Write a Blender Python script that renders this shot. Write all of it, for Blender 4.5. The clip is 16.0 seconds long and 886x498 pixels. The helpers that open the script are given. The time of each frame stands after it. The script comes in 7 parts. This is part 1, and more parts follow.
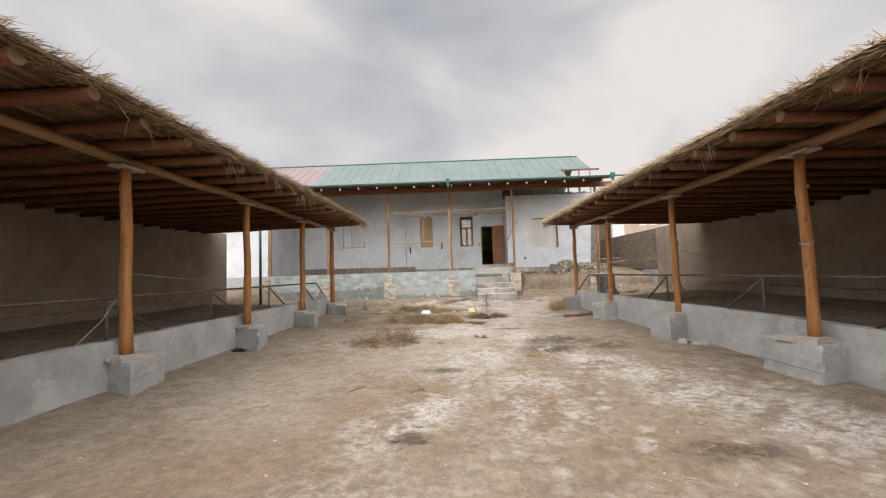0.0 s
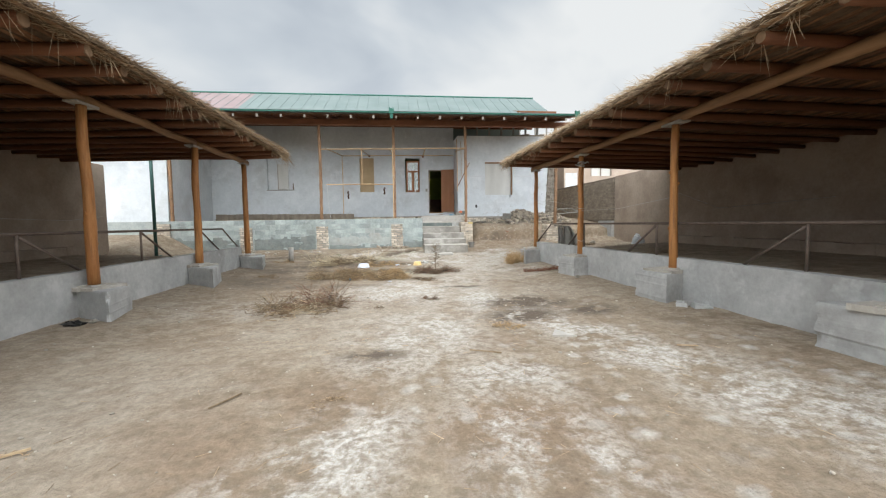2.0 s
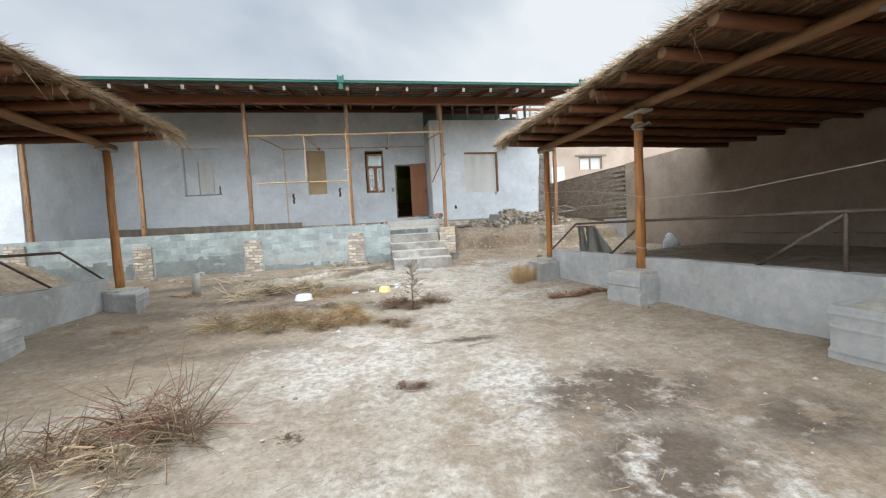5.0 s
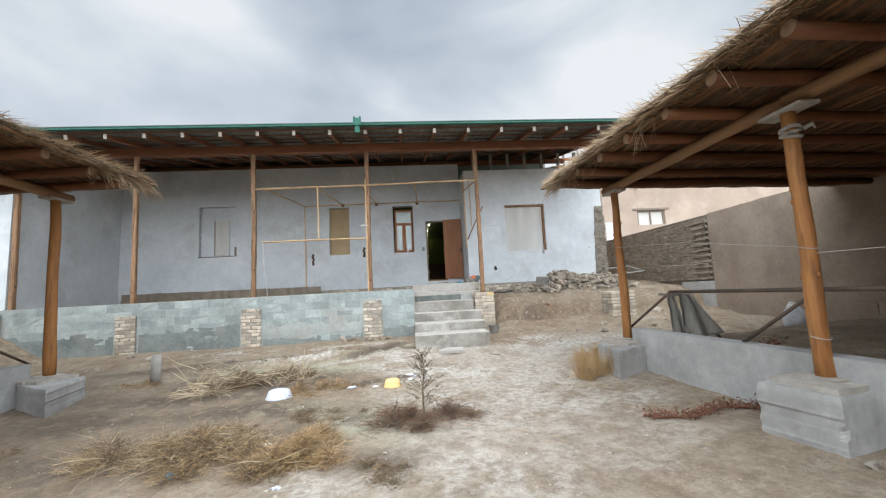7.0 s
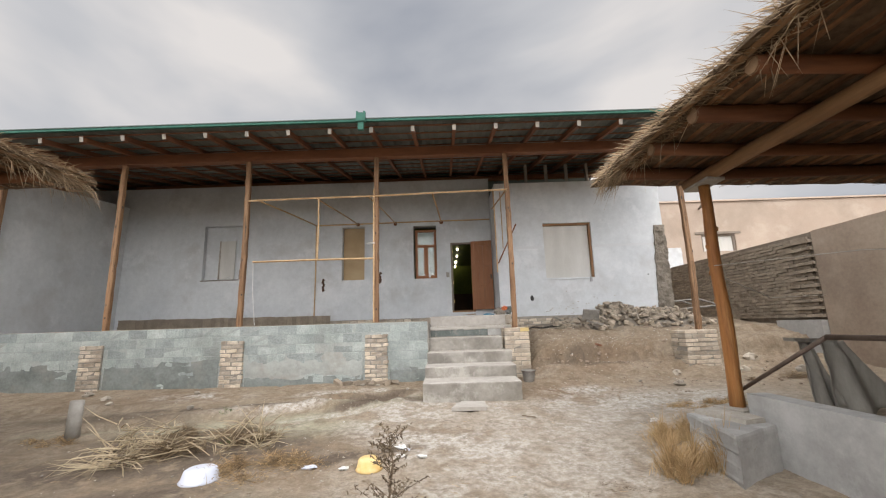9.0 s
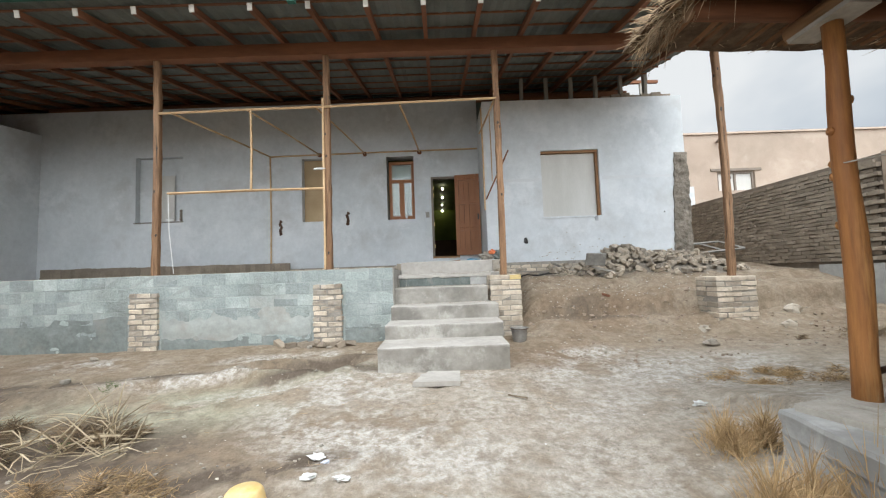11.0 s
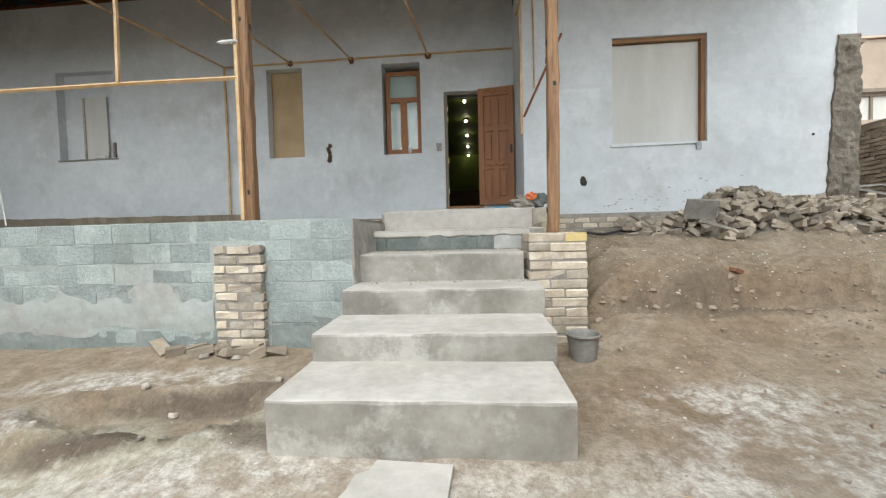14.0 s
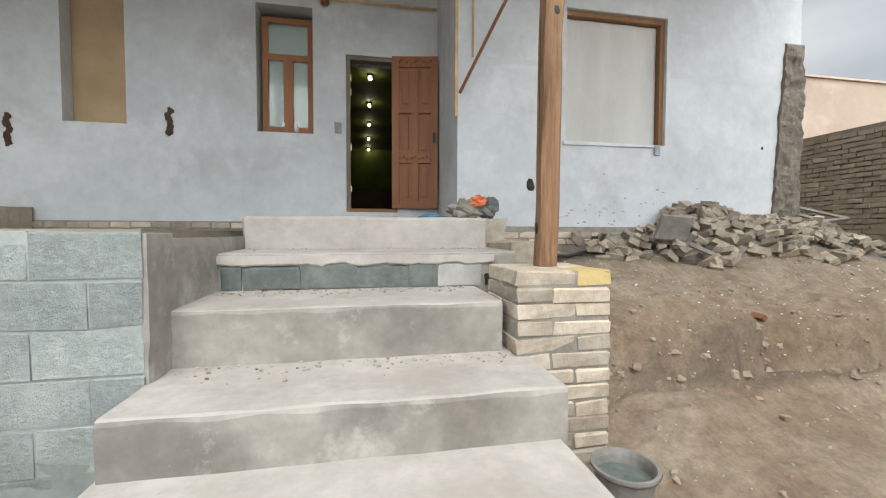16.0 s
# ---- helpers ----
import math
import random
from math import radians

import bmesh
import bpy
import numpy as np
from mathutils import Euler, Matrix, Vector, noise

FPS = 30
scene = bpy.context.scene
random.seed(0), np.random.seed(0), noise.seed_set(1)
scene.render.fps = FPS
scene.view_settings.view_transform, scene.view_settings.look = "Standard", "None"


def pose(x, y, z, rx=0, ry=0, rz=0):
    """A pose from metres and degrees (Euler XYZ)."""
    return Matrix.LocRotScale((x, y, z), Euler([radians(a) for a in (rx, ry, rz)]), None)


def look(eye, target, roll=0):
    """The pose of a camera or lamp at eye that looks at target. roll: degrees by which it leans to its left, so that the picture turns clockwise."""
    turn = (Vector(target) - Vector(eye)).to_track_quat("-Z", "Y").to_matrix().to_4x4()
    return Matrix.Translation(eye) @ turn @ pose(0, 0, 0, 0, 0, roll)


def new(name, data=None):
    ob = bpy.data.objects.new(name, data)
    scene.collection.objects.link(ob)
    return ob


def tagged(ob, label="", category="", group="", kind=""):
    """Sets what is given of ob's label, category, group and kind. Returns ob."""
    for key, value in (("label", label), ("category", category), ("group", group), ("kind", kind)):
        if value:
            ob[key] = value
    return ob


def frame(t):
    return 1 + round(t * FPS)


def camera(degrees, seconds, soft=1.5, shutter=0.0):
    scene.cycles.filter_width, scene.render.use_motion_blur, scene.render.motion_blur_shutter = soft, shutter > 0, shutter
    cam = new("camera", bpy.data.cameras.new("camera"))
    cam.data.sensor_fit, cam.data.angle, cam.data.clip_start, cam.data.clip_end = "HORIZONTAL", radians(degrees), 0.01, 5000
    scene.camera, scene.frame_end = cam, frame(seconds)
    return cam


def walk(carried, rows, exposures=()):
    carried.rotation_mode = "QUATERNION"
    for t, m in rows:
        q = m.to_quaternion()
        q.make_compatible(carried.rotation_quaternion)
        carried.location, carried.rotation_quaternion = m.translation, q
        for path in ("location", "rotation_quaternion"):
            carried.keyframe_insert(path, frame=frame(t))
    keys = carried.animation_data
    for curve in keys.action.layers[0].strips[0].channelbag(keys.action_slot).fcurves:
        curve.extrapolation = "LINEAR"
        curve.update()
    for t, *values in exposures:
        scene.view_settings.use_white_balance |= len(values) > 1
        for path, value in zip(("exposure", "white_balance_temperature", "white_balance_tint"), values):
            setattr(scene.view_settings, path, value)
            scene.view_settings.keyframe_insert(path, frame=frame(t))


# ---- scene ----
cam = camera(95.6, 16.0, soft=1.2)
METRES, EYE, TILT, LEAN, TURN = 17.647, 1.5, 0.0, 0.0, 1.4
ROWS = [
    (0.0, 0.0, 0.0, 0.0, 0.1, 3.31, 1.81),
    (0.5, 0.0003, 0.0265, 0.0005, -0.34, 1.18, 1.47),
    (1.0, 0.0043, 0.0559, -0.001, -1.22, -0.45, 1.19),
    (1.5, 0.0047, 0.0894, -0.0057, -4.98, -2.24, 0.99),
    (2.0, 0.0045, 0.1268, -0.0086, -7.79, -3.76, 0.85),
    (2.5, 0.0033, 0.1621, -0.008, -9.58, -4.59, 1.23),
    (3.0, 0.0064, 0.1999, -0.0098, -10.54, -6.1, 1.76),
    (3.5, 0.0068, 0.2378, -0.0107, -11.15, -5.66, 2.36),
    (4.0, 0.0103, 0.2766, -0.0115, -13.09, -5.53, 2.72),
    (6.5, 0.0533, 0.449, -0.0045, -8.4, 4.01, 3.45),
    (7.0, 0.0643, 0.4801, -0.0037, -6.25, 6.07, 3.07),
    (7.5, 0.0736, 0.5096, -0.0034, -3.69, 8.0, 2.66),
    (8.0, 0.0812, 0.5381, -0.0034, -1.48, 10.01, 2.25),
    (8.5, 0.0881, 0.5653, -0.0019, -1.31, 10.78, 2.07),
    (9.0, 0.0978, 0.5924, -0.0028, -0.84, 10.78, 1.73),
    (11.5, 0.1299, 0.7304, -0.007, -1.71, 1.95, 2.09),
    (12.0, 0.1369, 0.7587, -0.0076, 1.98, 1.19, 2.52),
    (12.5, 0.14, 0.7859, -0.0057, 7.08, 0.91, 2.87),
    (13.0, 0.1434, 0.8137, -0.0051, 8.79, -0.83, 2.71),
    (13.5, 0.1449, 0.8445, -0.0073, 5.74, -2.29, 2.1),
    (14.0, 0.1457, 0.8755, -0.0069, 3.06, -2.23, 1.47),
    (14.5, 0.1412, 0.9058, -0.0031, -0.38, -1.39, 1.01),
    (15.0, 0.1382, 0.9326, -0.0004, -4.19, -1.1, 0.7),
    (15.5, 0.136, 0.9563, 0.0022, -6.86, -0.58, 0.58),
    (16.0, 0.1346, 0.9798, 0.0026, -12.08, -2.26, -0.16),
]
walk(cam, [(t, pose(0, 0, EYE, TILT, LEAN, TURN) @ pose(METRES * x, METRES * y, METRES * z, 90 + pitch, roll, yaw)) for t, x, y, z, yaw, pitch, roll in ROWS],
     exposures=[(0.0, -0.08, 6950, 14), (1.5, 0.0, 7200, 14), (2.1, 0.05, 6300, 6), (2.5, 0.05, 6200, 4), (3.5, 0.1, 6100, 5), (6.5, 0.1, 6250, 8), (7.0, 0.08, 6200, 8), (7.5, 0.03, 6350, 9),
                (8.0, -0.05, 6975, 9), (9.0, -0.12, 6850, 13), (11.5, 0.1, 6320, 7), (12.5, 0.15, 6400, 7), (14.0, 0.03, 6500, 6), (15.0, 0.08, 6540, 8), (16.0, 0.07, 6600, 8)])

# ---- world and sun: a bright overcast afternoon ----
world = bpy.data.worlds.new("overcast_sky")
scene.world = world
world.use_nodes = True
wn, wl = world.node_tree.nodes, world.node_tree.links
wn.clear()


def wnode(kind, **inputs):
    n = wn.new(kind)
    for k, v in inputs.items():
        n.inputs[k].default_value = v
    return n


SUN_AZ, SUN_EL = 185.0, 52.0
sky = wn.new("ShaderNodeTexSky")
sky.sky_type = "NISHITA"
sky.sun_disc = False
sky.sun_elevation, sky.sun_rotation = radians(SUN_EL), radians(SUN_AZ)
tc = wn.new("ShaderNodeTexCoord")
flat = wn.new("ShaderNodeMapping")
flat.inputs["Scale"].default_value = (1.0, 0.75, 1.9)
flat.inputs["Rotation"].default_value = (0.0, 0.35, 0.5)
wl.new(tc.outputs["Generated"], flat.inputs["Vector"])
cloud = wnode("ShaderNodeTexNoise", Scale=1.8, Detail=5.0, Roughness=0.45, Distortion=0.35)
wl.new(flat.outputs["Vector"], cloud.inputs["Vector"])
ramp = wn.new("ShaderNodeValToRGB")
ramp.color_ramp.elements[0].position, ramp.color_ramp.elements[0].color = 0.30, (0.46, 0.51, 0.59, 1)
ramp.color_ramp.elements[1].position, ramp.color_ramp.elements[1].color = 0.64, (0.98, 0.98, 0.98, 1)
e = ramp.color_ramp.elements.new(0.5)
e.color = (0.71, 0.75, 0.80, 1)
bank = wn.new("ShaderNodeVectorMath")
bank.operation = "DISTANCE"
bank.inputs[1].default_value = (-0.03, 0.84, 0.545)
wl.new(tc.outputs["Generated"], bank.inputs[0])
heavy = wnode("ShaderNodeMapRange")
heavy.interpolation_type = "SMOOTHSTEP"
for _k, _val in (("From Min", 0.08), ("From Max", 0.42), ("To Min", -0.13), ("To Max", 0.02)):
    heavy.inputs[_k].default_value = _val
wl.new(bank.outputs["Value"], heavy.inputs["Value"])
density = wn.new("ShaderNodeMath")
density.operation = "ADD"
wl.new(cloud.outputs["Fac"], density.inputs[0])
wl.new(heavy.outputs["Result"], density.inputs[1])
wl.new(density.outputs[0], ramp.inputs["Fac"])
# thin overcast: the cloud brightens smoothly all the way round towards the veiled sun
_az, _el = radians(SUN_AZ), radians(SUN_EL)
SUN_DIR = Vector((math.sin(_az) * math.cos(_el), math.cos(_az) * math.cos(_el), math.sin(_el)))
dot = wn.new("ShaderNodeVectorMath")
dot.operation = "DOT_PRODUCT"
dot.inputs[1].default_value = SUN_DIR
wl.new(tc.outputs["Generated"], dot.inputs[0])
glow = wn.new("ShaderNodeMapRange")
glow.interpolation_type = "SMOOTHSTEP"
for _k, _val in (("From Min", 0.15), ("From Max", 1.0), ("To Min", 0.88), ("To Max", 4.9)):
    glow.inputs[_k].default_value = _val
wl.new(dot.outputs["Value"], glow.inputs["Value"])
bg_cloud = wnode("ShaderNodeBackground")
wl.new(ramp.outputs["Color"], bg_cloud.inputs["Color"])
wl.new(glow.outputs["Result"], bg_cloud.inputs["Strength"])
bg_sky = wnode("ShaderNodeBackground", Strength=0.1)
wl.new(sky.outputs["Color"], bg_sky.inputs["Color"])
mixbg = wnode("ShaderNodeMixShader", Fac=0.93)
wl.new(bg_sky.outputs[0], mixbg.inputs[1])
wl.new(bg_cloud.outputs[0], mixbg.inputs[2])
wout = wn.new("ShaderNodeOutputWorld")
wl.new(mixbg.outputs[0], wout.inputs["Surface"])

sun_data = bpy.data.lights.new("sun", "SUN")
sun_data.energy, sun_data.angle, sun_data.color = 1.0, radians(30), (1.0, 0.95, 0.88)
sun = new("sun", sun_data)
sun.matrix_world = look(SUN_DIR * 60, (0, 0, 0))


# ---- materials ----
def material(name, dark, light, scale=3.0, rough=0.85, metal=0.0, fine=60.0, bump=0.15, bump_dist=0.01,
             stain=None, stain_scale=0.8, stain_amount=0.5, stretch=(1, 1, 1), vary=0.0, spec=0.3, fine_mix=0.35, wash=None, wash_scale=1.6, wash_amount=0.5):
    """Two scales of colour variation, an optional stain, relief, and a shift from piece to piece."""
    m = bpy.data.materials.new(name)
    m.use_nodes = True
    n, l = m.node_tree.nodes, m.node_tree.links
    b = n["Principled BSDF"]
    b.inputs["Roughness"].default_value, b.inputs["Metallic"].default_value = rough, metal
    b.inputs["Specular IOR Level"].default_value = spec
    geo = n.new("ShaderNodeNewGeometry")
    mp = n.new("ShaderNodeMapping")
    mp.inputs["Scale"].default_value = stretch
    l.new(geo.outputs["Position"], mp.inputs["Vector"])

    def tex(s, detail=5.0, r=0.6):
        t = n.new("ShaderNodeTexNoise")
        t.inputs["Scale"].default_value, t.inputs["Detail"].default_value, t.inputs["Roughness"].default_value = s, detail, r
        l.new(mp.outputs["Vector"], t.inputs["Vector"])
        return t

    def mix(fac, a, c, kind="MIX"):
        x = n.new("ShaderNodeMix")
        x.data_type, x.blend_type = "RGBA", kind
        if isinstance(fac, float):
            x.inputs["Factor"].default_value = fac
        else:
            l.new(fac, x.inputs["Factor"])
        for sock, v in ((x.inputs["A"], a), (x.inputs["B"], c)):
            if isinstance(v, tuple):
                sock.default_value = (*v, 1)
            else:
                l.new(v, sock)
        return x.outputs["Result"]

    def ramped(fac, lo, hi):
        x = n.new("ShaderNodeMapRange")
        x.inputs["From Min"].default_value, x.inputs["From Max"].default_value = lo, hi
        l.new(fac, x.inputs["Value"])
        return x.outputs["Result"]

    big, small = tex(scale), tex(fine * 0.45, 9.0, 0.72)
    col = mix(ramped(big.outputs["Fac"], 0.32, 0.68), dark, light)
    grey = mix(ramped(small.outputs["Fac"], 0.3, 0.7), (0.55, 0.55, 0.55), (1.25, 1.25, 1.25))
    col = mix(fine_mix, col, mix(1.0, col, grey, "MULTIPLY"))
    if stain:
        s = tex(stain_scale, 8.0, 0.65)
        k = n.new("ShaderNodeMath")
        k.operation = "MULTIPLY"
        k.inputs[1].default_value = stain_amount
        l.new(ramped(s.outputs["Fac"], 0.52, 0.68), k.inputs[0])
        col = mix(k.outputs[0], col, stain)
    if wash:
        s = tex(wash_scale, 9.0, 0.7)
        k = n.new("ShaderNodeMath")
        k.operation = "MULTIPLY"
        k.inputs[1].default_value = wash_amount
        l.new(ramped(s.outputs["Fac"], 0.46, 0.36), k.inputs[0])
        col = mix(k.outputs[0], col, wash)
    if vary:
        info = n.new("ShaderNodeObjectInfo")
        isl = n.new("ShaderNodeNewGeometry")
        add = n.new("ShaderNodeMath")
        add.operation = "ADD"
        l.new(info.outputs["Random"], add.inputs[0])
        l.new(isl.outputs["Random Per Island"], add.inputs[1])
        fr = n.new("ShaderNodeMath")
        fr.operation = "FRACT"
        l.new(add.outputs[0], fr.inputs[0])
        v = mix(fr.outputs[0], (1 - vary,) * 3, (1 + vary, 1 + vary * 0.95, 1 + vary * 0.85))
        col = mix(1.0, col, v, "MULTIPLY")
    l.new(col, b.inputs["Base Color"])
    if bump:
        bp = n.new("ShaderNodeBump")
        bp.inputs["Strength"].default_value, bp.inputs["Distance"].default_value = bump, bump_dist
        ad = n.new("ShaderNodeMath")
        ad.operation = "ADD"
        l.new(small.outputs["Fac"], ad.inputs[0])
        l.new(big.outputs["Fac"], ad.inputs[1])
        l.new(ad.outputs[0], bp.inputs["Height"])
        l.new(bp.outputs["Normal"], b.inputs["Normal"])
    return m


MAT = {
    "mud": material("mud_plaster", (0.285, 0.22, 0.17), (0.38, 0.305, 0.238), 1.2, 0.95, fine=30, bump=0.4, stain=(0.21, 0.165, 0.13), stain_amount=0.5, wash=(0.42, 0.345, 0.275), wash_scale=0.7, wash_amount=0.5),
    "dust_floor": material("pale_trodden_dust", (0.26, 0.22, 0.175), (0.35, 0.305, 0.25), 1.5, 0.95, fine=40, bump=0.4),
    "mud_brick": material("mud_brick", (0.235, 0.195, 0.15), (0.33, 0.275, 0.215), 4, 0.95, bump=0.6, vary=0.14),
    "mud_joint": material("mud_mortar", (0.17, 0.14, 0.11), (0.235, 0.195, 0.155), 6, 0.95, bump=0.6),
    "white": material("whitewashed_plaster", (0.555, 0.585, 0.605), (0.675, 0.70, 0.717), 0.7, 0.9, fine=14, bump=0.16,
                      stain=(0.43, 0.425, 0.415), stain_scale=0.55, stain_amount=0.6, fine_mix=0.22, wash=(0.73, 0.745, 0.76), wash_scale=0.9, wash_amount=0.65),
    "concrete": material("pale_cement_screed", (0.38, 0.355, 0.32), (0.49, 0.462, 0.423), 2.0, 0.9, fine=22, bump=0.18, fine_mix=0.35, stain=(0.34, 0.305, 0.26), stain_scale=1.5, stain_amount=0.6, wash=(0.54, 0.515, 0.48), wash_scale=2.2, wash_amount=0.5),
    "cement_dark": material("mottled_dark_cement", (0.215, 0.198, 0.172), (0.43, 0.408, 0.37), 1.6, 0.9, fine=22, bump=0.25, fine_mix=0.4, stain=(0.165, 0.155, 0.138), stain_scale=1.3, stain_amount=0.85, wash=(0.50, 0.48, 0.44), wash_scale=1.4, wash_amount=0.85),
    "footing": material("grey_cement_render", (0.34, 0.337, 0.322), (0.47, 0.465, 0.447), 1.4, 0.9, fine=24, bump=0.3, stain=(0.25, 0.24, 0.225), stain_scale=0.9, stain_amount=0.7, wash=(0.53, 0.525, 0.505), wash_scale=1.5, wash_amount=0.6),
    "block": material("blue_grey_block", (0.29, 0.335, 0.327), (0.43, 0.475, 0.462), 2.4, 0.9, fine=70, bump=1.0, bump_dist=0.02, vary=0.22, stain=(0.20, 0.215, 0.20), stain_scale=0.9, stain_amount=0.7, wash=(0.48, 0.52, 0.51), wash_scale=1.8, wash_amount=0.6, fine_mix=0.5),
    "block_joint": material("blue_grey_mortar", (0.31, 0.345, 0.332), (0.42, 0.445, 0.425), 2.5, 0.95, fine=40, bump=0.6, stain=(0.285, 0.265, 0.23), stain_scale=0.7, stain_amount=0.6, wash=(0.42, 0.44, 0.42), wash_scale=1.5, wash_amount=0.5, fine_mix=0.5),
    "brick": material("buff_brick", (0.42, 0.355, 0.28), (0.60, 0.53, 0.44), 5, 0.9, bump=0.9, vary=0.32, stain=(0.28, 0.225, 0.18), stain_scale=3, stain_amount=0.7, wash=(0.60, 0.56, 0.49), wash_scale=4, wash_amount=0.5),
    "brick_yellow": material("yellow_fired_brick", (0.50, 0.37, 0.15), (0.60, 0.47, 0.22), 6, 0.85, bump=0.5),
    "brick_joint": material("grey_brick_mortar", (0.24, 0.22, 0.19), (0.36, 0.33, 0.29), 8, 0.95, bump=0.6),
    "rubble": material("dusty_broken_brick", (0.25, 0.21, 0.165), (0.47, 0.41, 0.335), 6, 0.95, bump=0.6, vary=0.38, stain=(0.15, 0.12, 0.09), stain_scale=3, stain_amount=0.5),
    "log": material("varnished_log", (0.30, 0.12, 0.038), (0.47, 0.22, 0.072), 8, 0.55, fine=110, bump=0.4, stretch=(1, 1, 0.08), stain=(0.15, 0.065, 0.028), stain_scale=20, stain_amount=0.7, vary=0.1, fine_mix=0.55, wash=(0.52, 0.29, 0.12), wash_scale=9, wash_amount=0.4),
    "beam": material("pale_peeled_beam", (0.22, 0.115, 0.052), (0.34, 0.195, 0.095), 6, 0.65, fine=70, bump=0.35, stretch=(1, 0.1, 1), stain=(0.14, 0.075, 0.036), stain_scale=14, stain_amount=0.6),
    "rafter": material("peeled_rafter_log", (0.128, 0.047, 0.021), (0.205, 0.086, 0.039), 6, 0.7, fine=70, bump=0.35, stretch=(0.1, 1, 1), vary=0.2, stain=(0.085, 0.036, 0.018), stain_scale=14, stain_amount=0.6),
    "end_grain": material("cut_log_end", (0.17, 0.10, 0.055), (0.26, 0.165, 0.095), 8, 0.8, vary=0.25),
    "reed_pale": material("pale_dry_reed", (0.38, 0.305, 0.20), (0.54, 0.45, 0.315), 8, 0.8, bump=0, vary=0.25),
    "block_dark": material("wet_grey_block", (0.11, 0.13, 0.122), (0.185, 0.205, 0.193), 4, 0.9, bump=0.8, fine_mix=0.6, stain=(0.25, 0.24, 0.22), stain_scale=6, stain_amount=0.6),
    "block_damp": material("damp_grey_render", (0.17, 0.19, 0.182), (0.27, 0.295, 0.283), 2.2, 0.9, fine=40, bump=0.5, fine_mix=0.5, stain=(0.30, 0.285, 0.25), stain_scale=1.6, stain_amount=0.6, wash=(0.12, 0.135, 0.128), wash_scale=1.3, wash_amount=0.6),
    "render_pale": material("pale_brown_render", (0.33, 0.345, 0.325), (0.42, 0.445, 0.425), 1.8, 0.9, fine=30, bump=0.3, stain=(0.30, 0.27, 0.23), stain_scale=1.4, stain_amount=0.6, wash=(0.42, 0.46, 0.445), wash_scale=1.2, wash_amount=0.6),
    "band": material("fresh_white_limewash", (0.56, 0.577, 0.592), (0.62, 0.636, 0.65), 1.5, 0.9, bump=0.1, fine_mix=0.1),
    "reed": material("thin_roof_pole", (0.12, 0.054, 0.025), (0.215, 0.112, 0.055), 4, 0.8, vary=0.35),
    "straw": material("dry_straw", (0.265, 0.188, 0.115), (0.44, 0.33, 0.215), 6, 0.8, bump=0, vary=0.4),
    "thatch": material("matted_thatch", (0.075, 0.045, 0.025), (0.17, 0.113, 0.067), 9, 0.95, bump=0.8, bump_dist=0.03),
    "timber": material("stained_timber", (0.22, 0.12, 0.065), (0.38, 0.23, 0.13), 9, 0.7, fine=160, bump=0.5, stretch=(1, 1, 0.06), stain=(0.085, 0.045, 0.025), stain_scale=26, stain_amount=0.8, vary=0.1, fine_mix=0.7),
    "beam_red": material("red_brown_roof_timber", (0.155, 0.065, 0.035), (0.24, 0.105, 0.055), 3, 0.75, fine=40, bump=0.3, stretch=(0.2, 0.2, 1), vary=0.15),
    "lath": material("new_pine_lath", (0.46, 0.30, 0.16), (0.62, 0.44, 0.26), 4, 0.7, fine=40, bump=0.2, vary=0.12),
    "grey_wood": material("weathered_grey_wood", (0.20, 0.185, 0.16), (0.34, 0.32, 0.28), 4, 0.9, stretch=(1, 1, 0.15), bump=0.6),
    "pale_wood": material("dusty_pale_wood", (0.34, 0.31, 0.265), (0.48, 0.445, 0.39), 5, 0.85, bump=0.3),
    "green_paint": material("green_roof_paint", (0.145, 0.182, 0.175), (0.18, 0.216, 0.208), 0.7, 0.7, bump=0.05, stain=(0.195, 0.23, 0.22), stain_scale=0.5, stain_amount=0.5, fine_mix=0.1, spec=0.1),
    "green_trim": material("deep_green_trim", (0.03, 0.115, 0.085), (0.05, 0.155, 0.12), 3, 0.6, bump=0.05, spec=0.15),
    "pink_paint": material("faded_red_roof_paint", (0.23, 0.178, 0.175), (0.28, 0.22, 0.215), 0.7, 0.7, bump=0.05, fine_mix=0.1, spec=0.1),
    "slate": material("grey_corrugated_sheet", (0.11, 0.12, 0.108), (0.18, 0.195, 0.177), 1.5, 0.8, bump=0.2, stain=(0.14, 0.13, 0.115), stain_scale=1.5, stain_amount=0.6),
    "door": material("carved_door_wood", (0.24, 0.095, 0.04), (0.36, 0.155, 0.065), 3, 0.5, fine=30, bump=0.3, stretch=(1, 1, 0.1), stain=(0.16, 0.065, 0.03), stain_scale=3, stain_amount=0.5),
    "frame": material("brown_window_wood", (0.22, 0.115, 0.055), (0.33, 0.18, 0.085), 3, 0.6, stretch=(1, 1, 0.15), bump=0.2),
    "frame_dull": material("greyed_frame_wood", (0.17, 0.14, 0.115), (0.26, 0.22, 0.18), 3, 0.8, stretch=(1, 1, 0.15)),
    "board_tan": material("tan_hardboard", (0.40, 0.29, 0.165), (0.49, 0.37, 0.225), 1.6, 0.7, bump=0.1, fine_mix=0.12),
    "board_white": material("dusty_white_board", (0.53, 0.52, 0.485), (0.62, 0.61, 0.58), 1.3, 0.7, bump=0.1, stretch=(2, 1, 0.4), fine_mix=0.12),
    "pipe": material("rusty_pipe", (0.10, 0.075, 0.06), (0.17, 0.125, 0.10), 8, 0.65, metal=0.3, bump=0.2),
    "pole_green": material("dark_green_pole", (0.03, 0.075, 0.065), (0.05, 0.105, 0.09), 6, 0.5),
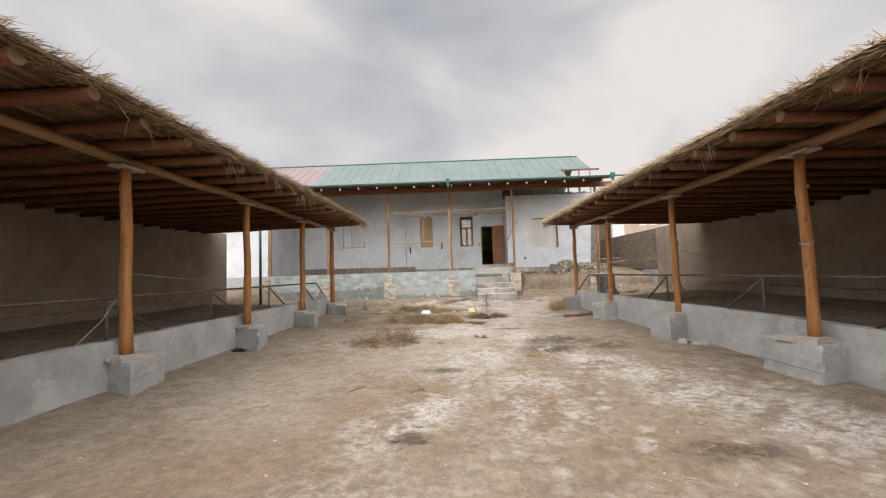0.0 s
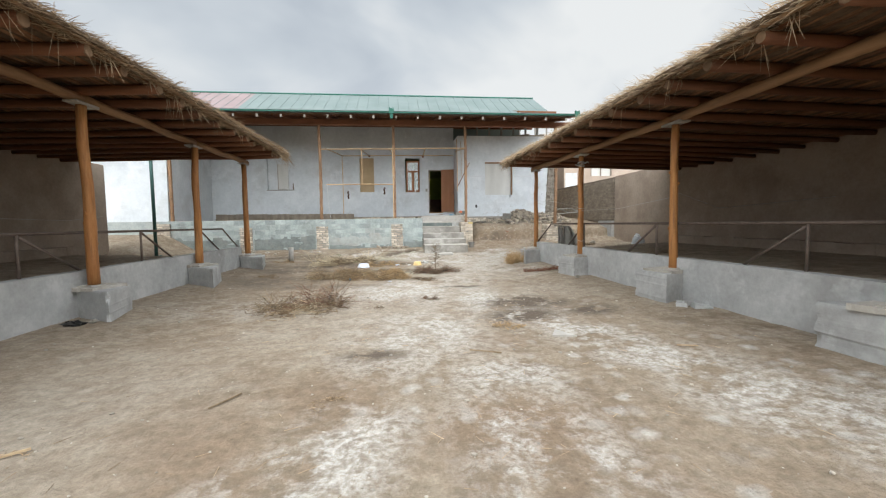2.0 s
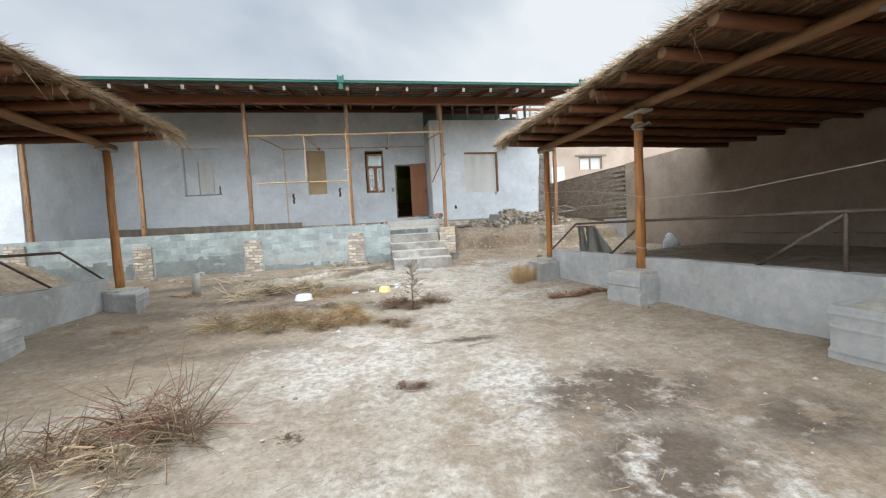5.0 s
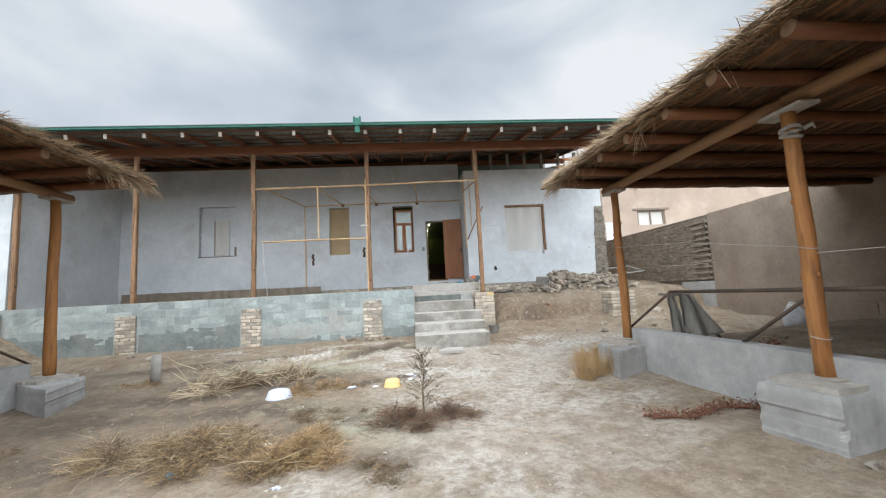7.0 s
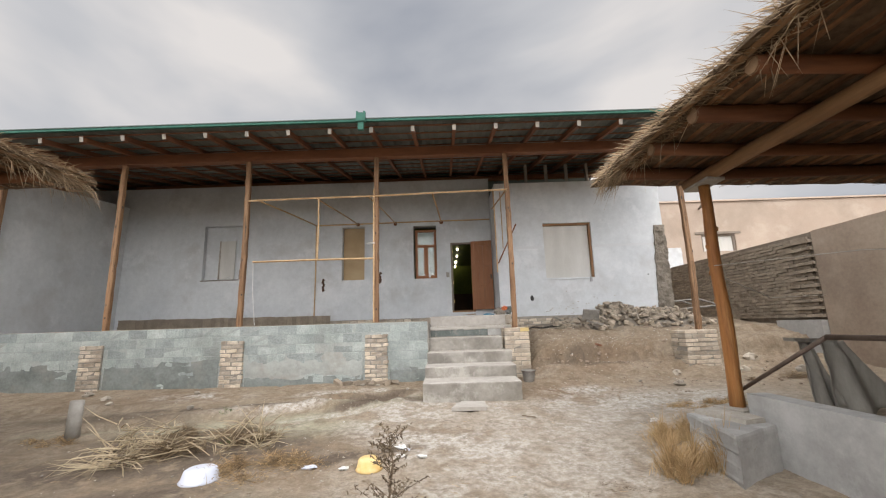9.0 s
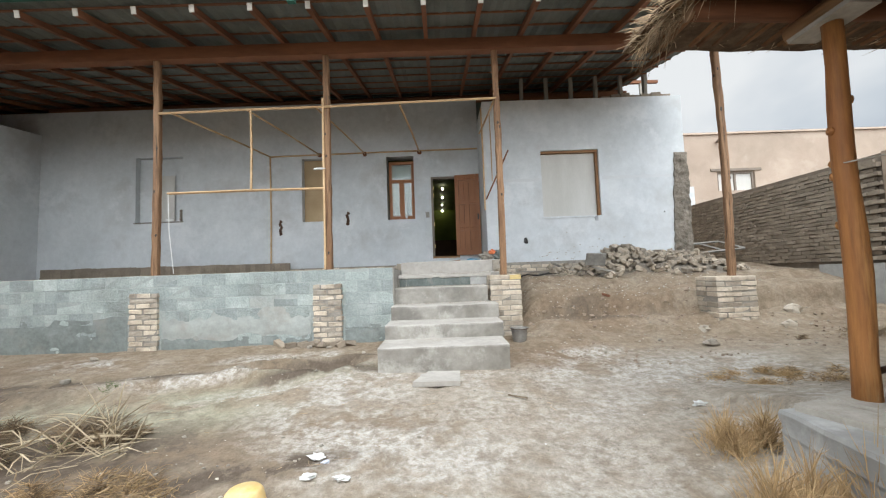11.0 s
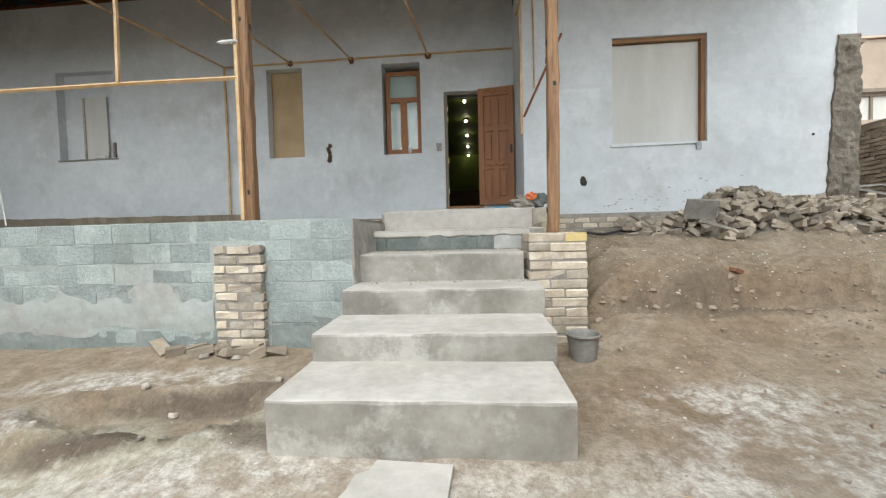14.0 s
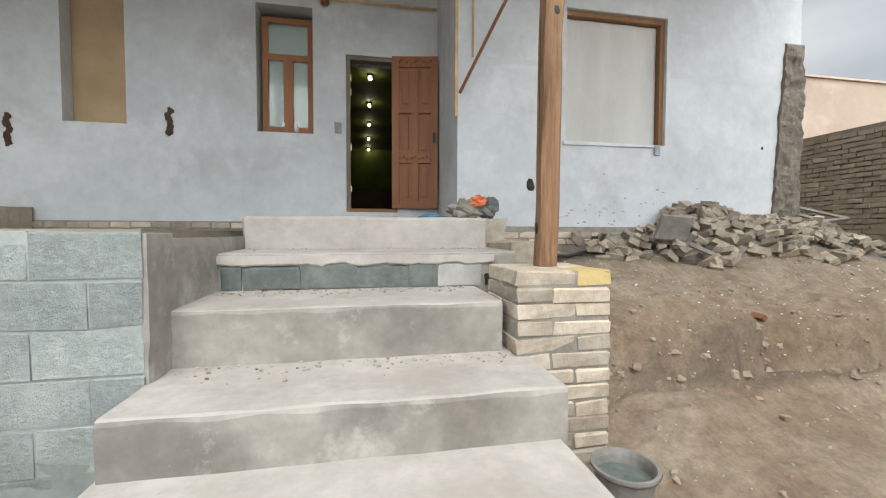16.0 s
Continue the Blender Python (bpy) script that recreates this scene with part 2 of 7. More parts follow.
    "zinc": material("dull_grey_bucket", (0.20, 0.19, 0.175), (0.32, 0.305, 0.285), 6, 0.7, metal=0.2),
    "plastic_white": material("white_plastic", (0.56, 0.60, 0.70), (0.64, 0.67, 0.76), 5, 0.4, bump=0, fine_mix=0.05),
    "plastic_yellow": material("yellow_plastic", (0.72, 0.46, 0.14), (0.80, 0.66, 0.38), 7, 0.45, bump=0, fine_mix=0.05),
    "orange_cloth": material("orange_cloth", (0.70, 0.17, 0.06), (0.80, 0.26, 0.12), 9, 0.8),
    "grey_cloth": material("grey_plastic_sack", (0.34, 0.35, 0.36), (0.55, 0.56, 0.57), 7, 0.6),
    "blue_cloth": material("blue_rag", (0.05, 0.20, 0.33), (0.10, 0.30, 0.42), 7, 0.7),
    "weed": material("dry_brown_weed", (0.175, 0.122, 0.075), (0.305, 0.222, 0.135), 9, 0.9, bump=0, vary=0.35),
    "weed_gold": material("golden_dry_tumbleweed", (0.37, 0.245, 0.125), (0.52, 0.37, 0.20), 9, 0.9, bump=0, vary=0.3),
    "weed_dark": material("dark_dead_weed", (0.115, 0.085, 0.06), (0.20, 0.155, 0.105), 9, 0.9, bump=0, vary=0.3),
    "weed_green": material("green_weed", (0.07, 0.11, 0.035), (0.12, 0.17, 0.06), 9, 0.8, bump=0, vary=0.3),
    "vine": material("red_brown_vine", (0.15, 0.07, 0.045), (0.24, 0.115, 0.075), 9, 0.9, bump=0, vary=0.35),
    "stone": material("dusty_stone", (0.30, 0.265, 0.22), (0.47, 0.43, 0.37), 5, 0.95, bump=0.4, vary=0.3),
    "rubble_stone": material("exposed_clay_rubble", (0.15, 0.13, 0.105), (0.29, 0.255, 0.21), 7, 0.95, bump=0.9, bump_dist=0.03),
    "beige": material("peeling_beige_plaster", (0.38, 0.30, 0.24), (0.465, 0.375, 0.305), 0.5, 0.9, bump=0.5, stain=(0.31, 0.255, 0.205), stain_scale=0.6, stain_amount=0.6, wash=(0.49, 0.41, 0.345), wash_scale=0.9, wash_amount=0.5),
    "room": material("green_painted_room", (0.10, 0.13, 0.02), (0.16, 0.18, 0.03), 2, 0.7),
    "room_wood": material("dark_room_panel", (0.06, 0.028, 0.014), (0.10, 0.048, 0.022), 2, 0.5),
    "dark_metal": material("dark_metal", (0.03, 0.03, 0.03), (0.06, 0.055, 0.05), 6, 0.5, metal=0.6),
    "brass": material("brass_latch", (0.62, 0.45, 0.16), (0.72, 0.55, 0.22), 6, 0.35, metal=0.8),
    "string": material("pale_string", (0.33, 0.305, 0.265), (0.43, 0.40, 0.355), 6, 0.8, bump=0),
    "bark_rag": material("white_rag", (0.62, 0.62, 0.60), (0.74, 0.74, 0.72), 6, 0.8),
}
glass = bpy.data.materials.new("window_glass")
glass.use_nodes = True
_b = glass.node_tree.nodes["Principled BSDF"]
_b.inputs["Base Color"].default_value = (0.80, 0.90, 0.88, 1)
_b.inputs["Roughness"].default_value = 0.06
_b.inputs["Transmission Weight"].default_value = 0.75
MAT["glass"] = glass
bulb = bpy.data.materials.new("lit_bulb")
bulb.use_nodes = True
_b = bulb.node_tree.nodes["Principled BSDF"]
_b.inputs["Emission Color"].default_value = (1.0, 0.93, 0.72, 1)
_b.inputs["Emission Strength"].default_value = 45.0
MAT["bulb"] = bulb


# ---- mesh building ----
ORIGIN = {}


class Shape:
    """Vertices and faces of one mesh, in world metres."""

    def __init__(self):
        self.v, self.f = [], []

    def add(self, verts, faces):
        k = len(self.v)
        self.v.extend([tuple(p) for p in verts])
        self.f.extend([tuple(i + k for i in q) for q in faces])
        return self

    def box(self, x0, x1, y0, y1, z0, z1, wob=0.0, m=None, bevel=0.0):
        """A box, its top edges cut by bevel, its corners moved by up to wob, turned by m."""
        if bevel:
            b = bevel
            vs = []
            for z, s in ((z0, 0), (z1 - b, 0), (z1, b)):
                vs += [(x0 + s, y0 + s, z), (x1 - s, y0 + s, z), (x1 - s, y1 - s, z), (x0 + s, y1 - s, z)]
            fs = [(3, 2, 1, 0), (8, 9, 10, 11)]
            for a in (0, 4):
                fs += [(a + i, a + (i + 1) % 4, a + 4 + (i + 1) % 4, a + 4 + i) for i in range(4)]
        else:
            vs = [(x0, y0, z0), (x1, y0, z0), (x1, y1, z0), (x0, y1, z0), (x0, y0, z1), (x1, y0, z1), (x1, y1, z1), (x0, y1, z1)]
            fs = [(3, 2, 1, 0), (4, 5, 6, 7), (0, 1, 5, 4), (1, 2, 6, 5), (2, 3, 7, 6), (3, 0, 4, 7)]
        if wob:
            vs = [tuple(c + random.uniform(-wob, wob) for c in p) for p in vs]
        if m:
            vs = [m @ Vector(p) for p in vs]
        return self.add(vs, fs)

    def tube(self, pts, radii, n=8, wob=0.0, caps=True):
        pts = [Vector(p) for p in pts]
        if not isinstance(radii, (list, tuple)):
            radii = [radii] * len(pts)
        vs, fs = [], []
        for i, p in enumerate(pts):
            d = (pts[min(i + 1, len(pts) - 1)] - pts[max(i - 1, 0)]).normalized()
            a = d.orthogonal().normalized() if abs(d.z) > 0.9 else d.cross(Vector((0, 0, 1))).normalized()
            b = d.cross(a)
            for k in range(n):
                t = 2 * math.pi * k / n
                r = radii[i] * (1 + random.uniform(-wob, wob))
                vs.append(p + a * (math.cos(t) * r) + b * (math.sin(t) * r))
        for i in range(len(pts) - 1):
            for k in range(n):
                k2 = (k + 1) % n
                fs.append((i * n + k, i * n + k2, (i + 1) * n + k2, (i + 1) * n + k))
        if caps:
            fs += [tuple(range(n - 1, -1, -1)), tuple((len(pts) - 1) * n + k for k in range(n))]
        return self.add(vs, fs)

    def blade(self, p, d, length, width, bend=0.0):
        """A thin three-sided stem from p along d, which droops by bend."""
        p, d = Vector(p), Vector(d).normalized()
        a = d.orthogonal().normalized()
        b = d.cross(a)
        mid, tip = p + d * (length * 0.55), p + d * length + Vector((0, 0, -bend * length))
        vs = []
        for q, w in ((p, width), (mid, width * 0.8)):
            vs += [q + a * w * 0.5, q - a * w * 0.25 + b * w * 0.43, q - a * w * 0.25 - b * w * 0.43]
        vs.append(tip)
        return self.add(vs, [(0, 1, 4, 3), (1, 2, 5, 4), (2, 0, 3, 5), (3, 4, 6), (4, 5, 6), (5, 3, 6)])

    def blob(self, c, r, n=8, rings=5, wob=0.15):
        c = Vector(c)
        vs, fs = [c + Vector((0, 0, r[2]))], []
        for i in range(1, rings):
            t = math.pi * i / rings
            for k in range(n):
                s = 2 * math.pi * k / n
                w = 1 + random.uniform(-wob, wob)
                vs.append(c + Vector((math.sin(t) * math.cos(s) * r[0] * w, math.sin(t) * math.sin(s) * r[1] * w, math.cos(t) * r[2] * w)))
        vs.append(c - Vector((0, 0, r[2])))
        for k in range(n):
            fs.append((0, 1 + k, 1 + (k + 1) % n))
            fs.append((len(vs) - 1, 1 + (rings - 2) * n + (k + 1) % n, 1 + (rings - 2) * n + k))
        for i in range(rings - 2):
            for k in range(n):
                k2 = (k + 1) % n
                fs.append((1 + i * n + k, 1 + (i + 1) * n + k, 1 + (i + 1) * n + k2, 1 + i * n + k2))
        return self.add(vs, fs)

    def mesh(self, name, mats, o=(0, 0, 0), smooth=False):
        me = bpy.data.meshes.new(name)
        me.from_pydata([(x - o[0], y - o[1], z - o[2]) for x, y, z in self.v], [], self.f)
        if smooth:
            me.polygons.foreach_set("use_smooth", [True] * len(me.polygons))
        me.materials.append(MAT[mats])
        me.update()
        return me


def thing(name, at, label, category, group="", kind=""):
    ob = new(name)
    ob.location = at
    ob.empty_display_size = 0.1
    ORIGIN[ob.name] = tuple(at)
    return tagged(ob, label, category, group, kind)


def part(name, shape, mat, parent, label="", smooth=False, kind=""):
    o = ORIGIN[parent.name]
    ob = new(name, shape.mesh(name, mat, o, smooth))
    ob.parent = parent
    ORIGIN[ob.name] = o
    return tagged(ob, label, kind=kind)


def solo(name, shape, mat, label, category, at=None, group="", kind="", smooth=False):
    """A thing of one mesh, with its origin at its base."""
    if at is None:
        a = np.array(shape.v)
        at = ((a[:, 0].min() + a[:, 0].max()) / 2, (a[:, 1].min() + a[:, 1].max()) / 2, a[:, 2].min())
        at = tuple(float(c) for c in at)
    ob = new(name, shape.mesh(name, mat, at, smooth))
    ob.location = at
    ORIGIN[ob.name] = at
    return tagged(ob, label, category, group, kind)


def piece(name, me, parent, m):
    """One brick or block on shared mesh data, at the world pose m, under its parent."""
    ob = new(name, me)
    ob.parent = parent
    ob.matrix_basis = Matrix.Translation([-c for c in ORIGIN[parent.name]]) @ m
    return ob


def lump(lx, ly, lz, wob, mat):
    """A brick or block round its own centre, with chipped corners."""
    s = Shape()
    s.box(-lx / 2, lx / 2, -ly / 2, ly / 2, -lz / 2, lz / 2, wob, bevel=min(lx, ly, lz) * 0.14)
    return s.mesh("block", mat)


def smooth01(x, a, b):
    t = min(1.0, max(0.0, (x - a) / (b - a)))
    return t * t * (3 - 2 * t)


# ---- ground ----
def pen_edge(y, sx):
    """Face of the low wall towards the yard: the east one draws in towards its far end."""
    return float(np.interp(y, [7.0, 12.0, 15.2], [4.78, 4.56, 4.44])) if sx > 0 else -4.78


def ground_z(x, y, rough=True):
    z = float(np.interp(y, [-8, 0, 3, 6, 9, 12, 15, 17.2, 18.3, 19.2, 60], [0.05, 0, -0.06, -0.09, -0.09, -0.06, 0.0, 0.15, 0.25, 0.34, 0.4]))
    ax = abs(x)
    z += 0.09 * smooth01(ax, 2.8, 4.6) * (1 - smooth01(y, 15, 17))
    pen = 0.40 + 0.16 * smooth01(ax, 5, 9.5)
    edge = abs(pen_edge(y, 1 if x > 0 else -1))
    z += (pen - z) * smooth01(ax, edge, edge + 0.2) * (1 - smooth01(y, 15.0, 17.0))
    yc = y + 0.22 * noise.noise((x * 1.1, 3.0, 0.0)) + 0.10 * noise.noise((x * 3.3, 8.0, 0.0))
    mound = float(np.interp(yc, [17.4, 18.4, 19.2, 19.55, 19.66, 19.76, 20.4, 20.8, 22, 26], [0.12, 0.20, 0.40, 0.52, 0.50, 0.90, 1.08, 1.24, 1.37, 1.65]))
    mound += 0.10 * smooth01(x, 7.5, 9.5) * (1 - smooth01(y, 19, 21)) + 0.22 * smooth01(ax, 5, 8.5) * (1 - smooth01(y, 17, 20))
    z += (mound - z) * smooth01(x, 3.0, 3.7) * smooth01(y, 16.2, 18.0)
    left = float(np.interp(y, [16, 17.5, 19.4, 26], [0.45, 0.7, 1.1, 1.1]))
    z += (left - z) * smooth01(-x, 7.7, 9.3) * smooth01(y, 15.5, 17.5)
    # shallow drain pit before the plinth, and the channel that leads from it
    for cx, cy, rx, ry, turn, dep in ((0.05, 18.0, 0.85, 0.33, 0.10, 0.13), (-1.7, 17.0, 2.2, 0.55, 0.22, 0.085), (-5.0, 17.6, 1.6, 0.35, 0.05, 0.05)):
        dx, dy = x - cx, y - cy
        u, w = (dx * math.cos(turn) + dy * math.sin(turn)) / rx, (-dx * math.sin(turn) + dy * math.cos(turn)) / ry
        d = math.sqrt(u * u + w * w) + 0.25 * noise.noise((x * 2, y * 2, 5.0))
        z -= dep * (1 - smooth01(d, 0.72, 1.0)) - 0.35 * dep * smooth01(d, 0.9, 1.05) * (1 - smooth01(d, 1.05, 1.5))
    if rough:
        e = smooth01(x, 3.2, 4.0) * smooth01(y, 18.6, 19.4) * (1 - smooth01(y, 20.6, 21.2))
        if e > 0:
            z += e * (0.13 * (0.5 - abs(noise.noise((x * 0.9, y * 1.7, 21.0)))) + 0.06 * noise.noise((x * 2.6, y * 4.0, 3.0)) + 0.035 * noise.noise((x * 6.5, y * 7.5, 8.0)))
        z -= 0.022 * smooth01(noise.noise((x * 4.2, y * 3.4, 11.0)), 0.25, 0.5) * (1 - smooth01(abs(x), 3.5, 4.4))
        k = 0.5 + 1.6 * smooth01(x, 3.2, 4.0) * smooth01(y, 18.2, 19.2)
        z += 0.035 * k * noise.noise((x * 0.9, y * 0.9, 0.3)) + 0.022 * k * noise.noise((x * 3.1, y * 3.1, 4.0)) + 0.009 * noise.noise((x * 9, y * 9, 7.0))
    return z


def steps(*spans):
    out = []
    for a, b, d in spans:
        out += list(np.arange(a, b - 1e-6, d))
    return out + [spans[-1][1]]


GX = steps((-400, -40, 60), (-40, -14, 3), (-14, -6, 0.3), (-6, 6, 0.075), (6, 10.5, 0.15), (10.5, 40, 3), (40, 400, 60))
GY = steps((-400, -40, 60), (-40, -8, 4), (-8, -1, 0.5), (-1, 2, 0.12), (2, 19.3, 0.075), (19.3, 20.2, 0.036), (20.2, 21.8, 0.075), (21.8, 30, 0.4), (30, 70, 5), (70, 400, 60))
_v, _f = [], []
for y in GY:
    for x in GX:
        _v.append((x, y, ground_z(x, y)))
_w = len(GX)
for j in range(len(GY) - 1):
    for i in range(_w - 1):
        _f.append((j * _w + i, j * _w + i + 1, (j + 1) * _w + i + 1, (j + 1) * _w + i))
gm = bpy.data.meshes.new("ground")
gm.from_pydata(_v, [], _f)
gm.polygons.foreach_set("use_smooth", [True] * len(gm.polygons))

# salt bloom, dark earth from damp and painted shade, reddish dust and slime, each as soft-edged spots: x, y, half
# widths, turn in degrees, strength
SALT = [(4.7, 15.8, 0.9, 0.7, 0, 0.6), (5.0, 17.6, 1.2, 0.5, -5, 0.8), (3.7, 15.2, 0.8, 0.6, 20, 0.5), (3.0, 15.0, 1.0, 1.0, 0, 0.55), (3.4, 13.6, 0.8, 0.8, 0, 0.45), (4.1, 18.25, 0.8, 0.24, 0, 1.0), (-0.4, 18.5, 0.9, 0.18, 8, 1.0), (-1.2, 17.7, 1.2, 0.16, 14, 0.9), (0.9, 17.2, 0.8, 0.7, 0, 0.8), (-0.3, 17.2, 0.8, 0.25, 20, 0.7), (4.7, 17.3, 1.7, 0.45, -5, 1.0), (1.5, 15.7, 1.3, 0.7, -20, 0.85), (3.3, 16.3, 1.2, 0.5, 10, 0.6), (2.4, 17.2, 1.0, 0.4, 0, 0.6), (4.6, 16.9, 1.2, 0.35, -10, 0.7), (2.9, 5.4, 0.35, 2.6, 28, 0.95), (2.0, 8.0, 0.5, 1.4, 30, 0.8), (0.2, 18.45, 0.7, 0.09, 8, 0.7), (-2.4, 17.6, 1.3, 0.10, 10, 0.6), (0.75, 4.95, 0.14, 0.08, 0, 0.9), (3.0, 17.1, 0.9, 0.4, 0, 0.6), (5.2, 17.5, 0.8, 0.25, -8, 0.9), (1.2, 12.0, 1.0, 0.8, 0, 0.5), (2.6, 6.6, 0.5, 2.6, 22, 0.9), (3.3, 4.4, 0.7, 1.6, 25, 0.75), (1.5, 9.4, 0.9, 1.6, 30, 0.8), (-0.5, 4.6, 0.45, 0.9, -20, 0.85), (0.9, 4.6, 0.5, 0.9, 10, 0.7),
        (0.3, 7.4, 0.8, 1.5, -15, 0.7), (0.2, 10.8, 1.3, 1.3, 0, 0.75), (1.0, 5.9, 0.6, 0.7, 0, 0.65), (2.0, 14.2, 1.2, 2.2, 25, 0.55), (1.0, 16.3, 1.0, 0.8, -30, 0.8),
        (-3.2, 18.4, 0.8, 0.3, 0, 0.8), (4.3, 17.6, 1.0, 0.5, -15, 0.85), (2.6, 16.4, 1.2, 0.6, 10, 0.5), (-2.2, 9.4, 1.5, 0.8, 0, 0.4), (-0.8, 2.6, 0.8, 0.6, 10, 0.5)]
# mostly damp earth; rows near y 19.6-19.75 paint shade below the bank's crest
DAMP_SHADE = [(0.5, 15.45, 0.6, 0.14, 15, 0.95), (0.1, 15.25, 0.4, 0.10, 30, 0.8), (-2.4, 15.2, 2.0, 0.5, 5, 0.55), (-1.2, 14.3, 1.3, 0.5, -8, 0.6), (-3.2, 14.2, 0.9, 0.6, 0, 0.5), (-4.0, 17.2, 1.6, 0.3, 0, 0.45), (-0.2, 13.5, 0.7, 0.3, 20, 0.5), (0.35, 18.22, 0.6, 0.09, 6, 0.5), (4.6, 19.62, 1.2, 0.07, 0, 0.45), (-3.0, 12.6, 1.2, 0.9, 10, 0.45), (-1.9, 11.6, 1.6, 0.35, 0, 0.45), (4.7, 19.75, 0.5, 0.1, 5, 0.3), (1.0, 17.75, 1.0, 0.14, 0, 0.5), (0.3, 17.70, 0.7, 0.08, 12, 0.8), (0.2, 18.27, 0.9, 0.07, 6, 0.7), (-2.0, 16.35, 1.6, 0.10, 12, 0.6), (-2.6, 17.6, 2.2, 0.10, 8, 0.6), (2.3, 9.1, 0.75, 0.5, 0, 0.8), (1.9, 8.2, 0.6, 0.4, 20, 0.7), (3.1, 8.3, 0.5, 0.35, 10, 0.6), (-0.45, 3.9, 0.2, 0.2, 0, 0.7), (2.3, 3.5, 0.5, 0.2, 0, 0.7),
        (-0.25, 6.6, 0.4, 0.2, 0, 0.6), (0.6, 9.75, 0.2, 0.12, 0, 0.8), (-0.4, 18.0, 0.6, 0.1, 10, 0.3), (1.45, 11.0, 0.35, 0.12, 0, 0.8), (0.5, 12.4, 0.45, 0.3, 0, 0.5), (-1.5, 13.2, 1.6, 1.0, 0, 0.35), (-1.6, 15.8, 1.7, 0.7, 0, 0.6), (1.0, 13.4, 0.7, 0.4, 0, 0.5)]
RED = [(4.6, 19.6, 1.3, 0.5, 0, 0.35), (6.2, 19.7, 1.2, 0.5, 0, 0.3), (-4.3, 18.4, 1.8, 0.4, 0, 0.5), (3.6, 18.2, 0.8, 0.5, 0, 0.4), (-2.2, 3.4, 0.9, 0.8, 0, 0.6), (0.75, 4.9, 0.6, 0.5, 0, 0.8), (-1.3, 4.9, 0.5, 0.7, 10, 0.6), (-0.6, 5.6, 0.5, 0.5, 0, 0.5), (1.6, 3.7, 1.0, 0.6, 0, 0.5), (1.2, 7.0, 0.4, 0.4, 0, 0.5)]
SLIME = [(0.3, 17.75, 0.7, 0.3, 0, 0.9), (-0.1, 17.95, 0.6, 0.2, 6, 0.8), (-1.9, 16.9, 1.9, 0.4, 12, 0.9), (0.25, 13.4, 0.55, 0.5, 0, 0.9), (-0.6, 14.2, 0.6, 0.35, 0, 0.6), (-0.9, 16.4, 1.1, 0.5, 12, 0.8), (0.8, 12.9, 0.4, 0.3, 0, 0.5)]
_p = np.array(_v)


def spots(rows):
    out = np.zeros(len(_p))
    wx = np.array([0.35 * noise.noise((a * 1.3, b * 1.3, 9.0)) for a, b, c in _v])
    for cx, cy, rx, ry, turn, k in rows:
        t = radians(turn)
        dx, dy = _p[:, 0] - cx, _p[:, 1] - cy
        u = (dx * math.cos(t) + dy * math.sin(t)) / rx
        w = (-dx * math.sin(t) + dy * math.cos(t)) / ry
        d = np.sqrt(u * u + w * w) + wx
        out = np.maximum(out, k * np.clip(1.45 - d, 0, 1))
    return out


FLAKES = [(2.3, 5.0, 1.0, 2.4, 20, 1.0), (1.6, 3.6, 1.6, 0.8, 0, 0.9), (2.2, 8.2, 1.2, 1.2, 20, 0.8), (0.2, 5.2, 0.9, 1.0, 0, 0.6), (3.0, 6.6, 0.9, 2.0, 25, 1.0), (1.6, 15.6, 1.2, 1.0, -20, 0.6), (4.0, 17.0, 1.6, 0.6, 0, 0.5)]
DUST = [(4.1, 16.1, 1.7, 1.3, 0, 1.0), (2.6, 15.2, 1.5, 1.2, 0, 0.8), (2.0, 12.8, 1.5, 1.2, 0, 0.7), (0.6, 10.6, 1.8, 1.4, 0, 0.9), (-0.2, 8.0, 1.6, 1.3, 0, 0.7), (1.8, 17.0, 1.6, 0.6, 0, 0.8), (5.6, 17.6, 1.6, 0.8, 0, 0.8), (2.9, 10.2, 0.9, 1.2, 0, 0.5), (-2.6, 5.6, 1.0, 1.6, 0, 0.5)]
for nm, rows in (("dust", DUST), ("salt", SALT), ("flakes", FLAKES), ("damp", DAMP_SHADE), ("red", RED), ("slime", SLIME)):
    gm.attributes.new(nm, "FLOAT", "POINT").data.foreach_set("value", spots(rows).astype(np.float32))


